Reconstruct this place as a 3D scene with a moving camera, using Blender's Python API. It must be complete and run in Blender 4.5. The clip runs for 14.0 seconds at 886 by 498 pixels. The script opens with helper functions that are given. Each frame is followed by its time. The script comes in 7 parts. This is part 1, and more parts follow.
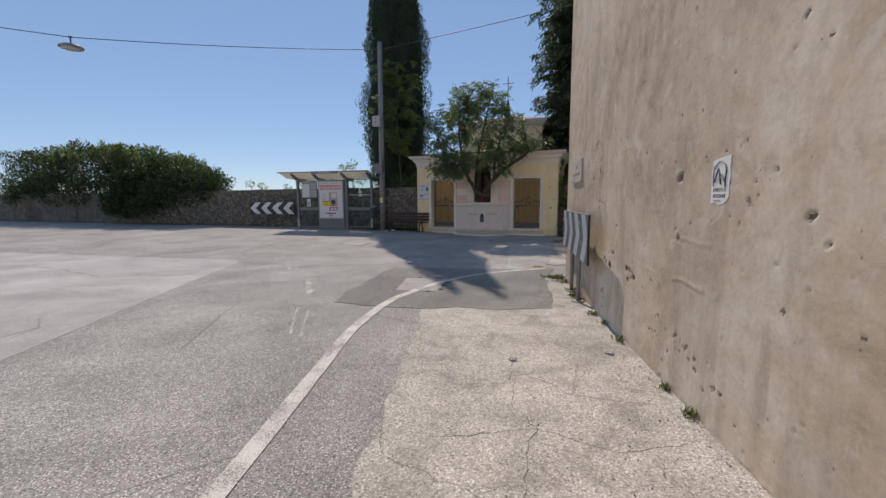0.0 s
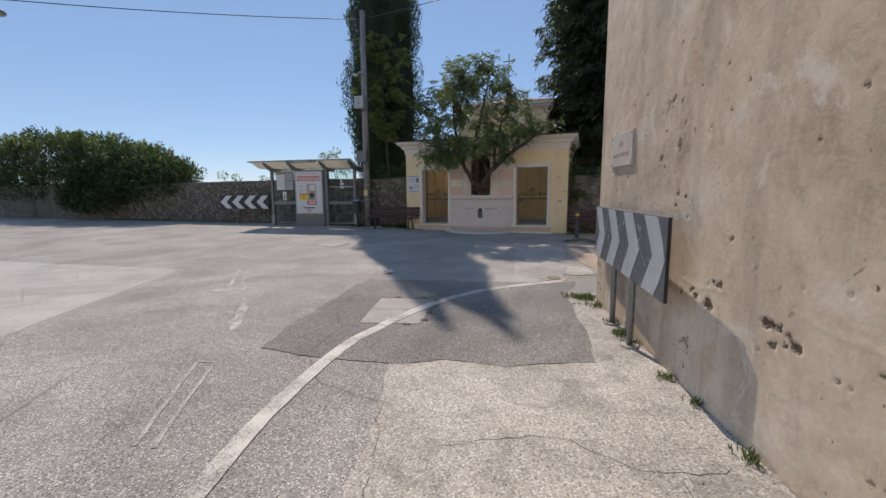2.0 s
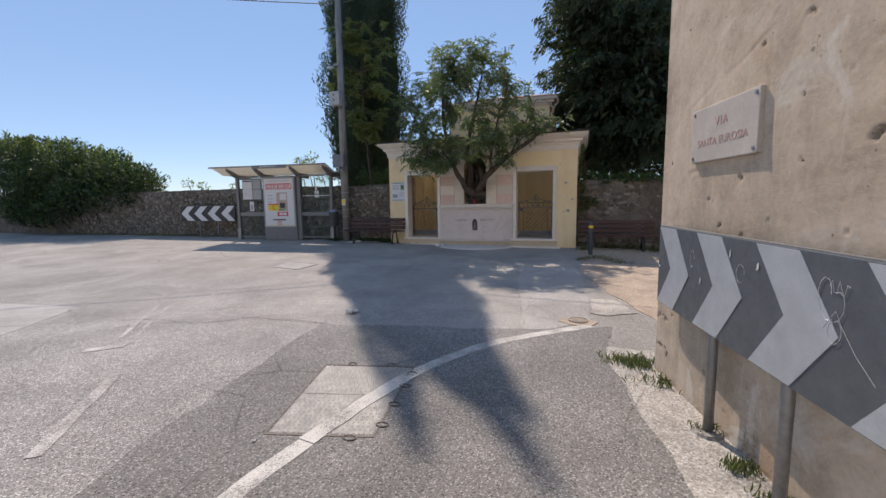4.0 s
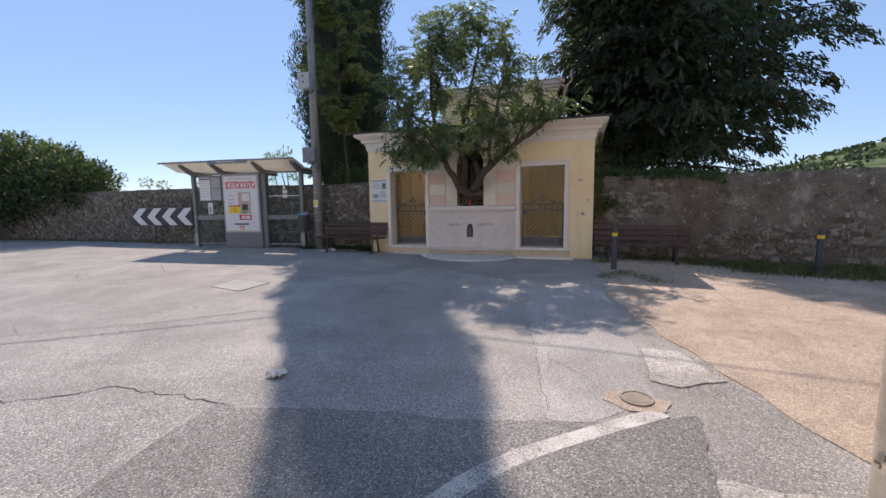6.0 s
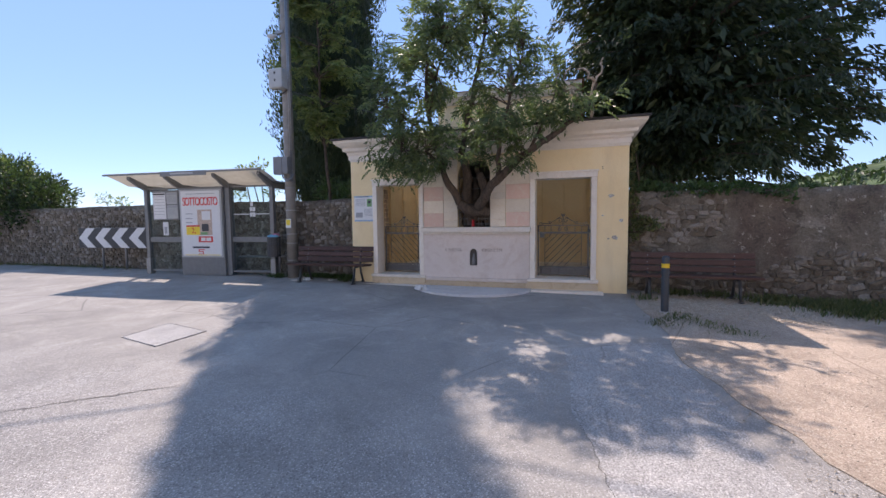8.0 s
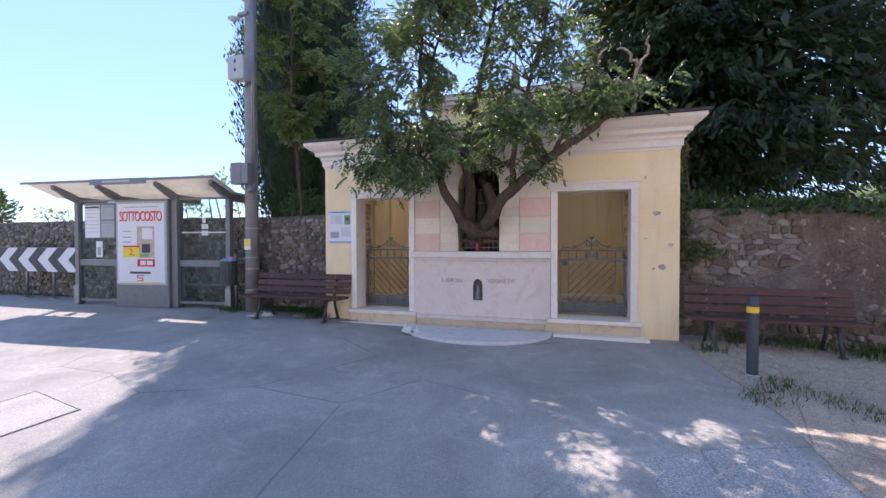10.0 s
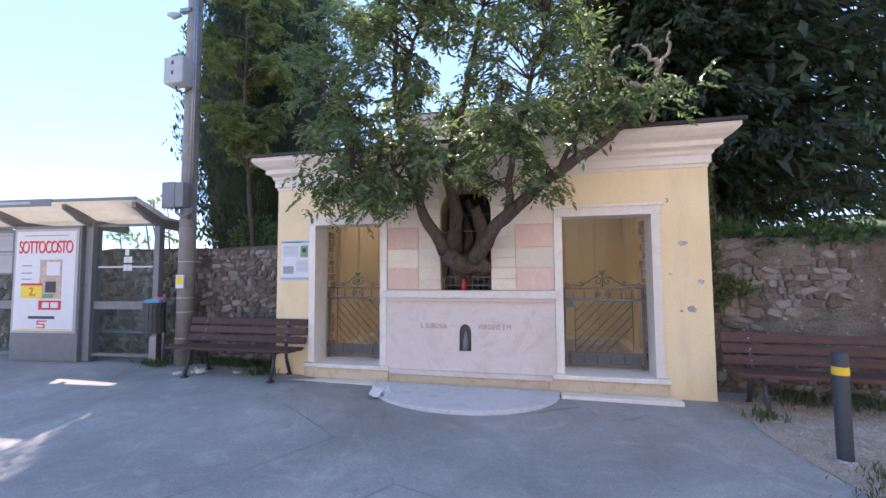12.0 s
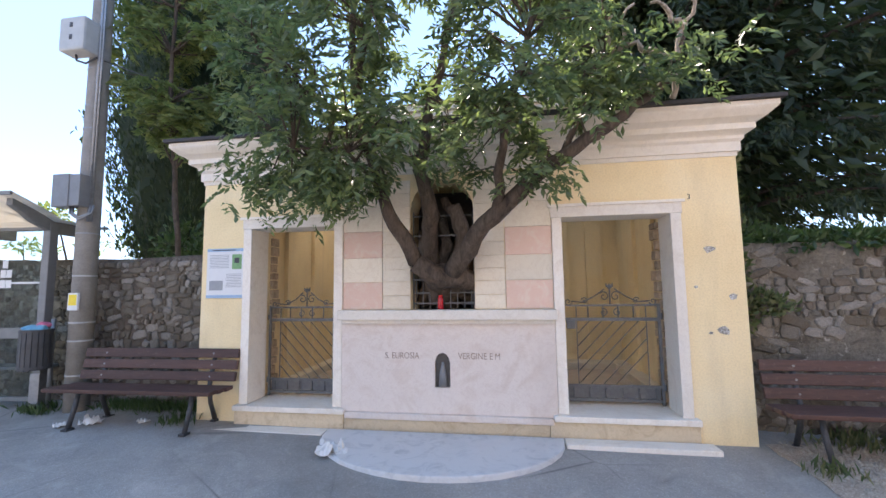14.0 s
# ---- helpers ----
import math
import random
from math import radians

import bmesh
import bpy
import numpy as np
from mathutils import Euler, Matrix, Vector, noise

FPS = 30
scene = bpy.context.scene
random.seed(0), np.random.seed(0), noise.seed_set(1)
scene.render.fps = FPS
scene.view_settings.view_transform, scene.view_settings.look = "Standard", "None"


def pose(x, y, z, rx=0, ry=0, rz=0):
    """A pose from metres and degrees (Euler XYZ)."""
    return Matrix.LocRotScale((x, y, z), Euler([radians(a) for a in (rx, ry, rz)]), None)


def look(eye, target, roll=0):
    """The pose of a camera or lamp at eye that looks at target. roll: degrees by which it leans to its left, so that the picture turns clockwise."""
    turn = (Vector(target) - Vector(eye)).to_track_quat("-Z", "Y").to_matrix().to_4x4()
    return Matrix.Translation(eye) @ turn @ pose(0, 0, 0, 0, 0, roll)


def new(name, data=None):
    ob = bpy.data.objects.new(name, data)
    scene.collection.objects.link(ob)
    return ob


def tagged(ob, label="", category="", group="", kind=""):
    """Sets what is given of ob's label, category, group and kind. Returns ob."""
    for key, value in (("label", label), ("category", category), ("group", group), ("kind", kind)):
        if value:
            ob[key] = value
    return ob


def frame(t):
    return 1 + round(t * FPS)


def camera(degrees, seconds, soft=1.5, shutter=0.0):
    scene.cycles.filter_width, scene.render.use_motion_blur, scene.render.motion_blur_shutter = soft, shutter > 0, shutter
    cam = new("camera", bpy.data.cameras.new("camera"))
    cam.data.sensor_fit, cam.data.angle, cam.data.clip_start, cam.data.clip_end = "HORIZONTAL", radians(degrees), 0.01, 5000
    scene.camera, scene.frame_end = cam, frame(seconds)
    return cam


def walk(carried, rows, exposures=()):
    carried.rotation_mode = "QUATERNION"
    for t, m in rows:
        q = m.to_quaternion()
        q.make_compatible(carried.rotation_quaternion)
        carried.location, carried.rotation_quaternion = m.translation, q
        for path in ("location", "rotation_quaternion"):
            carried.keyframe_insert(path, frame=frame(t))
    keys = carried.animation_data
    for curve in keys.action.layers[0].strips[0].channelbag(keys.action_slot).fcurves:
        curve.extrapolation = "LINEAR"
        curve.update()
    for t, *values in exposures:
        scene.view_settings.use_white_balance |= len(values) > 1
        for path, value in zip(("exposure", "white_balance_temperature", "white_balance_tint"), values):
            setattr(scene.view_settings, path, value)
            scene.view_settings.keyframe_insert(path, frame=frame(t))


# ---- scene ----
cam = camera(94.2, 14.0)
METRES, EYE, TILT, LEAN, TURN = 12.4, 1.576, 0.0, 0.0, 20.0
ROWS = [
    (0.0, 0.0, 0.0, 0.0, -0.03, -6.62, 0.28),
    (0.5, 0.0045, 0.0412, 0.002, 0.25, -6.85, 0.21),
    (1.0, 0.0052, 0.0847, 0.0018, 0.06, -7.18, 0.24),
    (1.5, 0.0101, 0.1273, 0.0008, -0.21, -7.49, 0.35),
    (2.0, 0.0116, 0.1703, 0.0005, -0.51, -7.66, 0.42),
    (2.5, 0.0159, 0.2119, 0.0016, -0.82, -7.49, 0.48),
    (3.0, 0.0201, 0.2519, 0.003, -0.93, -7.16, 0.55),
    (3.5, 0.0222, 0.2927, 0.0043, -1.2, -6.85, 0.72),
    (4.0, 0.0272, 0.3347, 0.0044, -1.29, -6.67, 0.86),
    (6.5, 0.0471, 0.5415, 0.0041, -1.91, -6.41, 0.91),
    (7.0, 0.0463, 0.5808, 0.0053, -2.07, -5.8, 0.92),
    (7.5, 0.0513, 0.6188, 0.0062, -2.11, -4.86, 0.82),
    (8.0, 0.0506, 0.6577, 0.0061, -2.18, -3.9, 0.68),
    (10.5, 0.0467, 0.833, 0.0095, -4.0, -0.11, 0.04),
    (11.0, 0.0438, 0.8587, 0.0111, -4.74, 0.97, 0.01),
    (11.5, 0.0479, 0.8842, 0.0122, -5.74, 2.17, 0.1),
    (12.0, 0.0505, 0.9048, 0.0128, -6.94, 3.46, 0.32),
    (12.5, 0.0495, 0.928, 0.0139, -8.07, 4.56, 0.48),
    (13.0, 0.0543, 0.9486, 0.0134, -9.2, 5.18, 0.62),
    (13.5, 0.0612, 0.9707, 0.014, -10.27, 5.34, 0.79),
    (14.0, 0.0602, 0.9943, 0.0139, -11.16, 5.33, 0.79),
]
EXPOSURE = [(0.0, 0.12, 7250, 16), (3.0, 0.36, 7300, 17), (6.5, 0.68, 7200, 21), (8.0, 0.88, 6900, 23), (11.0, 1.62, 6600, 26), (12.5, 1.82, 6800, 24), (14.0, 1.92, 7100, 20)]
walk(cam, [(t, pose(0, 0, EYE, TILT, LEAN, TURN) @ pose(METRES * x, METRES * y, METRES * z, 90 + pitch, roll, yaw)) for t, x, y, z, yaw, pitch, roll in ROWS],
     EXPOSURE)

# ---- light: high sun behind the chapel, clear sky ----
SUN = Vector((-0.451, 0.725, 1.0)).normalized()
ELEV, AZIM = math.asin(SUN.z), math.atan2(SUN.x, SUN.y)
world = bpy.data.worlds.new("sky")
scene.world = world
world.use_nodes = True
wn = world.node_tree.nodes
sky = wn.new("ShaderNodeTexSky")
sky.sky_type, sky.sun_disc = "NISHITA", False
sky.sun_elevation, sky.sun_rotation = ELEV, AZIM % (2 * math.pi)
sky.altitude, sky.air_density, sky.dust_density, sky.ozone_density = 100, 0.85, 0.0, 3.5
haze = wn.new("ShaderNodeMix")          # an even summer haze thins the glow round the sun
haze.data_type = "RGBA"
haze.inputs[0].default_value = 0.6
haze.inputs[7].default_value = (1.3, 2.5, 4.5, 1.0)
world.node_tree.links.new(sky.outputs[0], haze.inputs[6])
wn["Background"].inputs["Strength"].default_value = 0.13
world.node_tree.links.new(haze.outputs[2], wn["Background"].inputs["Color"])
sun_data = bpy.data.lights.new("sun", "SUN")
sun_data.energy, sun_data.angle, sun_data.color = 3.1, radians(0.55), (1.0, 0.94, 0.86)
sun_lamp = new("sun", sun_data)
sun_lamp.matrix_world = look(SUN * 60, (0, 0, 0))


# ---- material tools ----
class Mat:
    def __init__(self, name, rough=0.8, metal=0.0, spec=0.5):
        self.m = bpy.data.materials.new(name)
        self.m.use_nodes = True
        self.t = self.m.node_tree
        self.b = self.t.nodes["Principled BSDF"]
        self.b.inputs["Roughness"].default_value = rough
        self.b.inputs["Metallic"].default_value = metal
        self.b.inputs["Specular IOR Level"].default_value = spec
        self.co = self.t.nodes.new("ShaderNodeTexCoord").outputs["Object"]

    def put(self, value, socket):
        if isinstance(value, (int, float)):
            socket.default_value = value
        elif isinstance(value, tuple):
            socket.default_value = value if len(value) == 4 else (*value, 1.0)
        else:
            self.t.links.new(value, socket)

    def scaled(self, sx, sy, sz):
        n = self.t.nodes.new("ShaderNodeMapping")
        n.inputs["Scale"].default_value = (sx, sy, sz)
        self.t.links.new(self.co, n.inputs["Vector"])
        return n.outputs[0]

    def noise(self, scale, detail=4.0, rough=0.55, co=None, warp=0.0):
        n = self.t.nodes.new("ShaderNodeTexNoise")
        n.inputs["Scale"].default_value, n.inputs["Detail"].default_value = scale, detail
        n.inputs["Roughness"].default_value, n.inputs["Distortion"].default_value = rough, warp
        self.t.links.new(co or self.co, n.inputs["Vector"])
        return n.outputs["Fac"]

    def cells(self, scale, feature="F1", out="Distance", co=None):
        n = self.t.nodes.new("ShaderNodeTexVoronoi")
        n.feature = feature
        n.inputs["Scale"].default_value = scale
        self.t.links.new(co or self.co, n.inputs["Vector"])
        return n.outputs[out]

    def ramp(self, fac, *stops):
        n = self.t.nodes.new("ShaderNodeValToRGB")
        e = n.color_ramp.elements
        while len(e) < len(stops):
            e.new(0.5)
        for k, (p, c) in enumerate(stops):
            e[k].position = p
            e[k].color = (c, c, c, 1) if isinstance(c, (int, float)) else (*c, 1)
        self.put(fac, n.inputs["Fac"])
        return n.outputs["Color"]

    def mix(self, fac, a, b, mode="MIX"):
        n = self.t.nodes.new("ShaderNodeMix")
        n.data_type, n.blend_type = "RGBA", mode
        self.put(fac, n.inputs[0])
        self.put(a, n.inputs[6])
        self.put(b, n.inputs[7])
        return n.outputs[2]

    def math(self, op, a, b=0.0):
        n = self.t.nodes.new("ShaderNodeMath")
        n.operation = op
        self.put(a, n.inputs[0])
        self.put(b, n.inputs[1])
        return n.outputs[0]

    def axis(self, which):
        n = self.t.nodes.new("ShaderNodeSeparateXYZ")
        self.t.links.new(self.co, n.inputs[0])
        return n.outputs[which]

    def island(self):
        return self.t.nodes.new("ShaderNodeNewGeometry").outputs["Random Per Island"]

    def each(self):
        return self.t.nodes.new("ShaderNodeObjectInfo").outputs["Random"]

    def color(self, c):
        self.put(c, self.b.inputs["Base Color"])
        return self

    def rough(self, r):
        self.put(r, self.b.inputs["Roughness"])
        return self

    def bump(self, h, strength=0.4, dist=0.01):
        n = self.t.nodes.new("ShaderNodeBump")
        n.inputs["Strength"].default_value, n.inputs["Distance"].default_value = strength, dist
        self.put(h, n.inputs["Height"])
        self.t.links.new(n.outputs[0], self.b.inputs["Normal"])
        return self


def plain(name, c, rough=0.6, metal=0.0, vary=0.18, scale=9.0, bump=0.15):
    """Painted or cast surface: one colour, broken by grime and grain."""
    k = Mat(name, rough, metal)
    dark = tuple(v * (1 - vary) for v in c)
    lite = tuple(min(1, v * (1 + vary)) for v in c)
    f = k.math("ADD", k.math("MULTIPLY", k.noise(scale, 5), 0.65), k.math("MULTIPLY", k.noise(scale * 9, 3), 0.35))
    k.color(k.ramp(f, (0.3, dark), (0.55, c), (0.75, lite)))
    k.rough(k.ramp(k.noise(scale * 2.5, 3), (0.3, max(0.05, rough - 0.12)), (0.7, min(1, rough + 0.12))))
    k.bump(k.noise(scale * 22, 3), bump, 0.004)
    return k.m


# ---- mesh tools ----
class Shape:
    def __init__(self):
        self.v, self.f = [], []

    def add(self, verts, faces):
        n = len(self.v)
        self.v += [tuple(p) for p in verts]
        self.f += [tuple(n + i for i in q) for q in faces]
        return self

    def box(self, x0, x1, y0, y1, z0, z1, m=None):
        p = [Vector((x, y, z)) for x in (x0, x1) for y in (y0, y1) for z in (z0, z1)]
        if m is not None:
            p = [m @ q for q in p]
        return self.add(p, [(0, 1, 3, 2), (4, 6, 7, 5), (0, 4, 5, 1), (2, 3, 7, 6), (0, 2, 6, 4), (1, 5, 7, 3)])

    def tube(self, pts, radii, sides=8, caps=True):
        pts = [Vector(p) for p in pts]
        if isinstance(radii, (int, float)):
            radii = [radii] * len(pts)
        verts, up = [], None
        for i, p in enumerate(pts):
            d = (pts[min(i + 1, len(pts) - 1)] - pts[max(i - 1, 0)]).normalized()
            if up is None:
                up = d.orthogonal().normalized()
            up = (up - d * up.dot(d)).normalized()
            side = d.cross(up)
            for k in range(sides):
                a = 2 * math.pi * k / sides
                verts.append(p + (up * math.cos(a) + side * math.sin(a)) * radii[i])
        faces = [(i * sides + k, i * sides + (k + 1) % sides, (i + 1) * sides + (k + 1) % sides, (i + 1) * sides + k)
                 for i in range(len(pts) - 1) for k in range(sides)]
        if caps:
            faces += [tuple(reversed(range(sides))), tuple((len(pts) - 1) * sides + k for k in range(sides))]
        return self.add(verts, faces)

    def prism(self, outline, axis, a, b):
        """An outline of (u, v) pushed from a to b along an axis: 'x' takes (y, z), 'y' takes (x, z), 'z' takes (x, y)."""
        def at(u, v, w):
            return {"x": (w, u, v), "y": (u, w, v), "z": (u, v, w)}[axis]
        n = len(outline)
        verts = [at(u, v, a) for u, v in outline] + [at(u, v, b) for u, v in outline]
        faces = [tuple(range(n)), tuple(reversed(range(n, 2 * n)))]
        faces += [(i, n + i, n + (i + 1) % n, (i + 1) % n) for i in range(n)]
        return self.add(verts, faces)


def part(name, shape, material, parent=None, label="", smooth=False, bevel=0.0, place=None, weld=False):
    """One mesh object, linked as it stands, or under a thing or a part."""
    me = bpy.data.meshes.new(name)
    if isinstance(shape, bpy.types.Mesh):
        me = shape
    else:
        me.from_pydata([tuple(p) for p in shape.v], [], shape.f)
        bm = bmesh.new()
        bm.from_mesh(me)
        if weld:
            bmesh.ops.remove_doubles(bm, verts=bm.verts[:], dist=1e-4)
        bmesh.ops.recalc_face_normals(bm, faces=bm.faces[:])
        if bevel:
            edges = [e for e in bm.edges if len(e.link_faces) == 2 and e.calc_face_angle(0) > 0.6]
            bmesh.ops.bevel(bm, geom=edges, offset=bevel, segments=2, affect="EDGES", profile=0.6, clamp_overlap=True)
        bm.to_mesh(me)
        bm.free()
        if smooth:
            me.shade_smooth()
    if material and not me.materials:
        me.materials.append(material)
    ob = new(name, me)
    if parent:
        ob.parent = parent
    if place is not None:
        ob.matrix_basis = place
    if label:
        tagged(ob, label)
    return ob


def thing(name, x, y, z, rz=0.0, label="", category="", group=""):
    ob = new(name)
    ob.empty_display_size = 0.2
    ob.matrix_basis = pose(x, y, z, 0, 0, rz)
    return tagged(ob, label, category, group)


def lettering(body, size, depth=0.002, spread=1.0):
    """A mesh of upright letters in the x-z plane that face -y, centred."""
    cu = bpy.data.curves.new("letters", "FONT")
    cu.body, cu.size, cu.extrude, cu.space_character = body, size, depth, spread
    cu.align_x, cu.align_y = "CENTER", "CENTER"
    ob = bpy.data.objects.new("letters", cu)
    me = bpy.data.meshes.new_from_object(ob)
    bpy.data.objects.remove(ob)
    me.transform(pose(0, 0, 0, 90))
    return me


def ground_z(x, y):
    s = min(1.0, max(0.0, (y - 9.0) / 7.0))
    left = min(1.0, max(0.0, (-x - 2.0) / 10.0))
    right = min(1.0, max(0.0, (x + 1.0) / 4.0))
    return 0.085 + s * (0.17 + 0.10 * left - 0.10 * right)


def rough_line(pts, wobble, step=0.12, closed=True, seed=0):
    """Points along a line of corners, every step metres, made uneven."""
    rnd, out = random.Random(seed), []
    n = len(pts)
    for i in range(n if closed else n - 1):
        a, b = Vector(pts[i]), Vector(pts[(i + 1) % n])
        k = max(1, int((b - a).length / step))
        side = Vector((-(b - a).y, (b - a).x)).normalized()
        for j in range(k):
            p = a.lerp(b, j / k)
            w = noise.noise((p.x * 2.1 + seed, p.y * 2.1, 0.3)) * 0.7 + noise.noise((p.x * 8 + seed, p.y * 8, 1.3)) * 0.3
            out.append(p + side * w * wobble)
    if not closed:
        out.append(Vector(pts[-1]))
    return out


def ground_sheet(name, outline, material, lift=0.006, cell=0.5, label="", kind="structure", parent=None, drop=0.03):
    """A thin layer that lies on the ground, cut along the ground's grid, with a turned-down rim."""
    bm = bmesh.new()
    vs = [bm.verts.new((p[0], p[1], 0)) for p in outline]
    edges = [bm.edges.new((vs[i], vs[(i + 1) % len(vs)])) for i in range(len(vs))]
    bmesh.ops.triangle_fill(bm, use_beauty=True, edges=edges)
    xs, ys = [p[0] for p in outline], [p[1] for p in outline]
    for lo, hi, ax in ((min(xs), max(xs), 0), (min(ys), max(ys), 1)):
        c = math.ceil(lo / cell) * cell
        while c < hi:
            co, no = [0, 0, 0], [0, 0, 0]
            co[ax], no[ax] = c, 1
            bmesh.ops.bisect_plane(bm, geom=bm.verts[:] + bm.edges[:] + bm.faces[:], plane_co=co, plane_no=no, dist=1e-5)
            c += cell
    for v in bm.verts:
        v.co.z = ground_z(v.co.x, v.co.y) + lift
    bmesh.ops.recalc_face_normals(bm, faces=bm.faces[:])
    if sum(f.normal.z for f in bm.faces) < 0:
        bmesh.ops.reverse_faces(bm, faces=bm.faces[:])
    rim = [e for e in bm.edges if len(e.link_faces) == 1]
    made = bmesh.ops.extrude_edge_only(bm, edges=rim)["geom"]
    for v in made:
        if isinstance(v, bmesh.types.BMVert):
            v.co.z -= drop
    me = bpy.data.meshes.new(name)
    bm.to_mesh(me)
    bm.free()
    me.materials.append(material)
    ob = new(name, me)
    if parent:
        ob.parent = parent
    return tagged(ob, label, "", "", kind)


def strip(pts, width, seed=0, wobble=0.012):
    """The outline of a painted line of that width along a smooth run of points."""
    dense = []
    for i in range(len(pts) - 1):
        p0, p1, p2, p3 = (Vector(pts[max(0, min(len(pts) - 1, i + k))]) for k in (-1, 0, 1, 2))
        for j in range(6):
            t = j / 6
            dense.append(0.5 * ((2 * p1) + (p2 - p0) * t + (2 * p0 - 5 * p1 + 4 * p2 - p3) * t * t + (3 * p1 - p0 - 3 * p2 + p3) * t ** 3))
    dense.append(Vector(pts[-1]))
    left, right = [], []
    for i, p in enumerate(dense):
        d = (dense[min(i + 1, len(dense) - 1)] - dense[max(i - 1, 0)]).normalized()
        s = Vector((-d.y, d.x))
        left.append(p + s * (width / 2 + wobble * noise.noise((p.x * 5, p.y * 5, seed))))
        right.append(p - s * (width / 2 + wobble * noise.noise((p.x * 5, p.y * 5, seed + 4))))
    return left + right[::-1]


def leaves(name, places, sizes, material, parent=None, seed=0, droop=0.35, slim=0.42, heads=None, label=""):
    """Many small folded leaves, each of four triangles, at the places given."""
    rng = np.random.default_rng(seed)
    n = len(places)
    p, s = np.asarray(places, float), np.asarray(sizes, float)[:, None]
    d = rng.normal(size=(n, 3)) if heads is None else np.asarray(heads, float) + rng.normal(size=(n, 3)) * 0.45
    d[:, 2] -= droop
    d /= np.linalg.norm(d, axis=1)[:, None]
    u = rng.normal(size=(n, 3))
    w = np.cross(d, u)
    w /= np.linalg.norm(w, axis=1)[:, None] + 1e-9
    up = np.cross(w, d)
    base, tip = p - d * s * 0.5, p + d * s * 0.5 - up * s * 0.08
    mid = p + up * s * 0.02
    l, r = p + w * s * slim * 0.5 + up * s * 0.12, p - w * s * slim * 0.5 + up * s * 0.12
    verts = np.stack([base, l, tip, r, mid], 1).reshape(-1, 3)
    tri = np.array([[0, 4, 1], [1, 4, 2], [2, 4, 3], [3, 4, 0]])
    faces = (np.arange(n)[:, None, None] * 5 + tri[None]).reshape(-1, 3)
    me = bpy.data.meshes.new(name)
    me.vertices.add(len(verts))
    me.vertices.foreach_set("co", verts.ravel())
    me.loops.add(faces.size)
    me.loops.foreach_set("vertex_index", faces.ravel().astype(np.int32))
    me.polygons.add(len(faces))
    me.polygons.foreach_set("loop_start", np.arange(0, faces.size, 3, dtype=np.int32))
    me.update(calc_edges=True)
    me.materials.append(material)
    ob = new(name, me)
    if parent:
        ob.parent = parent
    if label:
        tagged(ob, label)
    return ob


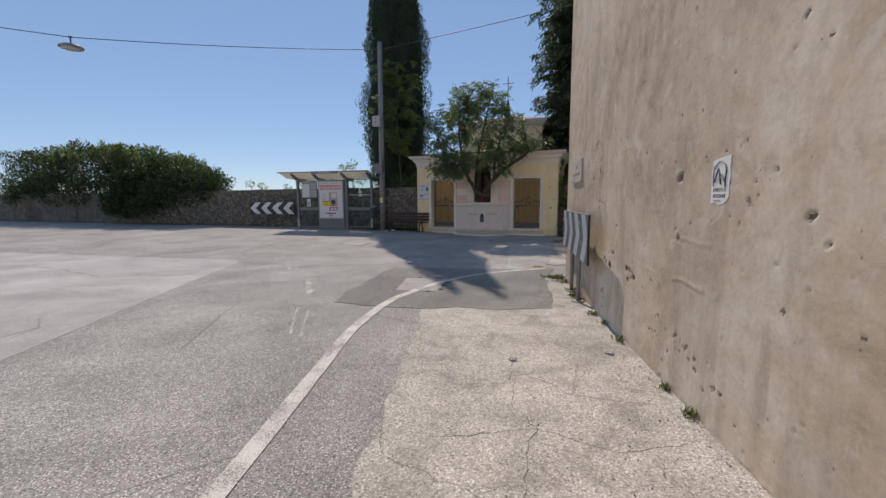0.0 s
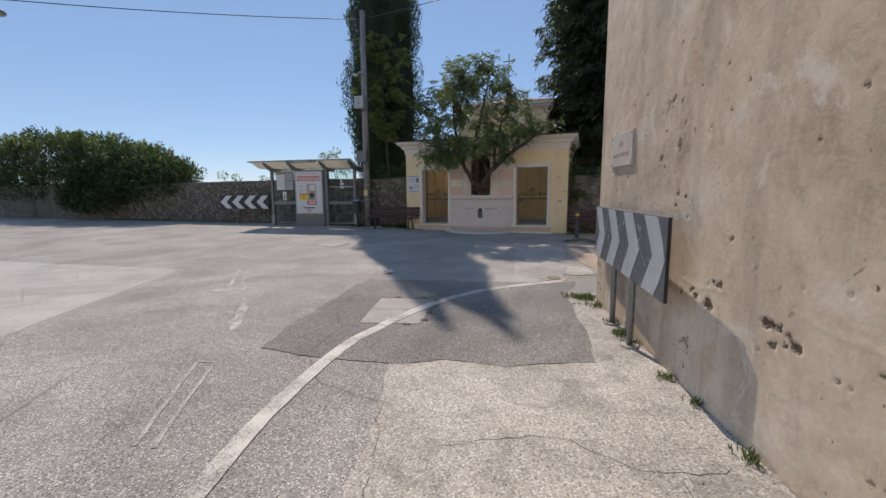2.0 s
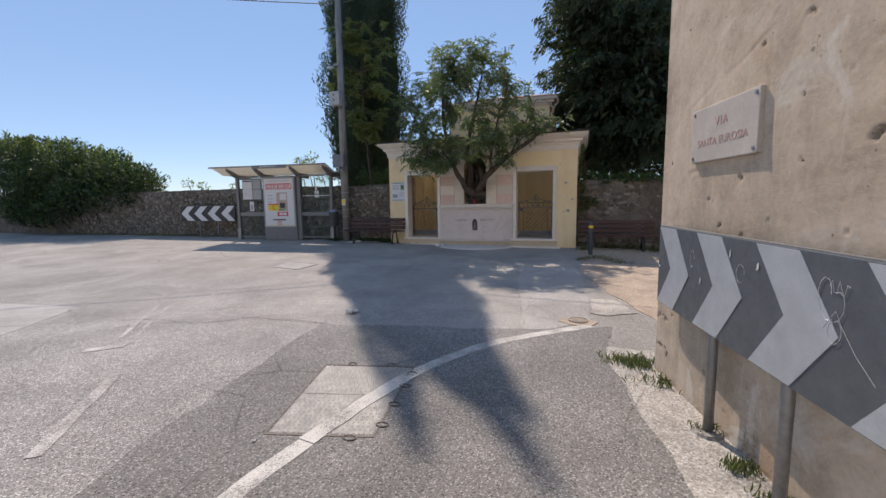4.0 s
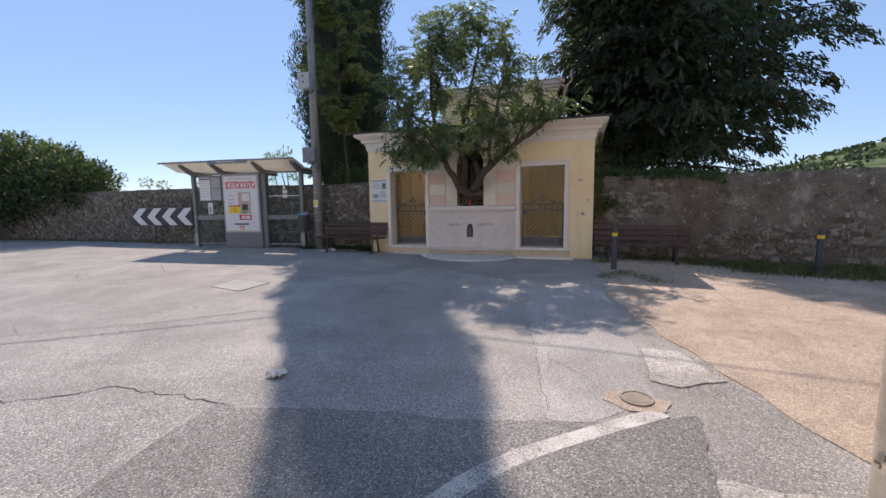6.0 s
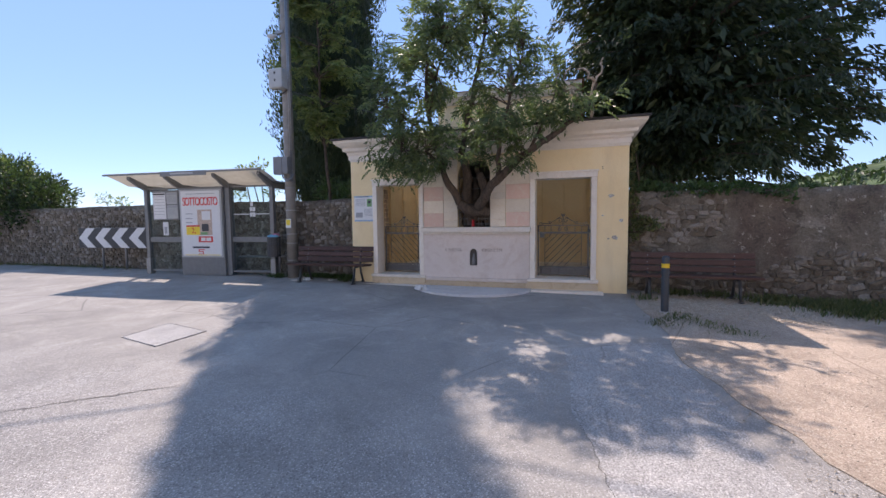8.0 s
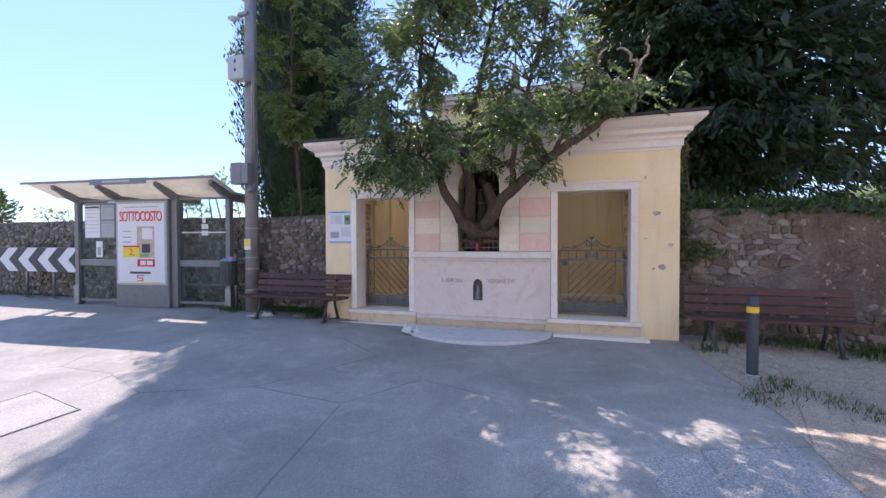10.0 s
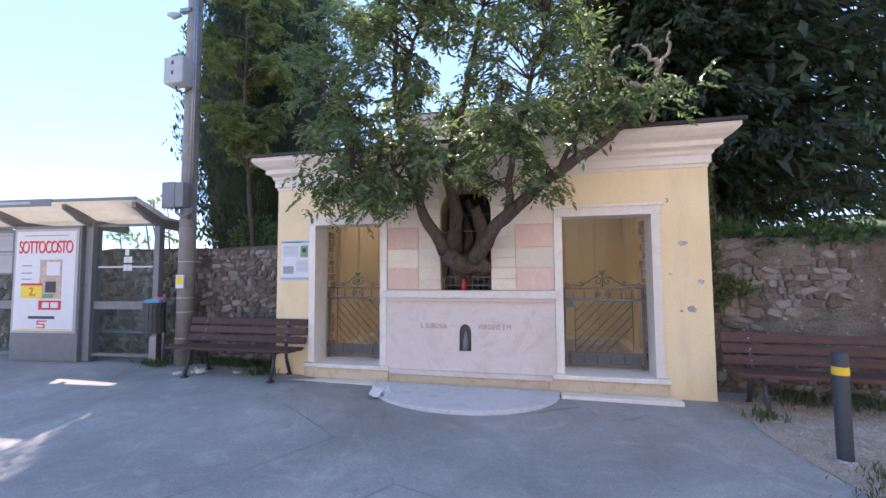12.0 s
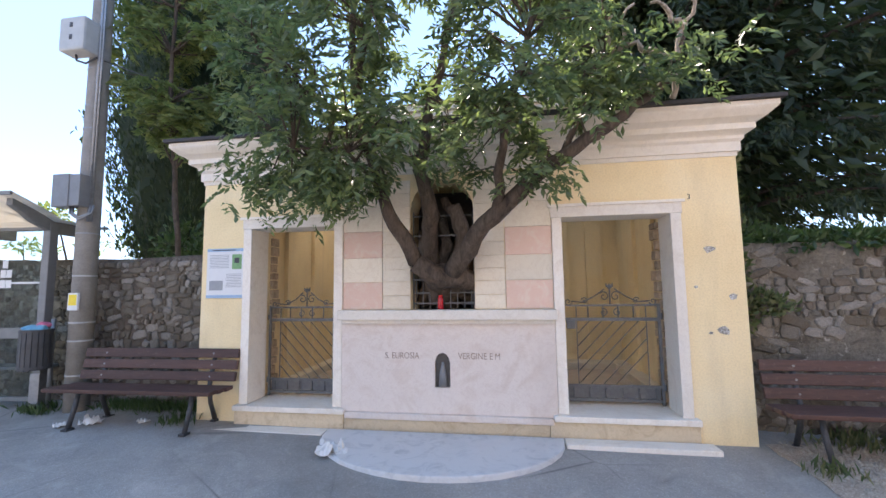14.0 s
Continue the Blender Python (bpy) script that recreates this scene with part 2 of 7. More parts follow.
# ---- materials ----
def asphalt(name, dark, mid, lite, grain=85.0, blotch=0.9, fleck=0.85, stained=0.0, dust=None):
    k = Mat(name, 0.88, 0, 0.35)
    stones = k.cells(grain, out="Color")
    g = k.ramp(stones, (0.12, tuple(v * 0.62 for v in dark)), (0.42, mid), (0.72, lite), (0.92, tuple(min(1, v * 1.45) for v in lite)))
    fine = k.noise(grain * 3.2, 3)
    c = k.mix(0.45, g, k.ramp(fine, (0.3, dark), (0.5, mid), (0.7, lite)))
    spots = k.math("MULTIPLY", k.ramp(k.cells(grain * 0.52), (0.28, 1.0), (0.42, 0.0)), k.ramp(k.cells(grain * 0.52, out="Color"), (0.46, 0.0), (0.56, 1.0)))
    c = k.mix(k.math("MULTIPLY", spots, fleck), c, tuple(min(0.8, v * 1.75) for v in lite))
    holes = k.math("MULTIPLY", k.ramp(k.cells(grain * 0.4), (0.24, 1.0), (0.38, 0.0)), k.ramp(k.cells(grain * 0.4, out="Color"), (0.48, 0.0), (0.58, 1.0)))
    c = k.mix(k.math("MULTIPLY", holes, fleck * 0.9), c, tuple(v * 0.4 for v in dark))
    if stained:
        c = k.mix(k.ramp(k.noise(1.9, 7, 0.68, warp=0.9), (0.50, 0.0), (0.62, stained)), c, tuple(v * 0.55 for v in dark))
        c = k.mix(k.ramp(k.noise(9, 6, 0.75, warp=0.5), (0.55, 0.0), (0.66, stained)), c, tuple(v * 0.7 for v in dark))
    if dust:
        film = k.math("ADD", k.math("MULTIPLY", k.axis(1), 0.16), k.math("MULTIPLY", k.noise(0.55, 6, 0.65, warp=0.8), 1.3))
        film = k.ramp(k.math("SUBTRACT", film, 1.85), (0.0, 0.0), (0.75, 0.8))
        c = k.mix(film, c, k.ramp(k.noise(26, 6, 0.7), (0.3, tuple(v * 0.9 for v in dust)), (0.7, tuple(v * 1.1 for v in dust))))
        c = k.mix(k.math("MULTIPLY", film, k.ramp(k.noise(1.7, 7, 0.7, warp=1.5), (0.55, 0.0), (0.64, 0.55))), c, tuple(v * 1.4 for v in dust))
    wear = k.ramp(k.noise(blotch, 6, 0.6, warp=0.6), (0.32, 0.84), (0.5, 1.0), (0.68, 1.14))
    c = k.mix(1.0, c, wear, "MULTIPLY")
    stain = k.ramp(k.noise(0.33, 5, 0.65, warp=1.2), (0.42, 0.86), (0.58, 1.08))
    c = k.mix(0.8, c, k.mix(1.0, c, stain, "MULTIPLY"))
    crack = k.ramp(k.cells(0.62, "DISTANCE_TO_EDGE", co=k.mix(0.14, k.co, k.t.nodes.new("ShaderNodeTexNoise").outputs["Color"])), (0.0, 0.0), (0.006, 1.0))
    c = k.mix(k.math("MULTIPLY", k.math("SUBTRACT", 1.0, crack), k.ramp(k.noise(0.5, 2), (0.5, 0.0), (0.6, 0.6))), c, tuple(v * 0.35 for v in dark))
    k.color(c)
    k.bump(k.math("ADD", k.cells(grain), k.math("MULTIPLY", fine, 0.5)), 0.55, 0.006)
    return k.m


ASPHALT = asphalt("old_asphalt", (0.175, 0.167, 0.157), (0.275, 0.265, 0.25), (0.42, 0.405, 0.385), 120, dust=(0.335, 0.315, 0.285))
DARK_ASPHALT = asphalt("patch_asphalt", (0.115, 0.111, 0.105), (0.19, 0.183, 0.172), (0.27, 0.262, 0.25), 110, 0.7, 0.8)
PALE_ASPHALT = asphalt("pale_asphalt", (0.31, 0.30, 0.285), (0.41, 0.395, 0.375), (0.51, 0.495, 0.47), 170, 0.9, 0.35)
CONCRETE = asphalt("worn_concrete", (0.27, 0.25, 0.222), (0.42, 0.393, 0.352), (0.56, 0.527, 0.478), 100, 1.3, 0.65, 0.4)
GRAVEL = asphalt("gravel_dirt", (0.33, 0.255, 0.195), (0.43, 0.34, 0.265), (0.52, 0.425, 0.34), 120, 1.0, 0.45, 0.3)
MID_ASPHALT = asphalt("repair_asphalt", (0.24, 0.23, 0.217), (0.345, 0.333, 0.315), (0.45, 0.435, 0.413), 125, 0.9, 0.5)


def worn_paint(name, amount):
    k = Mat(name, 0.75)
    gone = k.ramp(k.math("ADD", k.math("MULTIPLY", k.noise(110, 4, 0.7), 0.62), k.math("MULTIPLY", k.noise(4, 4), 0.38)), (amount - 0.05, 0.0), (amount + 0.05, 1.0))
    c = k.mix(gone, k.ramp(k.noise(160, 3), (0.3, (0.52, 0.5, 0.46)), (0.7, (0.7, 0.68, 0.64))), k.ramp(k.cells(75, out="Color"), (0.2, (0.17, 0.163, 0.152)), (0.8, (0.40, 0.385, 0.36))))
    k.color(c)
    k.bump(k.cells(75), 0.45, 0.005)
    return k.m


LINE_PAINT, GHOST_PAINT = worn_paint("road_paint", 0.505), worn_paint("faded_road_paint", 0.455)


def render_wall():
    """Old lime render: beige and grey, streaked, with browner damp and bared rough ground."""
    k = Mat("old_render", 0.92, 0, 0.2)
    big = k.math("ADD", k.math("MULTIPLY", k.noise(0.6, 6, 0.65, warp=0.8), 0.7), k.math("MULTIPLY", k.noise(3.4, 6, 0.7, warp=0.6), 0.3))
    c = k.ramp(big, (0.36, (0.32, 0.25, 0.185)), (0.45, (0.465, 0.37, 0.275)), (0.53, (0.555, 0.45, 0.345)), (0.62, (0.615, 0.545, 0.455)))
    streak = k.noise(1.6, 5, 0.6, co=k.scaled(1.6, 1.6, 0.28), warp=0.5)
    c = k.mix(1.0, c, k.ramp(k.noise(6.5, 7, 0.72, warp=0.7), (0.34, 0.84), (0.5, 1.0), (0.66, 1.08)), "MULTIPLY")
    c = k.mix(k.ramp(streak, (0.50, 0.0), (0.64, 0.5)), c, (0.33, 0.275, 0.215))
    c = k.mix(k.ramp(k.noise(2.6, 6, 0.65, warp=1.0), (0.58, 0.0), (0.66, 0.7)), c, (0.60, 0.55, 0.47))
    c = k.mix(k.ramp(k.noise(1.1, 5, 0.7, warp=0.4), (0.62, 0.0), (0.72, 0.45)), c, (0.44, 0.27, 0.15))
    c = k.mix(k.ramp(k.noise(11, 5, 0.65, co=k.scaled(1.0, 1.0, 0.10), warp=0.3), (0.62, 0.0), (0.70, 0.55)), c, (0.56, 0.50, 0.42))
    c = k.mix(k.ramp(k.noise(4, 5, 0.6, co=k.scaled(1.0, 1.0, 0.14)), (0.60, 0.0), (0.70, 0.45)), c, (0.30, 0.25, 0.20))
    chips = k.cells(5.5, co=k.mix(0.5, k.scaled(1, 1, 1), k.scaled(1.0, 1.0, 0.55)))
    gone = k.ramp(k.math("ADD", chips, k.math("MULTIPLY", k.noise(24, 5, 0.7), 0.16)), (0.10, 1.0), (0.115, 0.0))
    gone = k.math("MULTIPLY", gone, k.ramp(k.noise(1.7, 3), (0.44, 0.0), (0.5, 1.0)))
    peel = k.ramp(k.noise(1.25, 8, 0.72, warp=0.5), (0.645, 0.0), (0.66, 1.0))
    c = k.mix(peel, c, k.ramp(k.noise(26, 5, 0.7), (0.35, (0.22, 0.165, 0.115)), (0.6, (0.50, 0.42, 0.33))))
    gone = k.math("MAXIMUM", gone, k.math("MULTIPLY", peel, k.ramp(k.noise(30, 4), (0.3, 0.4), (0.6, 1.0))))
    c = k.mix(k.math("MULTIPLY", gone, 0.5), c, (0.17, 0.125, 0.085))
    pock = k.ramp(k.math("ADD", k.cells(13, co=k.scaled(1.0, 1.0, 0.7)), k.math("MULTIPLY", k.noise(40, 4, 0.7), 0.14)), (0.13, 1.0), (0.15, 0.0))
    pock = k.math("MULTIPLY", pock, k.ramp(k.noise(2.1, 4, 0.6), (0.47, 0.0), (0.53, 1.0)))
    c = k.mix(k.math("MULTIPLY", pock, 0.75), c, (0.15, 0.105, 0.072))
    gone = k.math("MAXIMUM", gone, pock)
    scratch = k.ramp(k.noise(3.2, 6, 0.75, co=k.scaled(1.0, 1.0, 3.2), warp=2.0), (0.485, 0.0), (0.5, 0.5), (0.515, 0.0))
    c = k.mix(scratch, c, (0.58, 0.52, 0.44))
    c = k.mix(1.0, c, k.ramp(k.noise(38, 5, 0.7), (0.3, 0.92), (0.6, 1.05)), "MULTIPLY")
    k.color(c)
    k.bump(k.math("ADD", k.math("MULTIPLY", k.noise(7, 4, 0.5), 0.3), k.math("SUBTRACT", k.math("MULTIPLY", k.noise(60, 4, 0.6), 0.10), k.math("MULTIPLY", gone, 0.5))), 0.30, 0.010)
    return k.m


OLD_RENDER = render_wall()


def yellow_render():
    k = Mat("yellow_limewash", 0.9, 0, 0.2)
    c = k.ramp(k.noise(0.9, 6, 0.6, warp=0.5), (0.3, (0.80, 0.62, 0.35)), (0.5, (0.87, 0.70, 0.42)), (0.7, (0.89, 0.75, 0.50)))
    c = k.mix(k.ramp(k.noise(2.2, 5, co=k.scaled(1.5, 1.5, 0.3)), (0.56, 0.0), (0.75, 0.35)), c, (0.60, 0.47, 0.29))
    c = k.mix(1.0, c, k.ramp(k.noise(60, 4), (0.3, 0.92), (0.6, 1.04)), "MULTIPLY")
    k.color(c).bump(k.noise(30, 4, 0.6), 0.12, 0.006)
    return k.m


def marble(name, a, b, vein, vs=3.0):
    k = Mat(name, 0.62, 0, 0.4)
    v = k.noise(vs, 7, 0.62, warp=2.2)
    c = k.ramp(v, (0.3, b), (0.5, a), (0.72, a))
    c = k.mix(k.ramp(k.noise(vs * 2.3, 6, 0.7, warp=3.0), (0.47, 0.0), (0.5, 0.28), (0.53, 0.0)), c, vein)
    c = k.mix(k.ramp(k.noise(1.3, 5, co=k.scaled(1.2, 1.2, 0.35)), (0.54, 0.0), (0.74, 0.22)), c, tuple(q * 0.66 for q in b))
    c = k.mix(1.0, c, k.ramp(k.each(), (0.0, 0.9), (1.0, 1.06)), "MULTIPLY")
    k.color(c).bump(k.noise(50, 4, 0.6), 0.12, 0.004)
    return k.m


YELLOW = yellow_render()
WHITE_STONE = marble("white_stone", (0.84, 0.77, 0.67), (0.75, 0.67, 0.56), (0.50, 0.40, 0.31))
CREAM_STONE = marble("cream_stone", (0.80, 0.71, 0.57), (0.72, 0.61, 0.47), (0.55, 0.43, 0.30), 1.5)
PINK_STONE = marble("pink_stone", (0.72, 0.50, 0.40), (0.74, 0.60, 0.49), (0.80, 0.66, 0.55), 5.0)
ROSE_SLAB = marble("rose_limestone", (0.72, 0.63, 0.56), (0.65, 0.54, 0.46), (0.48, 0.36, 0.30), 2.4)
STEP_STONE = marble("grey_step_stone", (0.64, 0.63, 0.61), (0.48, 0.48, 0.475), (0.56, 0.56, 0.56), 4.0)
OCHRE_PLINTH = marble("stained_plinth", (0.66, 0.53, 0.36), (0.50, 0.37, 0.23), (0.30, 0.22, 0.15), 3.4)
CORNICE = marble("cornice_plaster", (0.80, 0.73, 0.63), (0.70, 0.63, 0.52), (0.56, 0.50, 0.42), 1.2)


def rubble(name, tones):
    k = Mat(name, 0.93, 0, 0.2)
    rnd = k.math("ADD", k.math("MULTIPLY", k.each(), 0.5), k.math("MULTIPLY", k.island(), 0.5))
    c = k.ramp(rnd, *[(i / (len(tones) - 1), t) for i, t in enumerate(tones)])
    c = k.mix(1.0, c, k.ramp(k.noise(14, 6, 0.7), (0.3, 0.6), (0.6, 1.2)), "MULTIPLY")
    c = k.mix(k.ramp(k.noise(5, 5, 0.7), (0.56, 0.0), (0.7, 0.6)), c, (0.10, 0.085, 0.065))
    k.color(c).bump(k.noise(55, 6, 0.7), 0.6, 0.012)
    return k.m


STONES = rubble("rubble_stone", [(0.12, 0.10, 0.077), (0.16, 0.135, 0.105), (0.20, 0.172, 0.135), (0.135, 0.105, 0.077), (0.33, 0.30, 0.26), (0.13, 0.11, 0.085), (0.185, 0.152, 0.115), (0.25, 0.22, 0.18)])


def mortar(name, base, lichen):
    k = Mat(name, 0.95, 0, 0.15)
    c = k.ramp(k.noise(2.4, 7, 0.7, warp=0.6), (0.3, tuple(v * 0.55 for v in base)), (0.5, base), (0.7, tuple(v * 1.35 for v in base)))
    c = k.mix(k.ramp(k.noise(0.8, 6, 0.7, warp=0.8), (0.56, 0.0), (0.66, 0.75)), c, lichen)
    c = k.mix(k.ramp(k.noise(0.5, 5, 0.6, co=k.scaled(1, 1, 0.4)), (0.5, 0.0), (0.62, 0.55)), c, (0.115, 0.075, 0.06))
    c = k.mix(1.0, c, k.ramp(k.noise(32, 5, 0.75), (0.3, 0.65), (0.65, 1.25)), "MULTIPLY")
    c = k.mix(k.ramp(k.noise(4.5, 7, 0.75, warp=0.7), (0.56, 0.0), (0.62, 0.7)), c, tuple(v * 0.42 for v in base))
    c = k.mix(k.ramp(k.noise(8.0, 6, 0.7, warp=0.4), (0.60, 0.0), (0.64, 0.6)), c, tuple(min(0.7, v * 1.5) for v in lichen))
    k.color(c).bump(k.math("ADD", k.noise(12, 6, 0.75), k.math("MULTIPLY", k.noise(60, 4), 0.4)), 0.9, 0.045)
    return k.m


MORTAR = mortar("wall_mortar", (0.19, 0.165, 0.13), (0.27, 0.24, 0.20))
ROUGHCAST = mortar("wall_roughcast", (0.215, 0.188, 0.15), (0.42, 0.39, 0.335))
BARED = mortar("bared_core", (0.37, 0.295, 0.215), (0.56, 0.48, 0.38))


def foliage(name, a, b, c3, shine=0.42, through_light=0.3):
    k = Mat(name, shine, 0, 0.5)
    col = k.ramp(k.island(), (0.0, a), (0.55, b), (1.0, c3))
    col = k.mix(1.0, col, k.ramp(k.noise(1.1, 3), (0.3, 0.7), (0.7, 1.25)), "MULTIPLY")
    k.color(col)
    tr = k.t.nodes.new("ShaderNodeBsdfTranslucent")
    k.put(k.mix(0.5, col, (0.15, 0.25, 0.05)), tr.inputs["Color"])
    ms = k.t.nodes.new("ShaderNodeMixShader")
    ms.inputs[0].default_value = through_light
    k.t.links.new(k.b.outputs[0], ms.inputs[1])
    k.t.links.new(tr.outputs[0], ms.inputs[2])
    k.t.links.new(ms.outputs[0], k.t.nodes["Material Output"].inputs["Surface"])
    return k.m


TREE_LEAF = foliage("tree_leaf", (0.10, 0.135, 0.08), (0.15, 0.195, 0.10), (0.27, 0.32, 0.12), 0.33, 0.55)
ASH_LEAF = foliage("ash_leaf", (0.13, 0.17, 0.06), (0.19, 0.235, 0.08), (0.34, 0.35, 0.11), 0.45, 0.55)
CYPRESS_LEAF = foliage("cypress_spray", (0.015, 0.029, 0.015), (0.028, 0.05, 0.022), (0.06, 0.09, 0.036), 0.65, 0.2)
CEDAR_LEAF = foliage("cedar_needle", (0.019, 0.032, 0.017), (0.036, 0.055, 0.026), (0.085, 0.105, 0.042), 0.6, 0.22)
BUSH_LEAF = foliage("hedge_leaf", (0.009, 0.02, 0.007), (0.022, 0.045, 0.013), (0.09, 0.15, 0.038), 0.55, 0.2)
GRASS_LEAF = foliage("grass_blade", (0.07, 0.10, 0.035), (0.12, 0.15, 0.055), (0.26, 0.24, 0.12), 0.6)
IVY_LEAF = foliage("ivy_leaf", (0.035, 0.075, 0.025), (0.055, 0.11, 0.035), (0.09, 0.15, 0.045), 0.4)


def bark(name, a, b):
    k = Mat(name, 0.92, 0, 0.2)
    n = k.noise(14, 6, 0.7, co=k.scaled(1.6, 1.6, 0.5), warp=0.8)
    k.color(k.ramp(n, (0.3, a), (0.65, b))).bump(n, 0.8, 0.03)
    return k.m


BARK, DRY_BARK = bark("bark", (0.05, 0.037, 0.03), (0.145, 0.11, 0.083)), bark("dry_vine_bark", (0.22, 0.18, 0.14), (0.45, 0.38, 0.30))


def planks(name, a, b):
    k = Mat(name, 0.6, 0, 0.4)
    n = k.noise(7, 5, 0.65, co=k.scaled(0.6, 6, 6), warp=0.5)
    c = k.ramp(n, (0.3, a), (0.7, b))
    c = k.mix(k.ramp(k.noise(22, 4, 0.7), (0.6, 0.0), (0.72, 0.5)), c, (0.2, 0.145, 0.12))
    k.color(k.mix(1.0, c, k.ramp(k.each(), (0, 0.85), (1, 1.15)), "MULTIPLY")).bump(n, 0.3, 0.004)
    return k.m


BENCH_WOOD = planks("brown_stained_wood", (0.058, 0.028, 0.022), (0.105, 0.052, 0.04))
GATE_IRON = plain("grey_gate_iron", (0.15, 0.15, 0.15), 0.55, 0.4, 0.3, 25, 0.3)
IRON = plain("dark_iron", (0.085, 0.085, 0.088), 0.55, 0.5, 0.3, 25, 0.3)
GALVA = plain("galvanised_steel", (0.30, 0.31, 0.32), 0.45, 0.8, 0.2, 20, 0.2)
SHELTER_GREY = plain("grey_painted_metal", (0.19, 0.195, 0.195), 0.5, 0.1, 0.16, 12, 0.1)
LIGHT_GREY = plain("light_grey_box", (0.42, 0.43, 0.42), 0.55, 0.0, 0.12, 10, 0.1)
BOX_GREY = plain("grey_box", (0.20, 0.205, 0.21), 0.5, 0.0, 0.12, 10, 0.1)
POLE_CONCRETE = plain("pole_concrete", (0.27, 0.25, 0.225), 0.9, 0, 0.25, 6, 0.4)
BOLLARD_PAINT = plain("bollard_blue_grey", (0.055, 0.066, 0.078), 0.5, 0.2, 0.2, 15, 0.15)
YELLOW_BAND = plain("yellow_reflector", (0.85, 0.56, 0.03), 0.45, 0, 0.08, 20, 0.05)
BLACK_SIGN = plain("black_sign_film", (0.02, 0.021, 0.023), 0.4, 0, 0.3, 14, 0.05)
WHITE_SIGN = plain("white_sign_film", (0.66, 0.66, 0.65), 0.45, 0, 0.12, 9, 0.05)
DULL_DARK = plain("faded_sign_grey", (0.115, 0.13, 0.142), 0.5, 0.3, 0.2, 8, 0.1)
DULL_LITE = plain("faded_sign_white", (0.43, 0.46, 0.48), 0.45, 0.2, 0.15, 8, 0.1)
PAPER = plain("paper", (0.72, 0.72, 0.71), 0.7, 0, 0.05, 12, 0.03)
PAPER_BLUE = plain("printed_blue", (0.30, 0.46, 0.62), 0.7, 0, 0.1, 12, 0.03)
PRINT_GREY = plain("printed_grey", (0.33, 0.34, 0.35), 0.7, 0, 0.1, 30, 0.02)
PRINT_DARK = plain("printed_dark", (0.06, 0.06, 0.065), 0.7, 0, 0.1, 30, 0.02)
PRINT_RED = plain("printed_red", (0.68, 0.035, 0.025), 0.6, 0, 0.06, 30, 0.02)
PRINT_YELLOW = plain("printed_yellow", (0.85, 0.63, 0.05), 0.6, 0, 0.06, 30, 0.02)
PRINT_TAN = plain("printed_tan", (0.55, 0.42, 0.33), 0.6, 0, 0.3, 14, 0.02)
PRINT_GREEN = plain("printed_green", (0.18, 0.36, 0.16), 0.7, 0, 0.25, 40, 0.02)
MARBLE_PLATE = plain("plaque_marble", (0.50, 0.45, 0.39), 0.6, 0, 0.2, 6, 0.05)
FADED_RED = plain("faded_red_letters", (0.45, 0.27, 0.22), 0.7, 0, 0.15, 40, 0.02)
ROOF_DARK = plain("dark_roof_sheet", (0.045, 0.04, 0.038), 0.7, 0.1, 0.25, 6, 0.2)
TERRACOTTA = plain("roof_tile", (0.34, 0.17, 0.10), 0.85, 0, 0.3, 6, 0.3)
FLOOR_TILE = plain("chapel_floor_tile", (0.60, 0.50, 0.41), 0.5, 0, 0.15, 5, 0.1)
# dark colour that stands in for the shade inside recess and niche
SHADE_STONE = plain("painted_shade_stone", (0.10, 0.09, 0.08), 0.9, 0, 0.3, 20, 0.4)
BRICK = rubble("old_brick", [(0.42, 0.29, 0.20), (0.52, 0.39, 0.27), (0.40, 0.31, 0.23), (0.55, 0.44, 0.32)])
CANDLE_RED = plain("red_candle_glass", (0.55, 0.02, 0.03), 0.25, 0, 0.1, 20, 0.0)
BAG_BLUE = plain("blue_bag", (0.10, 0.33, 0.48), 0.35, 0, 0.25, 20, 0.3)
BAG_PINK = plain("pink_bag", (0.62, 0.16, 0.25), 0.4, 0, 0.25, 20, 0.3)
LITTER = plain("crumpled_paper", (0.70, 0.69, 0.66), 0.8, 0, 0.12, 30, 0.3)
WIRE = plain("cable_sheath", (0.07, 0.07, 0.07), 0.6, 0, 0.2, 30, 0.0)
DUSTY_IRON = plain("dusty_cast_iron", (0.33, 0.285, 0.235), 0.85, 0.1, 0.3, 25, 0.5)
RUST = plain("cast_iron_cover", (0.16, 0.14, 0.125), 0.65, 0.5, 0.3, 25, 0.5)


def glass(name, tint, clear, rough):
    k = Mat(name, rough, 0, 0.5)
    k.color((0.25, 0.28, 0.28))
    tr = k.t.nodes.new("ShaderNodeBsdfTransparent")
    tr.inputs["Color"].default_value = (*tint, 1)
    ms = k.t.nodes.new("ShaderNodeMixShader")
    k.put(clear, ms.inputs[0])
    k.t.links.new(k.b.outputs[0], ms.inputs[1])
    k.t.links.new(tr.outputs[0], ms.inputs[2])
    k.t.links.new(ms.outputs[0], k.t.nodes["Material Output"].inputs["Surface"])
    return k.m


PANE = glass("shelter_glass", (0.88, 0.93, 0.92), 0.93, 0.03)


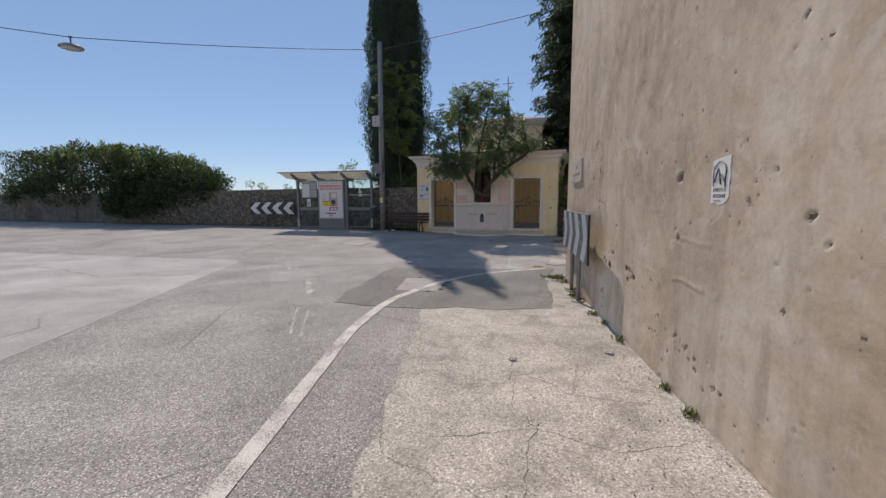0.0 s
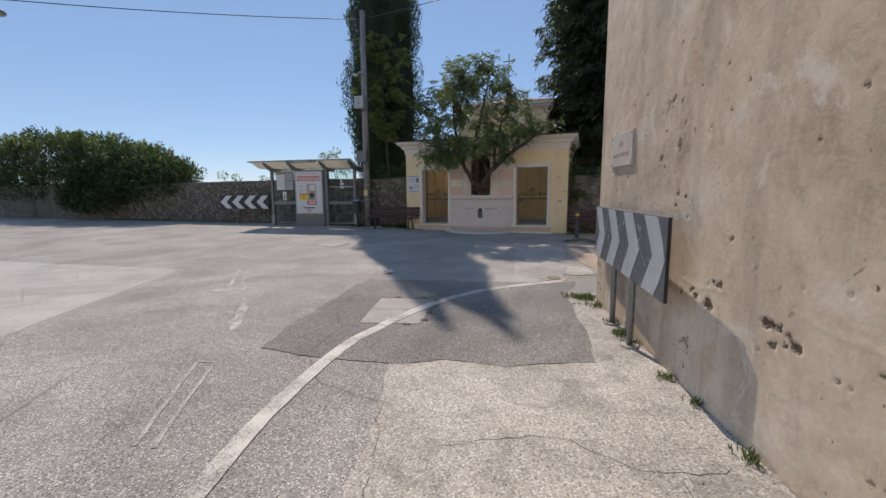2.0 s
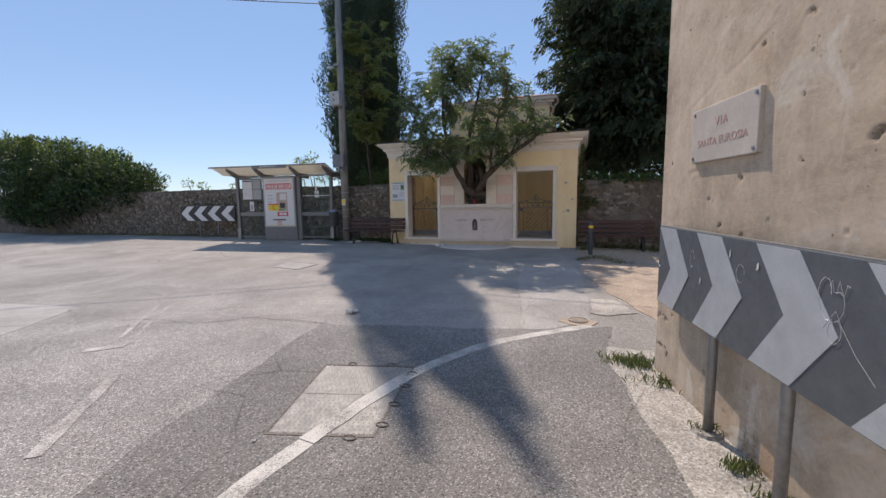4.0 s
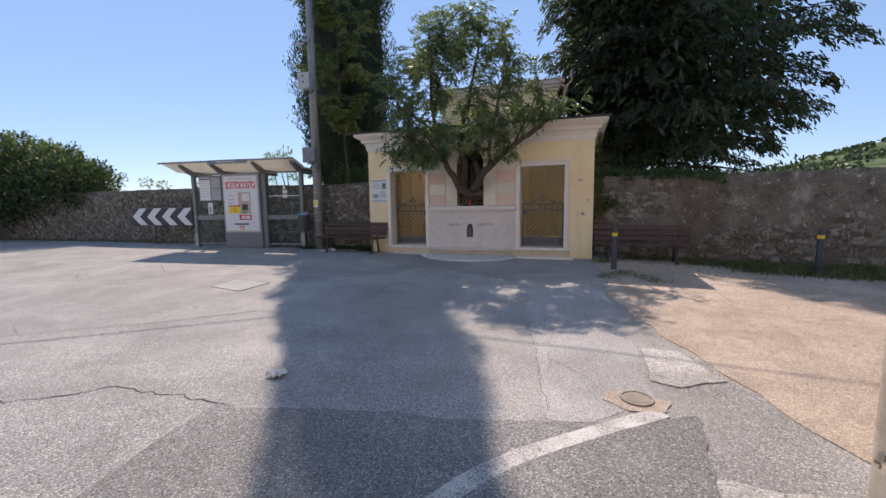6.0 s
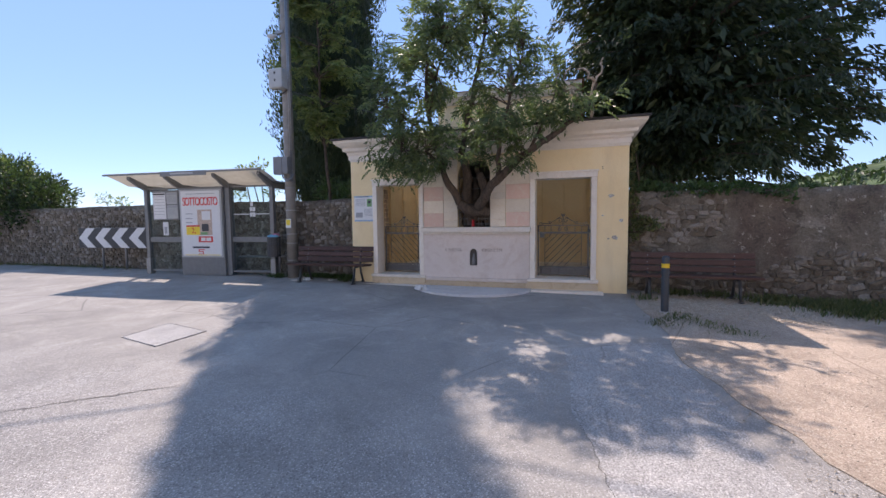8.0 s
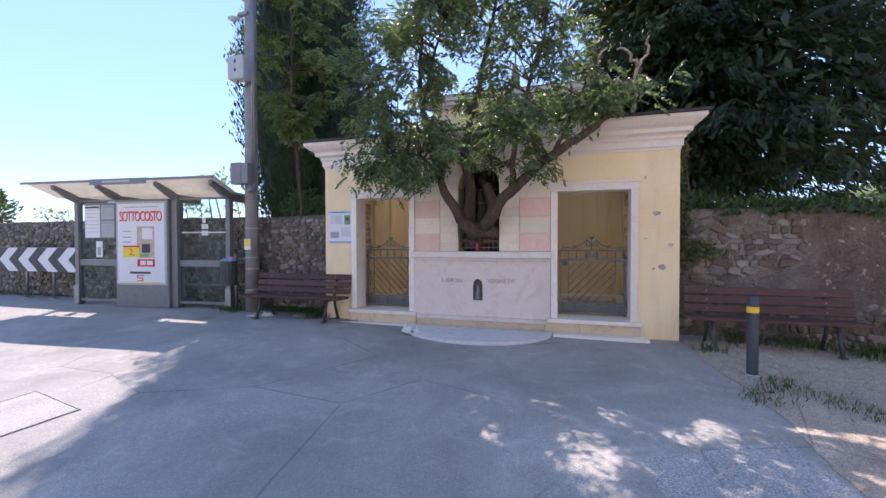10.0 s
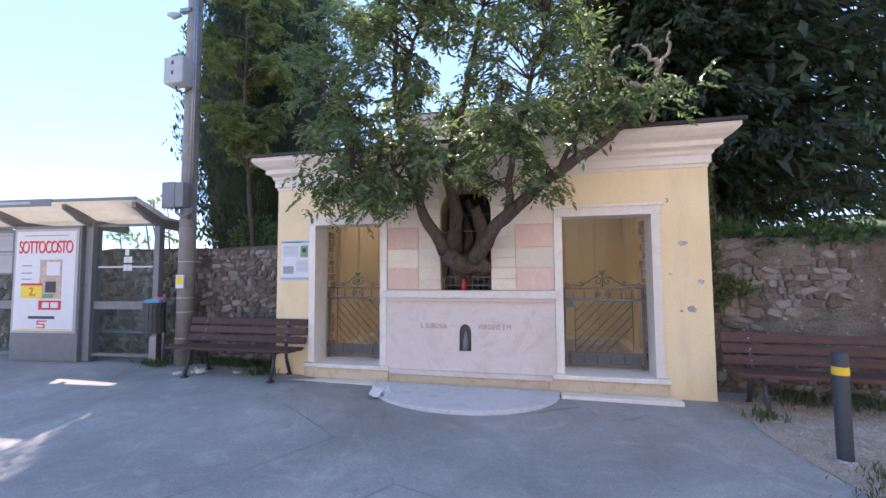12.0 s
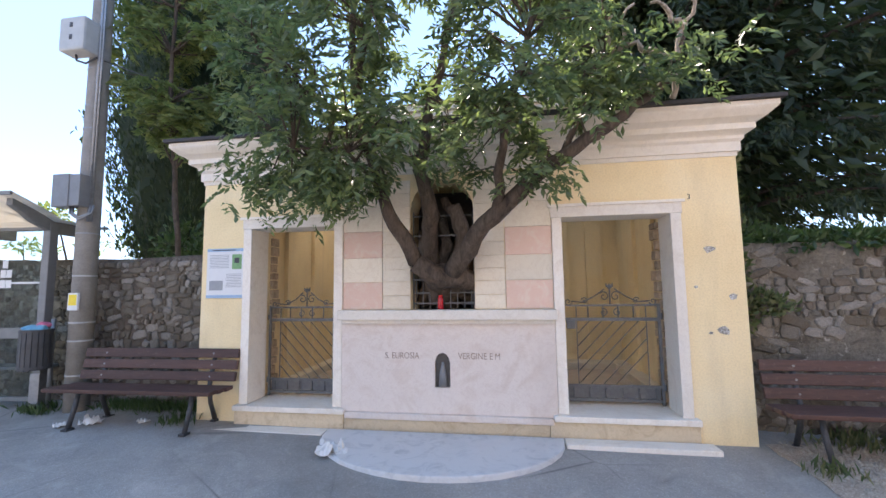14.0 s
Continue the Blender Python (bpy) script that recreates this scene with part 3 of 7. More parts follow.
def translucent_roof():
    k = Mat("opal_roof_sheet", 0.5)
    col = k.ramp(k.noise(6, 5), (0.3, (0.62, 0.59, 0.52)), (0.7, (0.72, 0.70, 0.64)))
    k.color(col)
    tr = k.t.nodes.new("ShaderNodeBsdfTranslucent")
    k.put(col, tr.inputs["Color"])
    ms = k.t.nodes.new("ShaderNodeMixShader")
    ms.inputs[0].default_value = 0.55
    k.t.links.new(k.b.outputs[0], ms.inputs[1])
    k.t.links.new(tr.outputs[0], ms.inputs[2])
    k.t.links.new(ms.outputs[0], k.t.nodes["Material Output"].inputs["Surface"])
    return k.m


OPAL = translucent_roof()


def milky():
    k = Mat("milky_sheet", 0.5)
    tr = k.t.nodes.new("ShaderNodeBsdfTranslucent")
    k.put(k.ramp(k.noise(4, 4), (0.3, (0.72, 0.70, 0.66)), (0.7, (0.78, 0.765, 0.73))), tr.inputs["Color"])
    k.t.links.new(tr.outputs[0], k.t.nodes["Material Output"].inputs["Surface"])
    return k.m


MILKY = milky()


# ---- ground and road ----
def build_ground():
    """One sheet: half-metre cells where the walk goes, wider ones out to the horizon."""
    def lines(lo, hi, step, far):
        inner = [lo + step * i for i in range(int((hi - lo) / step) + 1)]
        out, d = [], step
        while d < far:
            d *= 1.6
            out.append(d)
        return [lo - d for d in reversed(out)] + inner + [hi + d for d in out]
    xs, ys = lines(-30.0, 10.0, 0.5, 900), lines(-6.0, 20.0, 0.5, 900)
    s = Shape()
    s.v = [(x, y, ground_z(x, y)) for y in ys for x in xs]
    w = len(xs)
    s.f = [(j * w + i, j * w + i + 1, (j + 1) * w + i + 1, (j + 1) * w + i) for j in range(len(ys) - 1) for i in range(w - 1)]
    return tagged(part("ground", s, ASPHALT), "worn grey asphalt road and forecourt with pale aggregate", "", "", "structure")


build_ground()


def wall_x(y):
    """The foot of the old building's front along y."""
    return 0.74 - 0.238 * (y - 3.0)


ground_sheet("pavement_pale", rough_line([(-5.26, 2.1), (-8.41, 8.08), (-16.4, 7.2), (-30, 6.0), (-30, -5.0), (-1.6, -5.0)], 0.03, 0.3, seed=3), PALE_ASPHALT, 0.0035, 1.0,
             "large pale resurfaced rectangle of asphalt")
edge = [(-2.24, 5.24), (-1.78, 4.0), (-1.23, 2.02), (-1.11, 1.65), (-0.8, 0.0), (-0.5, -4.0), (2.6, -4.0), (0.3, 5.6), (-0.2, 8.0), (-0.3, 8.5), (-0.86, 8.5), (-0.8, 7.77), (-0.62, 6.9), (-0.48, 5.77),
        (-1.23, 5.43), (-1.77, 5.42), (-2.12, 5.2)]
ground_sheet("pavement_concrete", rough_line(edge, 0.10, 0.1, seed=7), CONCRETE, 0.004, 0.5, "pale crumbling concrete strip at the foot of the old wall")
ground_sheet("road_patch_dark", rough_line([(-4.26, 8.4), (-4.13, 7.54), (-3.83, 6.08), (-3.66, 5.2), (-3.58, 5.08), (-3.1, 5.08), (-2.6, 5.13), (-2.12, 5.2), (-1.77, 5.42), (-1.23, 5.43), (-0.48, 5.77), (-0.62, 6.9), (-0.8, 7.77), (-0.84, 8.46), (-0.75, 9.2), (-1.2, 9.0), (-1.76, 8.84), (-2.24, 8.72), (-3.3, 8.56), (-4.06, 8.41)], 0.075, 0.06, seed=11),
             DARK_ASPHALT, 0.007, 0.5, "newer dark asphalt patch across the lane")
ground_sheet("road_patch_pale", rough_line([(-2.21, 11.26), (-2.02, 10.42), (-1.76, 8.88), (-1.46, 8.92), (-0.98, 9.42), (-1.0, 10.09), (-1.1, 12.29), (-1.25, 13.2), (-2.3, 12.7)], 0.05, 0.1, seed=13), MID_ASPHALT, 0.003, 0.5,
             "pale repaired strip of asphalt")
ground_sheet("road_patch_broken", rough_line([(-0.96, 10.49), (-0.62, 10.47), (-0.39, 9.89), (-0.77, 9.66), (-0.96, 9.72)], 0.08, 0.06, seed=17), CONCRETE, 0.012, 0.5, "broken pale remnant of older paving")
ground_sheet("gravel_yard", rough_line([(-1.22, 15.6), (-1.13, 14.3), (-1.1, 12.6), (-0.85, 11.4), (-0.52, 10.6), (-0.33, 9.96), (-0.12, 9.3), (0.3, 8.4), (0.5, 7.2), (14.0, 7.2), (14.0, 16.2), (-1.15, 16.2)], 0.10, 0.12, seed=19), GRAVEL, 0.010, 0.5,
             "compacted buff gravel and dirt track")

LINE = [(-0.75, -3.0), (-1.15, -1.0), (-1.5, 0.5), (-1.78, 1.47), (-2.26, 2.96), (-2.56, 3.87), (-2.70, 4.5), (-2.81, 5.2), (-2.83, 5.65), (-2.77, 6.08), (-2.67, 6.65), (-2.52, 7.3), (-2.06, 8.19), (-1.50, 8.76), (-0.98, 9.2)]
ground_sheet("lane_line", strip(LINE, 0.13, 1, 0.008), LINE_PAINT, 0.0085, 0.5, "worn white edge line that curves round the bend", drop=0.001)
for a, b, w in (((-3.12, 3.58), (-3.88, 4.64), 0.03), ((-2.99, 3.6), (-3.73, 4.7), 0.03), ((-3.88, 4.64), (-3.73, 4.7), 0.03), ((-4.30, 5.45), (-5.15, 6.5), 0.10), ((-6.15, 6.82), (-5.88, 7.06), 0.12), ((-5.9, 7.1), (-7.1, 8.5), 0.05), ((-6.2, 7.2), (-7.3, 8.5), 0.05)):
    ground_sheet("faded_line", strip([a, ((a[0] + b[0]) / 2 - 0.01, (a[1] + b[1]) / 2), b], w, 2), GHOST_PAINT, 0.005, 0.5, "almost worn-off white road marking", drop=0.001)


def tar_seam(pts, width, seed):
    """A jagged open crack."""
    rnd, line = random.Random(seed), []
    for p, q in zip(pts, pts[1:]):
        p, q = Vector(p), Vector(q)
        n = max(2, int((q - p).length / 0.07))
        side = Vector((-(q - p).y, (q - p).x)).normalized()
        line += [p.lerp(q, k / n) + side * (rnd.gauss(0, 0.012) + 0.06 * noise.noise((p.x + k * 0.11, seed, 0))) for k in range(n)]
    line.append(Vector(pts[-1]))
    left, right = [], []
    for i, p in enumerate(line):
        d = (line[min(i + 1, len(line) - 1)] - line[max(i - 1, 0)]).normalized()
        w = width * (0.25 + 0.75 * abs(noise.noise((p.x * 4, p.y * 4, seed)))) if 0 < i < len(line) - 1 else 0.001
        left.append(p + Vector((-d.y, d.x)) * w)
        right.append(p - Vector((-d.y, d.x)) * w)
    ground_sheet("crack", left + right[::-1], CRACK, 0.0045 if seed < 40 else 0.006, 0.5, "dark open crack in the asphalt", drop=0.0)


CRACK = plain("crack_dirt", (0.075, 0.068, 0.06), 0.95, 0, 0.3, 20, 0.3)
tar_seam([(-7.2, 7.7), (-6.5, 7.95), (-5.9, 7.9), (-5.57, 8.13), (-5.35, 8.37), (-5.0, 8.36), (-4.64, 8.4), (-4.06, 8.39)], 0.012, 5)
tar_seam([(-9.4, 8.3), (-7.86, 9.19), (-6.91, 9.76), (-5.74, 10.71)], 0.010, 9)
tar_seam([(-14, 5.6), (-11.5, 5.75), (-9.2, 5.3), (-8.1, 6.0), (-7.6, 6.3)], 0.014, 21)
tar_seam([(-9.3, 4.2), (-8.2, 4.9), (-7.8, 5.6)], 0.012, 27)
for cs_, pts in enumerate(([(-1.95, 4.6), (-1.6, 3.7), (-1.35, 3.2), (-1.45, 2.6), (-1.1, 2.0)], [(-1.2, 3.3), (-0.6, 3.45), (-0.1, 3.25), (0.4, 3.4)], [(-0.9, 2.3), (-0.3, 2.6), (0.2, 2.5), (0.6, 2.75)], [(-1.4, 4.2), (-0.8, 4.45), (-0.2, 4.3), (0.2, 4.5)],
                           [(-0.6, 3.45), (-0.5, 2.9), (-0.3, 2.6), (-0.35, 1.8)], [(-0.1, 4.3), (0.05, 3.8), (-0.1, 3.25)], [(-1.1, 2.0), (-0.6, 1.9), (-0.35, 1.8), (0.3, 1.9)])):
    tar_seam(pts, 0.0035, 50 + cs_)
tar_seam([(-2.21, 11.26), (-2.02, 10.42), (-1.9, 9.6), (-1.76, 8.85)], 0.004, 41)


def square_cover(corners, fill, label, tread):
    """An access cover: a lid in a thin cast frame; with tread, a two-leaf plate of raised lozenges and iron eyes along its rim."""
    cx, cy = sum(c[0] for c in corners) / 4, sum(c[1] for c in corners) / 4
    ob = thing("manhole_cover", cx, cy, ground_z(cx, cy), 0, label, "manhole cover")
    ob.matrix_basis = pose(cx, cy, ground_z(cx, cy) + 0.002, math.degrees(math.atan((ground_z(cx, cy + 0.3) - ground_z(cx, cy - 0.3)) / 0.6)))
    pts = [Vector((c[0] - cx, c[1] - cy)) for c in corners]
    inner = [p * 0.965 for p in pts]
    s = Shape()
    for i in range(4):
        a, b, c, d = pts[i], pts[(i + 1) % 4], inner[(i + 1) % 4], inner[i]
        s.prism([tuple(a), tuple(b), tuple(c), tuple(d)], "z", -0.02, 0.009)
    part("frame", s, RUST if tread else MID_ASPHALT, ob, "thin worn frame", bevel=0.002)
    def at(u, v):
        return inner[0].lerp(inner[1], u).lerp(inner[3].lerp(inner[2], u), v)
    if not tread:
        part("lid", Shape().prism([tuple(p * 0.985) for p in inner], "z", -0.02, 0.006), fill, ob, "pale scored filled lid", bevel=0.003)
        return ob
    for v0, v1 in ((0.012, 0.494), (0.506, 0.988)):
        part("leaf", Shape().prism([tuple(at(0.012, v0)), tuple(at(0.988, v0)), tuple(at(0.988, v1)), tuple(at(0.012, v1))], "z", -0.02, 0.006), fill, ob, "worn steel tread plate", bevel=0.003)
    g = Shape()
    nu, nv = 19, 26
    for i in range(nu):
        for j in range(nv):
            u, v = (i + 0.5 + 0.25 * (j % 2)) / (nu + 0.5), (j + 0.5) / nv
            if abs(v - 0.5) < 0.02:
                continue
            p, du, dv = at(u, v), (at(u + 0.01, v) - at(u, v)) * 1.25, (at(u, v + 0.01) - at(u, v)) * 1.0
            q = [p + du, p + dv, p - du, p - dv]
            g.add([(*w, 0.0055) for w in q] + [(p.x, p.y, 0.0105)], [(0, 1, 4), (1, 2, 4), (2, 3, 4), (3, 0, 4)])
    tagged(part("tread", g, TREAD_STUD, ob), "raised lozenge tread", "", "", "stuff")
    for u, v in ((1.03, 0.12), (1.03, 0.34), (1.03, 0.62), (1.03, 0.88), (0.8, 1.03), (0.3, -0.03), (0.75, -0.03)):
        p = at(u, v)
        ring = [(p.x + 0.045 * math.cos(i * 0.5236), p.y + 0.03 * math.sin(i * 0.5236), 0.008) for i in range(13)]
        part("lifting_eye", Shape().tube(ring, 0.006, 5, False), RUST, ob, "rusty lifting eye")
    return ob


TREAD_PLATE = plain("worn_tread_plate", (0.23, 0.226, 0.218), 0.6, 0.2, 0.35, 5, 0.4)
TREAD_STUD = plain("polished_tread", (0.40, 0.395, 0.38), 0.5, 0.2, 0.3, 6, 0.2)
COVER_A = [(-3.41, 7.24), (-2.56, 7.43), (-2.37, 6.27), (-3.1, 6.08)]
square_cover(COVER_A, TREAD_PLATE, "square steel tread-plate cover crossed by the painted line", True)
square_cover([(-7.89, 11.65), (-7.05, 11.48), (-6.98, 12.15), (-7.9, 12.34)], PALE_ASPHALT, "square pale filled manhole cover flush with the road", False)
ground_sheet("painted_band", strip([(-2.77, 6.10), (-2.72, 6.40), (-2.67, 6.65), (-2.60, 6.95), (-2.52, 7.28)], 0.135, 3), LINE_PAINT, 0.0135, 0.5, "worn white line painted across the tread plate", drop=0.003)
ground_sheet("dirt_patch", rough_line([(-1.38, 9.28), (-1.2, 9.16), (-0.95, 9.2), (-0.88, 9.38), (-1.02, 9.46), (-1.2, 9.5), (-1.33, 9.42)], 0.10, 0.05, seed=23), GRAVEL, 0.009, 0.5, "sandy dirt washed over the round cover")
rc = thing("round_cover", -1.13, 9.36, ground_z(-1.13, 9.36), 0, "small round cast-iron cover half buried in sandy dirt", "manhole cover")
lid = Shape().tube([(0, 0, -0.02), (0, 0, 0.016)], 0.10, 24)
part("lid", lid, DUSTY_IRON, rc, bevel=0.003)
ring = Shape()
for k in range(24):
    a0, a1 = 2 * math.pi * k / 24, 2 * math.pi * (k + 1) / 24
    ring.prism([(0.105 * math.cos(a0), 0.105 * math.sin(a0)), (0.122 * math.cos(a0), 0.122 * math.sin(a0)), (0.122 * math.cos(a1), 0.122 * math.sin(a1)), (0.105 * math.cos(a1), 0.105 * math.sin(a1))], "z", -0.02, 0.02)
part("ring", ring, DUSTY_IRON, rc)
grooves = Shape()
for k in range(-4, 5):
    h = math.sqrt(0.088 ** 2 - (k * 0.018) ** 2)
    grooves.box(k * 0.018 - 0.004, k * 0.018 + 0.004, -h, h, 0.014, 0.021)
part("tread", grooves, DUSTY_IRON, rc)


# ---- the old rendered building beside the start ----
def old_building():
    """Front with chips, holes and bared patches in real relief; plain block behind it. Local x runs along the front, -y faces the road."""
    ob_m = pose(wall_x(8.02), 8.02, 0.0, 0, 0, math.degrees(math.atan2(-1.0, 0.238)))
    length, height = 13.5, 8.0
    us = np.concatenate([np.arange(0, 7.0, 0.0145), np.linspace(7.0, length, 140)])
    vs = np.concatenate([np.arange(0, 3.0, 0.0135), np.linspace(3.0, height, 150)])
    nu, nv = len(us) - 1, len(vs) - 1
    rng = np.random.default_rng(5)
    U, V = np.meshgrid(us, vs)
    D, bared = np.zeros_like(U), np.zeros_like(U)
    for k in range(26):
        fu, fv, ph = rng.normal(0, 1.6), rng.normal(0, 1.6), rng.uniform(0, 6.28)
        D += 0.0016 * np.sin(U * fu + V * fv + ph)
    def pit(u, v, r, depth, ax=1.0, turn=0.0, lumps=0.3):
        reach = r * max(ax, 1.0) * 1.9 + 0.02
        i0, i1 = np.searchsorted(us, (u - reach, u + reach))
        j0, j1 = np.searchsorted(vs, (v - reach, v + reach))
        x, y = U[j0:j1, i0:i1], V[j0:j1, i0:i1]
        c, s = math.cos(turn), math.sin(turn)
        a, b = (x - u) * c + (y - v) * s, -(x - u) * s + (y - v) * c
        q = np.sqrt((a / (r * ax)) ** 2 + (b / r) ** 2)
        th = np.arctan2(b, a)
        q = q * (1 + 0.16 * np.sin(2 * th + u * 7) + 0.09 * np.sin(5 * th + v * 9) + 0.07 * np.sin(9 * th + u * 31)) + 0.13 * np.sin(x * 61 + v * 5) * np.sin(y * 57 + u * 9)
        dip = np.clip((1.05 - q) / 0.14, 0, 1)
        D[j0:j1, i0:i1] -= depth * dip * (1 + lumps * np.sin(x * 95 + u) * np.sin(y * 88 + v) + lumps * 0.7 * np.sin(x * 43 + y * 51))
        bared[j0:j1, i0:i1] = np.maximum(bared[j0:j1, i0:i1], dip)
    for k in range(230):
        u, v = rng.uniform(0.2, 9.0), abs(rng.normal(1.2, 0.9))
        if v < 7.5:
            pit(u, v, rng.uniform(0.004, 0.012), rng.uniform(0.005, 0.012), rng.uniform(0.7, 2.2), rng.uniform(0, 3.1))
    for cu, cv, spread, count in ((3.55, 0.84, 0.10, 9), (4.55, 0.54, 0.14, 10), (4.85, 0.47, 0.14, 10), (4.2, 0.42, 0.05, 5), (2.62, 0.86, 0.07, 5), (2.95, 0.95, 0.08, 5), (5.25, 0.36, 0.2, 7), (2.3, 1.55, 0.06, 4), (1.95, 1.84, 0.08, 5), (0.12, 0.6, 0.06, 9), (0.1, 0.35, 0.06, 9)):
        for k in range(count):
            pit(cu + rng.normal(0, spread), max(0.05, cv + rng.normal(0, spread * 0.3)), rng.uniform(0.005, 0.017), rng.uniform(0.004, 0.010), rng.uniform(1.0, 2.4), rng.uniform(-0.5, 0.5), 0.5)
    # centre, size, depth, stretch, turn
    for u, v, r, dp, ax, tn in ((4.60, 1.74, 0.042, 0.05, 1.9, 0.5), (4.62, 1.29, 0.03, 0.035, 1.5, 0.0), (3.47, 0.87, 0.032, 0.035, 1.6, 0.4), (3.68, 0.81, 0.034, 0.03, 1.5, 0.6), (3.33, 1.15, 0.018, 0.02, 0.6, 0.1),
                                (2.29, 1.95, 0.058, 0.016, 1.0, 0.8), (2.13, 2.33, 0.026, 0.03, 2.2, 0.4), (2.28, 2.28, 0.026, 0.025, 0.5, 0.0), (2.36, 2.11, 0.03, 0.007, 0.8, 0.3), (2.51, 2.03, 0.03, 0.006, 0.7, 0.4),
                                (2.54, 1.52, 0.02, 0.006, 0.45, 0.0), (2.30, 1.60, 0.02, 0.012, 0.9, 0.2), (2.28, 1.47, 0.016, 0.02, 0.5, 0.0), (1.40, 2.69, 0.014, 0.012, 0.5, 0.2), (1.07, 1.75, 0.032, 0.016, 0.8, 0.6), (0.16, 1.9, 0.03, 0.012, 0.6, 0.2),
                                (2.85, 0.81, 0.05, 0.028, 1.9, 0.2), (2.60, 0.85, 0.02, 0.015, 1.3, 0.0), (2.90, 0.98, 0.02, 0.012, 1.5, 0.3), (5.45, 1.56, 0.04, 0.009, 0.9, 0.2), (5.33, 1.88, 0.012, 0.02, 0.6, 0.4), (5.42, 1.78, 0.009, 0.012, 0.8, 0.1),
                                (5.48, 1.74, 0.010, 0.012, 0.8, 0.5), (5.38, 1.44, 0.012, 0.014, 0.5, 0.0), (5.9, 1.5, 0.03, 0.03, 1.2, 0), (6.4, 0.9, 0.04, 0.03, 1.5, 0.4)):
        pit(u, v, r * 0.72, dp * 0.6, ax, tn, 0.35)
    # thin raised trowel lines and hairline splits
    for u0, v0, u1, v1, rise, wide in ((4.64, 1.28, 5.09, 1.29, 0.006, 0.014), (4.56, 0.97, 5.03, 0.98, 0.007, 0.014), (2.49, 0.90, 3.05, 0.93, 0.006, 0.013), (3.7, 0.98, 4.3, 0.93, 0.003, 0.012), (0.42, 2.30, 0.46, 1.80, -0.006, 0.012), (0.46, 2.30, 1.3, 2.52, -0.004, 0.01),
                                       (1.27, 2.45, 1.33, 1.8, -0.005, 0.012), (0.46, 1.82, 1.2, 1.80, -0.005, 0.012), (0.2, 2.6, 0.24, 2.1, -0.004, 0.01), (1.38, 3.1, 1.42, 2.7, -0.006, 0.01)):
        tpar = np.clip(((U - u0) * (u1 - u0) + (V - v0) * (v1 - v0)) / ((u1 - u0) ** 2 + (v1 - v0) ** 2), 0, 1)
        dist = np.hypot(U - u0 - tpar * (u1 - u0) - 0.012 * np.sin(V * 19), V - v0 - tpar * (v1 - v0) - 0.012 * np.sin(U * 11))
        D += rise * np.clip(1 - dist / (wide * 1.6), 0, 1)
    D += np.where(V < 0.12, rng.normal(0, 0.003, U.shape), rng.normal(0, 0.0003, U.shape))
    D[:, 0] = D[:, -1] = 0
    D[-1, :] = 0
    s = Shape()
    s.v = [(float(u), float(-d), float(v)) for u, v, d in zip(U.ravel(), V.ravel(), D.ravel())]
    w = nu + 1
    s.f = [(j * w + i, j * w + i + 1, (j + 1) * w + i + 1, (j + 1) * w + i) for j in range(nv) for i in range(nu)]
    front = part("wall_front", s, OLD_RENDER, place=ob_m, smooth=True)
    inner = (bared[:-1, :-1] + bared[1:, 1:] + bared[:-1, 1:] + bared[1:, :-1]).ravel() * 0.25
    front.data.materials.append(BARED)
    front.data.polygons.foreach_set("material_index", (inner > 0.45).astype(np.int32))
    tagged(front, "old beige lime-rendered wall, chipped and stained, with holes", "", "", "structure")
    body = part("wall_building", Shape().box(0.0, length, 0.03, 7.0, 0.0, height), OLD_RENDER, place=ob_m)
    tagged(body, "old rendered roadside building, tall and windowless", "", "", "structure")
    return ob_m


BUILD = old_building()


def on_front(u, v, out=0.0):
    """A pose on the old building's front, u metres back from its corner, v up, facing out."""
    return BUILD @ pose(u, -out, v)


# ---- boundary walls of rubble stone ----
def stone_mesh(seed):
    """One flattish field stone, about 1 x 1 in the face, bulging to -y."""
    rnd = random.Random(seed)
    n = 8
    s = Shape()
    rim = []
    for k in range(n):
        a = 2 * math.pi * k / n + rnd.uniform(-0.2, 0.2)
        q = rnd.uniform(0.42, 0.54)
        rim.append((max(-0.5, min(0.5, q * 1.25 * math.cos(a))), max(-0.5, min(0.5, q * 1.25 * math.sin(a)))))
    back = [(x, 0.5, z) for x, z in rim]
    mid = [(x * 0.97, -0.15 + rnd.uniform(-0.12, 0.12), z * 0.97) for x, z in rim]
    face = [(x * 0.72, -0.5 + rnd.uniform(-0.16, 0.16), z * 0.72) for x, z in rim]
    verts = back + mid + face
    faces = [(i, (i + 1) % n, n + (i + 1) % n, n + i) for i in range(n)] + [(n + i, n + (i + 1) % n, 2 * n + (i + 1) % n, 2 * n + i) for i in range(n)] + [tuple(2 * n + i for i in range(n))]
    s.add(verts, faces)
    me = bpy.data.meshes.new("stone")
    me.from_pydata(s.v, [], s.f)
    me.materials.append(STONES)
    return me, s


STONE_KINDS = [stone_mesh(70 + k) for k in range(14)]


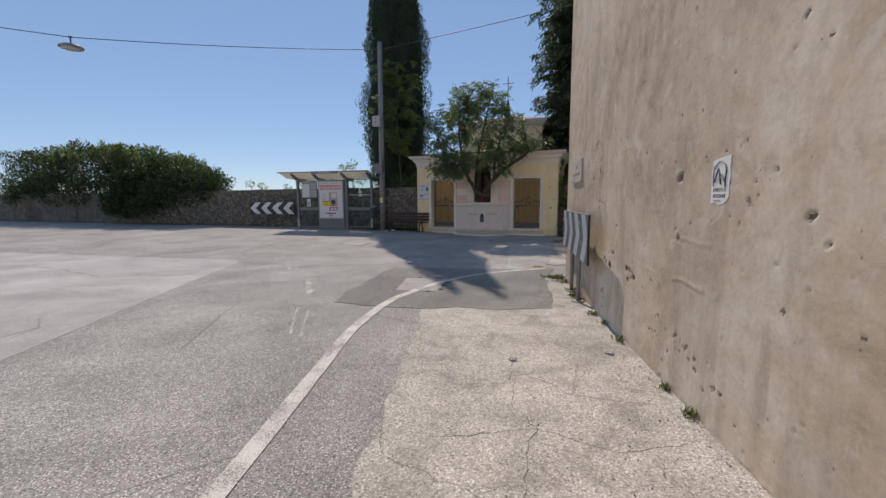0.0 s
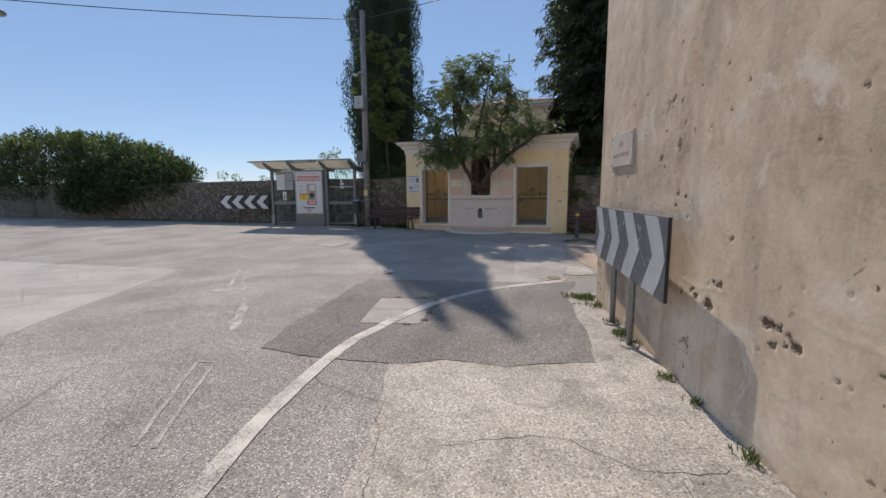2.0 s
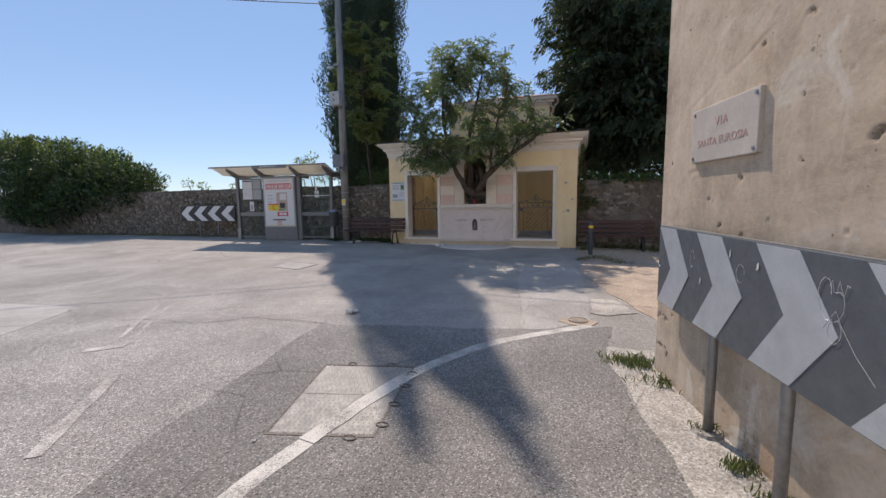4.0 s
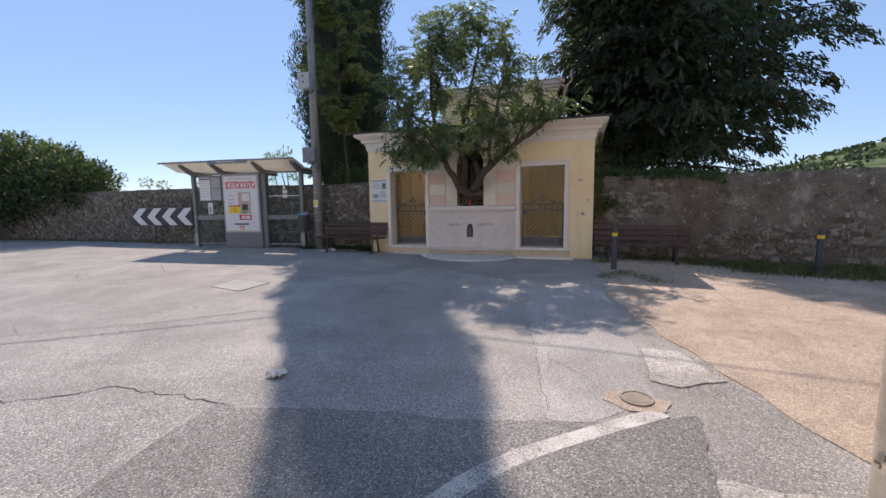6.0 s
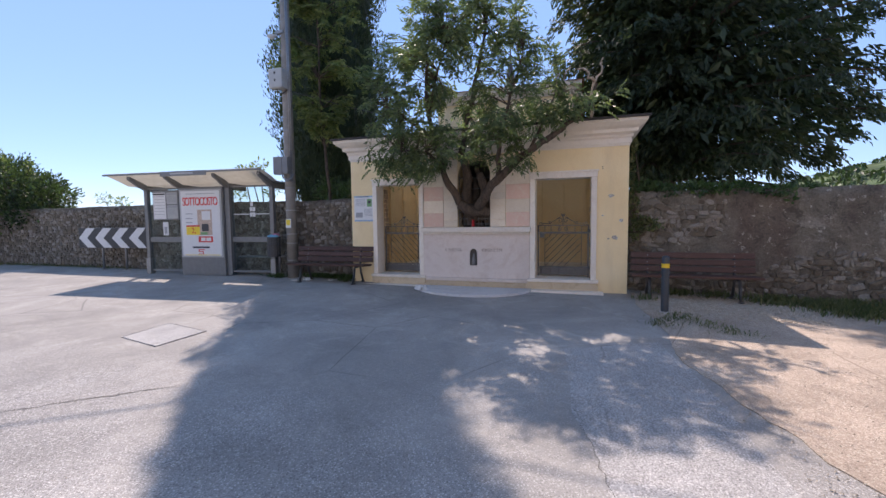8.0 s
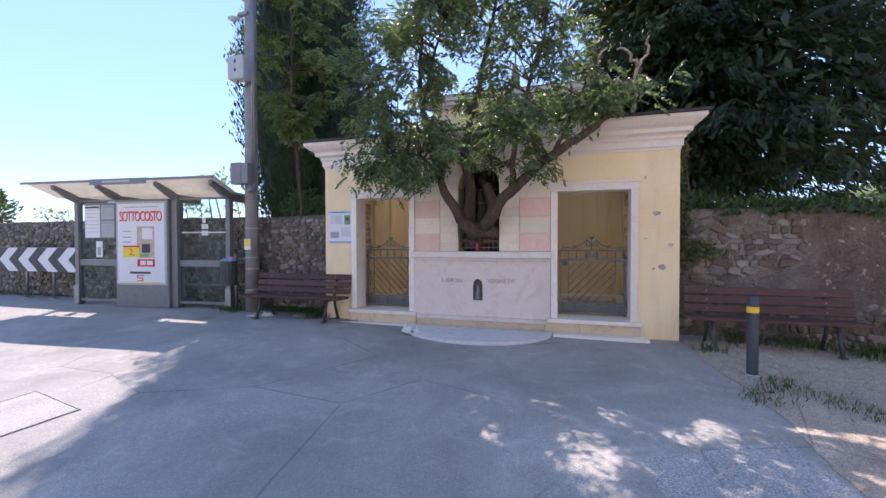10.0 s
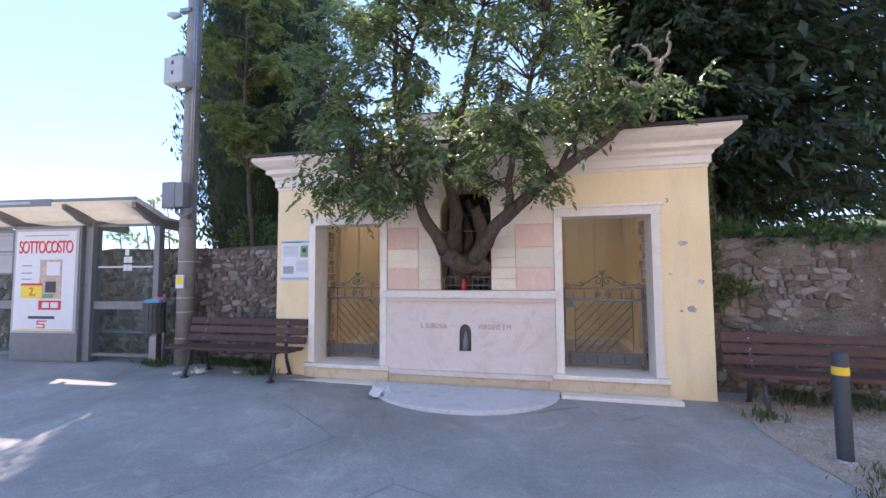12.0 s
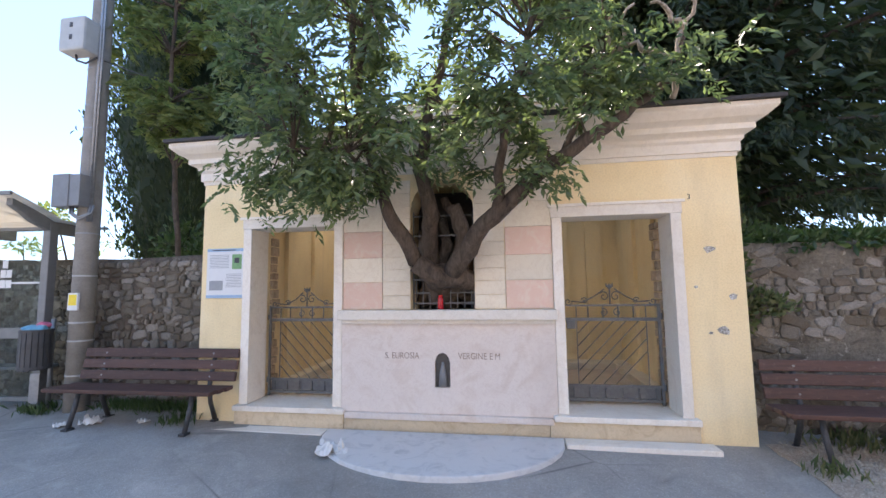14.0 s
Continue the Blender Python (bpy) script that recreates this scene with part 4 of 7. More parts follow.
def courses(x0, x1, z0, z1, seed, mean=0.105, keep=lambda x, z: True):
    """Places and sizes for stones laid in wavering courses."""
    rnd, z, out = random.Random(seed), z0, []
    while z < z1 - 0.05:
        h = rnd.uniform(0.05, 0.12)
        x = x0
        while x < x1 - 0.05:
            w = rnd.choice((0.45, 0.7, 0.9, 1.2, 1.7, 2.2)) * rnd.uniform(0.8, 1.2) * mean
            zz = z + h / 2 + 0.05 * noise.noise((x * 0.8, z * 2, seed))
            if zz + h / 2 < z1 + 0.02 and keep(x + w / 2, zz):
                out.append((x + w / 2, zz, w * rnd.uniform(0.78, 0.97), h * rnd.uniform(0.7, 1.4), rnd.randrange(14), rnd.uniform(-26, 26)))
            x += w
        z += h * 0.97
    return out


def rubble_wall(name, x0, x1, y, z0, top, thick, core_mat, label, stones, near, top_wave=0.04):
    """A mortared wall, its core slightly uneven, with the stones set in its face; the near ones singly."""
    n = int((x1 - x0) / 0.25)
    m = 10
    s = Shape()
    def crest(x):
        return top + top_wave * noise.noise((x * 0.9, 3.1, 0)) + 0.5 * top_wave * noise.noise((x * 4, 1.1, 0))
    for side in (0, 1):
        for i in range(n + 1):
            x = x0 + (x1 - x0) * i / n
            for j in range(m + 1):
                z = z0 + (crest(x) - z0) * j / m
                s.v.append((x, y + (thick if side else 0) + 0.018 * noise.noise((x * 2.3, z * 2.3, side)), z))
    q = (n + 1) * (m + 1)
    for side in (0, 1):
        for i in range(n):
            for j in range(m):
                a = side * q + i * (m + 1) + j
                s.f.append((a, a + m + 1, a + m + 2, a + 1))
    for i in range(n):
        a, b = i * (m + 1) + m, (i + 1) * (m + 1) + m
        s.f.append((a, b, q + b, q + a))
    for e in (0, n):
        for j in range(m):
            a = e * (m + 1) + j
            s.f.append((a, a + 1, q + a + 1, q + a))
    wall = tagged(part(name, s, core_mat, smooth=True), label, "", "", "structure")
    rest = Shape()
    for x, z, w, h, k, tilt in stones:
        pm = pose(x, y + 0.004 - 0.009 * ((k * 7) % 3), z, 0, tilt, 0) @ Matrix.Diagonal((w, 0.034, h, 1))
        if near(x):
            ob = new("stone", STONE_KINDS[k][0])
            ob.parent, ob.matrix_basis = wall, pm
        else:
            src = STONE_KINDS[k][1]
            rest.add([pm @ Vector(v) for v in src.v], src.f)
    if rest.v:
        me = bpy.data.meshes.new("stones")
        me.from_pydata(rest.v, [], rest.f)
        me.materials.append(STONES)
        ob = new("stones", me)
        ob.parent = wall
        tagged(ob, "coursed rubble stones", "", "", "stuff")
    return wall


WALL_Y = 16.62


# ---- the chapel ----
CARVED = plain('carved_letters', (0.36, 0.26, 0.20), 0.9, 0, 0.3, 30, 0.1)
FY = 16.15          # its front
CX = -4.15          # its middle
CH0, CH1 = -7.02, -1.28
chapel = thing("chapel", CX, FY, 0.26, 0, "small yellow roadside chapel with two gated doorways", "chapel")


def C(x, y=None, z=None):
    """World to the chapel's own measures."""
    return (x - CX, y - FY, z - 0.26) if y is not None else x - CX


def cbox(s, x0, x1, y0, y1, z0, z1):
    return s.box(x0 - CX, x1 - CX, y0 - FY, y1 - FY, z0 - 0.26, z1 - 0.26)


DZ0, DZ1 = 0.50, 2.44           # door openings
DL, DR = (-6.36, -5.40), (-2.94, -1.94)
WIN = (-4.53, -3.85)
BACK = 19.1
TOP = 3.05

def masonry(name, x0, x1, z0, z1, label=""):
    w = Shape()
    cbox(w, x0, x1, FY, FY + 0.42, z0, z1)
    part(name, w, YELLOW, chapel, label)


masonry("corner_pier", CH0, DL[0] - 0.06, 0.2, TOP, "yellow limewashed corner of the front wall")
masonry("corner_pier", DR[1] + 0.06, CH1, 0.2, TOP, "yellow limewashed corner of the front wall")
masonry("middle_pier", DL[1] + 0.06, WIN[0], 0.2, TOP)
masonry("middle_pier", WIN[1], DR[0] - 0.06, 0.2, TOP)
masonry("window_breast", WIN[0], WIN[1], 0.2, 1.5)
for a, b in (DL, DR):
    masonry("door_head", a - 0.06, b + 0.06, DZ1 + 0.06, TOP)
    masonry("door_footing", a - 0.06, b + 0.06, 0.2, 0.435)
# the arched head over the window, cut out of a slab
r = (WIN[1] - WIN[0]) / 2
mid = (WIN[0] + WIN[1]) / 2
outl = [(WIN[0] - CX, TOP - 0.26), (WIN[0] - CX, 2.58 - 0.26)]
outl += [(mid - CX - r * math.cos(math.pi * k / 12), 2.58 - 0.26 + r * math.sin(math.pi * k / 12)) for k in range(1, 12)]
outl += [(WIN[1] - CX, 2.58 - 0.26), (WIN[1] - CX, TOP - 0.26)]
part("window_head", Shape().prism(outl, "y", 0.0, 0.42), YELLOW, chapel)
for xa in (CH0, CH1 - 0.4):
    sides = Shape()
    cbox(sides, xa, xa + 0.4, FY + 0.42, BACK, 0.2, TOP)
    part("side_wall", sides, YELLOW, chapel)
back = Shape()
cbox(back, CH0, CH1, BACK, BACK + 0.4, 0.2, TOP)
part("back_wall", back, YELLOW, chapel, "yellow inner wall with flat pilasters")
for px in (-6.25, -5.75, -5.15, -3.3, -2.75, -2.2):
    p = Shape()
    cbox(p, px, px + 0.26, BACK - 0.07, BACK - 0.002, 0.45, TOP - 0.1)
    cbox(p, px - 0.04, px + 0.30, BACK - 0.10, BACK - 0.003, 0.45, 0.62)
    part("pilaster", p, YELLOW, chapel, bevel=0.006)
# recess walls: the window's inner shade is put into their dark colour
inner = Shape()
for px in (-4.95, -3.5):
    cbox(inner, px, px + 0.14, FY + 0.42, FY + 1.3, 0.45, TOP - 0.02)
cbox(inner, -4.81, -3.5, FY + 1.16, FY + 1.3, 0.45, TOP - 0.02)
part("tree_recess", inner, SHADE_STONE, chapel, "inner walls of the recess the tree grows from, shade painted in", weld=True)
floor_s = Shape()
cbox(floor_s, CH0 + 0.41, CH1 - 0.41, FY + 0.42, BACK, 0.2, 0.44)
part("chapel_floor", floor_s, FLOOR_TILE, chapel)
for x0_, x1_, y0_, y1_ in ((CH0 + 0.41, CH1 - 0.41, BACK - 0.42, BACK - 0.11), (CH0 + 0.41, CH0 + 0.62, FY + 0.75, BACK - 0.425), (CH1 - 0.62, CH1 - 0.41, FY + 0.75, BACK - 0.425)):
    kerb = Shape()
    cbox(kerb, x0_, x1_, y0_, y1_, 0.441, 0.545)
    part("inner_step", kerb, CREAM_STONE, chapel, "low grimy stone step round the inside", bevel=0.012)
for px in (FY + 1.1, FY + 1.9):
    for xa, xb in ((CH0 + 0.402, CH0 + 0.46), (CH1 - 0.46, CH1 - 0.402)):
        p = Shape()
        cbox(p, xa, xb, px, px + 0.28, 0.546, TOP - 0.1)
        part("pilaster", p, YELLOW, chapel, bevel=0.006)
soffit = Shape()
SKY0, SKY1 = 17.47, 19.05        # unseen rooflight along the back, added to light the inside
for x0_, x1_, y0_, y1_ in ((CH0, CH1, FY, SKY0), (CH0, CH1, SKY1, BACK + 0.4), (CH0, -6.55, SKY0, SKY1), (-1.75, CH1, SKY0, SKY1)):
    cbox(soffit, x0_, x1_, y0_, y1_, TOP, TOP + 0.12)
part("chapel_ceiling", soffit, YELLOW, chapel, weld=True)

# bared masonry on the reveals behind the doors
def reveal(x, flip):
    rnd = random.Random(int(abs(x) * 100))
    z, row = DZ0 + 0.02, 0
    while z < DZ1 - 0.05:
        h = rnd.uniform(0.07, 0.13)
        s = Shape()
        d = rnd.uniform(0.02, 0.05)
        a, b = (x - 0.01, x + d) if flip else (x - d, x + 0.01)
        cbox(s, a, b, FY + 0.425, FY + rnd.uniform(0.50, 0.62), z, z + h - 0.012)
        part("masonry_block", s, BRICK, chapel, bevel=0.008)
        z += h


reveal(DL[0] - 0.055, True)
reveal(DR[1] + 0.055, False)

# cornice: stepped and moulded, with returns, then the roof sheet
prof = [(0.0, 3.03), (-0.035, 3.03), (-0.035, 3.12), (-0.06, 3.145), (-0.06, 3.175), (-0.075, 3.19), (-0.13, 3.215), (-0.13, 3.27), (-0.15, 3.285), (-0.20, 3.31), (-0.255, 3.36), (-0.27, 3.38), (-0.27, 3.425), (0.0, 3.425)]
cs = Shape()
rings = []
for o, z in prof:
    rings.append([(CH0 + o, BACK + 0.4, z), (CH0 + o, FY + o, z), (CH1 - o, FY + o, z), (CH1 - o, BACK + 0.4, z)])
verts = [C(*p) for ring_ in rings for p in ring_]
faces = []
for i in range(len(prof)):
    j = (i + 1) % len(prof)
    for k in range(3):
        faces.append((i * 4 + k, i * 4 + k + 1, j * 4 + k + 1, j * 4 + k))
faces += [tuple(i * 4 for i in range(len(prof))), tuple(i * 4 + 3 for i in range(len(prof)))]
cs.add(verts, faces)
part("cornice", cs, CORNICE, chapel, "pale moulded plaster cornice")
fr = Shape()
cbox(fr, CH0 - 0.012, CH1 + 0.012, FY - 0.015, FY + 0.1, 2.985, 3.03)
part("frieze_band", fr, CORNICE, chapel, bevel=0.006)
roof = Shape()
for x0_, x1_, y0_, y1_ in ((CH0 - 0.31, CH1 + 0.31, FY - 0.31, SKY0), (CH0 - 0.31, CH1 + 0.31, SKY1, BACK + 0.45), (CH0 - 0.31, -6.55, SKY0, SKY1), (-1.75, CH1 + 0.31, SKY0, SKY1)):
    cbox(roof, x0_, x1_, y0_, y1_, 3.428, 3.465)
part("roof", roof, ROOF_DARK, chapel, "thin dark roof sheet", weld=True)
glz = Shape()
cbox(glz, -6.555, -1.745, SKY0 - 0.005, SKY1 + 0.005, 3.405, 3.422)
part("rooflight", glz, MILKY, chapel, "milky unseen rooflight sheet, added to light the inside")

# nave block behind, with its own cornice, hipped roof and cross
nave = Shape()
cbox(nave, -6.05, -2.3, 19.5, 23.2, 3.0, 5.0)
part("nave_wall", nave, YELLOW, chapel)
nc = Shape()
for o, z0, z1 in ((0.06, 4.95, 5.03), (0.14, 5.03, 5.12), (0.22, 5.12, 5.24)):
    cbox(nc, -6.05 - o, -2.3 + o, 19.5 - o, 23.2 + o, z0, z1)
part("nave_cornice", nc, CORNICE, chapel, bevel=0.01)
nr = Shape()
x0, x1, y0, y1 = -6.05 - 0.28 - CX, -2.3 + 0.28 - CX, 19.22 - FY, 23.48 - FY
nr.add([(x0, y0, 4.98), (x1, y0, 4.98), (x1, y1, 4.98), (x0, y1, 4.98), ((x0 + x1) / 2, 20.9 - FY, 5.45), ((x0 + x1) / 2, 21.9 - FY, 5.45)], [(0, 1, 4), (1, 2, 5, 4), (2, 3, 5), (3, 0, 4, 5), (0, 3, 2, 1)])
part("nave_roof", nr, TERRACOTTA, chapel, "hipped terracotta roof")
cr = Shape()
kx, ky = CX - CX, 20.9 - FY
cr.tube([(kx, ky, 5.4), (kx, ky, 5.9), (kx, ky, 6.2)], [0.14, 0.12, 0.05], 8).tube([(kx, ky, 6.2), (kx, ky, 7.35)], 0.022, 6).tube([(kx - 0.27, ky, 7.05), (kx + 0.27, ky, 7.05)], 0.02, 6)
part("cross", cr, GATE_IRON, chapel, "thin iron cross on the roof")

# stone middle bay: rose slab below, ledge, pale courses with pink blocks
slab = Shape()
n_in = [(-4.275, 0.73), (-4.275, 0.98), (-4.262, 1.03), (-4.235, 1.065), (-4.195, 1.08), (-4.155, 1.065), (-4.128, 1.03), (-4.115, 0.98), (-4.115, 0.73)]
n_in = [(x - CX, z - 0.26) for x, z in n_in]
ring_out = [(-5.282, 0.47), (-5.282, 0.98), (-5.282, 1.38), (-4.7, 1.38), (-4.195, 1.38), (-3.7, 1.38), (-3.058, 1.38), (-3.058, 0.98), (-3.058, 0.47)]
ring_out = [(x - CX, z - 0.26) for x, z in ring_out]
for i in range(8):
    slab.prism([ring_out[i], ring_out[i + 1], n_in[i + 1], n_in[i]], "y", -0.05, 0.0)
slab.prism([ring_out[0], n_in[0], n_in[8], ring_out[8]], "y", -0.05, 0.0)
part("front_slab", slab, ROSE_SLAB, chapel, "rose limestone slab with carved letters and a small niche", weld=True)
# niche back, coloured dark for the shade in the hollow
nb = Shape()
cbox(nb, -4.29, -4.10, FY - 0.012, FY - 0.003, 0.72, 1.09)
part("niche_back", nb, SHADE_STONE, chapel, "niche with a worn figure, its shade painted in")
nf = Shape().tube([C(-4.195, FY - 0.014, 0.74), C(-4.195, FY - 0.02, 0.86), C(-4.195, FY - 0.016, 0.93), C(-4.195, FY - 0.016, 0.98)], [0.045, 0.035, 0.022, 0.012], 8)
part("niche_relief", nf, BOX_GREY, chapel, smooth=True)
for words, x in ((("S.", "EUROSIA"), -4.80), (("VERGINE", "E", "M"), -4.03)):
    for word in words:
        me = lettering(word, 0.092, 0.0012, 1.0)
        me.transform(Matrix.Diagonal((0.80, 1, 1, 1)))
        w = max(v.co.x for v in me.vertices) - min(v.co.x for v in me.vertices)
        me.materials.append(CARVED)
        part("inscription", me, None, chapel, "carved brown letters", place=pose(*C(x + w / 2, FY - 0.0515, 1.045)))
        x += w + 0.028
ledge = Shape()
cbox(ledge, -5.30, -3.04, FY - 0.16, FY, 1.42, 1.52)
part("ledge", ledge, WHITE_STONE, chapel, "projecting white stone ledge", bevel=0.012)
mould = Shape()
cbox(mould, -5.277, -3.063, FY - 0.10, FY - 0.002, 1.375, 1.419)
part("ledge_moulding", mould, WHITE_STONE, chapel, bevel=0.012)
# courses beside the window
rnd = random.Random(4)
zc, k = 1.524, 0
while zc < 2.9:
    h = 0.29 if k % 2 == 0 else 0.26
    z1 = min(zc + h, 2.93)
    for a, b, outer in ((-5.282, -4.84, True), (-4.837, WIN[0], False), (WIN[1], -3.533, False), (-3.53, -3.058, True)):
        pinkish = outer and k % 2 == 0 and (k < 4)
        if not outer:
            for half in ((zc, (zc + z1) / 2), ((zc + z1) / 2, z1)):
                blk = Shape()
                cbox(blk, a + 0.002, b - 0.002, FY - rnd.uniform(0.022, 0.027), FY - 0.001, half[0] + 0.0015, half[1] - 0.0015)
                part("stone_block", blk, CREAM_STONE, chapel, bevel=0.002)
        else:
            blk = Shape()
            cbox(blk, a + 0.002, b - 0.002, FY - rnd.uniform(0.022, 0.028), FY - 0.001, zc + 0.0015, z1 - 0.0015)
            part("stone_block", blk, PINK_STONE if pinkish else CREAM_STONE, chapel, "pink marble block" if pinkish else "", bevel=0.002)
    zc, k = z1, k + 1

# door surrounds, sills and the plinth course
def surround(x0, x1):
    for a, b in ((x0 - 0.115, x0 - 0.015), (x1 + 0.015, x1 + 0.115)):
        s = Shape()
        cbox(s, a, b, FY - 0.045, FY + 0.30, 0.5, DZ1)
        part("door_jamb", s, WHITE_STONE, chapel, "white stone door jamb", bevel=0.008)
    h = Shape()
    cbox(h, x0 - 0.125, x1 + 0.125, FY - 0.047, FY + 0.30, DZ1, DZ1 + 0.12)
    part("lintel", h, WHITE_STONE, chapel, bevel=0.008)
    e = Shape()
    cbox(e, x0 - 0.15, x1 + 0.15, FY - 0.07, FY - 0.04, DZ1 + 0.105, DZ1 + 0.135)
    part("lintel_moulding", e, WHITE_STONE, chapel, bevel=0.006)
    t = Shape()
    cbox(t, x0 - 0.16, x1 + 0.16, FY - 0.10, FY + 0.44, 0.44, 0.498)
    part("door_sill", t, WHITE_STONE, chapel, "worn white stone sill", bevel=0.012)


surround(*DL)
surround(*DR)
for xa, xb, yo, zt in ((DL[0] - 0.15, -5.25, 0.07, 0.438), (-5.247, -3.143, 0.06, 0.40), (-3.14, DR[1] + 0.15, 0.07, 0.438)):
    pl = Shape()
    cbox(pl, xa, xb, FY - yo, FY - 0.001, 0.24, zt)
    part("plinth", pl, OCHRE_PLINTH, chapel, "low ochre plinth course", bevel=0.008)
pt = Shape()
cbox(pt, -5.24, -3.10, FY - 0.085, FY - 0.002, 0.402, 0.468)
part("plinth_moulding", pt, ROSE_SLAB, chapel, bevel=0.014)

# chips bared in the yellow render, and the small house number
for x, z, w in ((-1.58, 2.08, 0.055), (-1.40, 1.62, 0.045), (-1.50, 1.30, 0.06), (-1.62, 1.28, 0.02), (-1.72, 1.72, 0.02)):
    s = Shape()
    rr = random.Random(int(x * -1000))
    s.prism([(x - CX + w * rr.uniform(0.6, 1.2) * math.cos(a * 0.698), z - 0.26 + 0.7 * w * rr.uniform(0.6, 1.2) * math.sin(a * 0.698)) for a in range(9)], "y", -0.004, 0.0)
    part("render_chip", s, CONCRETE, chapel, "bare grey chip in the render")
me = lettering("3", 0.07, 0.001)
me.materials.append(PRINT_DARK)
part("house_number", me, None, chapel, place=pose(*C(-1.73, FY - 0.003, 2.60)))


def iron_gate(x0, x1, flip):
    """Wrought-iron half gate: frame, bars, raking bars, scrolls above."""
    w = x1 - x0
    y = FY + 0.33
    g = thing("iron_gate", x0, y, 0.51, 0, "closed wrought-iron gate with raking bars and scrolled cresting", "gate", "chapel gates")
    def bar(name, pts, r, sides=6):
        part(name, Shape().tube(pts, r, sides), GATE_IRON, g, smooth=True)
    def flat(name, xa, xb, za, zb, t=0.012):
        part(name, Shape().box(xa, xb, -t, t, za, zb), GATE_IRON, g, bevel=0.003)
    flat("stile", 0.005, 0.03, 0.0, 1.04)
    flat("stile", w - 0.035, w - 0.005, 0.0, 1.04)
    for z, h in ((0.03, 0.03), (0.17, 0.03), (0.86, 0.035)):
        flat("rail", 0.036, w - 0.036, z, z + h, 0.010)
    flat("top_rail", 0.036, w - 0.036, 1.015, 1.035, 0.010)
    flat("bar", 0.143, 0.153, 0.201, 1.014, 0.006)
    flat("bar", w - 0.153, w - 0.143, 0.201, 1.014, 0.006)
    for k in range(6):
        u = 0.09 + (w - 0.18) * k / 5
        bar("bar", [(u, 0, 0.06), (u, 0, 0.17)], 0.007)
    for k in range(4):
        u = 0.27 + (w - 0.54) * k / 3
        bar("bar", [(u, 0, 0.896), (u, 0, 1.014)], 0.007)
    a, b = 0.156, w - 0.156
    slope = -1.05 if not flip else 1.05
    for k in range(-3, 11):
        z_at_a = 0.21 + 0.13 * k if flip else 0.21 + 0.13 * (k + 3)
        lo, hi = 0.204, 0.857
        u0, u1 = sorted(((lo - z_at_a) / slope, (hi - z_at_a) / slope))
        u0, u1 = max(0.0, u0), min(b - a, u1)
        if u1 - u0 > 0.05:
            bar("raking_bar", [(a + u0, 0.0, z_at_a + slope * u0), (a + u1, 0.0, z_at_a + slope * u1)], 0.0055)
    def scroll(cx, cz, rad, turns, start, mirror):
        pts = []
        for k in range(22):
            t = k / 21
            ang = start + turns * 2 * math.pi * t
            q = rad * (1 - 0.8 * t)
            pts.append((cx + mirror * q * math.cos(ang), 0, cz + q * math.sin(ang)))
        bar("scroll", pts, 0.006, 5)
    m = w / 2
    for s in (-1, 1):
        bar("crest_bar", [(m + s * (w / 2 - 0.10), 0, 1.07), (m + s * (w / 2 - 0.22), 0, 1.06), (m + s * (w / 2 - 0.34), 0, 1.12), (m + s * 0.05, 0, 1.20)], 0.007)
        scroll(m + s * 0.06, 1.12, 0.055, 1.2, 0.6, s)
        scroll(m + s * (w / 2 - 0.07), 1.065, 0.04, 1.2, 3.4, s)
        scroll(m + s * 0.07, 0.95, 0.045, 1.2, 1.2, s)
        scroll(m + s * (w / 2 - 0.24), 1.075, 0.035, 1.2, 0.4, s)
    bar("finial", [(m, 0, 1.03), (m, 0, 1.22)], 0.008)
    for s in (-1, 0, 1):
        part("leaf_tip", Shape().tube([(m, 0, 1.20), (m + s * 0.025, 0, 1.23), (m + s * 0.035, 0, 1.26)], [0.006, 0.014, 0.002], 6), GATE_IRON, g, smooth=True)
    for z in (0.15, 0.88):
        part("hinge", Shape().tube([(0.0 if not flip else w, 0.0, z), (0.0 if not flip else w, 0.0, z + 0.06)], 0.016, 8), GATE_IRON, g)
    lk = m + (w / 2 - 0.09) * (1 if not flip else -1)
    part("lock_box", Shape().box(lk - 0.045, lk + 0.045, -0.022, 0.022, 0.78, 0.87), GATE_IRON, g, bevel=0.004)
    part("kick_plate", Shape().box(0.04, w - 0.04, 0.012, 0.018, 0.06, 0.165), GATE_IRON, g)
    return g


iron_gate(DL[0], DL[1], False)
iron_gate(DR[0], DR[1], True)

# window grille of iron bars, a shrine candle and withered leaves behind it
grille = thing("window_grille", mid, FY + 0.08, 1.524, 0, "low iron grille across the chapel's arched window", "grille")
for z in (0.05, 0.16, 0.30):
    part("rail", Shape().box(-r + 0.004, r - 0.004, -0.006, 0.006, z, z + 0.014), GATE_IRON, grille)
for k in range(9):
    u = -r + 0.04 + (2 * r - 0.08) * k / 8
    part("bar", Shape().tube([(u, 0, 0.0), (u, 0, 0.38 if k % 2 else 0.32)], 0.006, 6), GATE_IRON, grille)
for u in (-r + 0.012, r - 0.012):
    part("bar", Shape().tube([(u, 0, 0.0), (u, 0, 1.05)], 0.008, 6), GATE_IRON, grille)
for z in (0.78, 1.0):
    part("rail", Shape().box(-r + 0.004, r - 0.004, 0.02, 0.03, z, z + 0.016), GATE_IRON, grille)
cand = thing("votive_candle", -4.22, FY + 0.045, 1.503, 0, "red glass votive candle behind the window grille", "candle")
part("glass_cup", Shape().tube([(0, 0, 0), (0, 0, 0.01), (0, 0, 0.13), (0, 0, 0.15)], [0.026, 0.031, 0.029, 0.022], 14), CANDLE_RED, cand, smooth=True)
part("lid", Shape().tube([(0, 0, 0.151), (0, 0, 0.165)], 0.024, 14), PRINT_RED, cand)

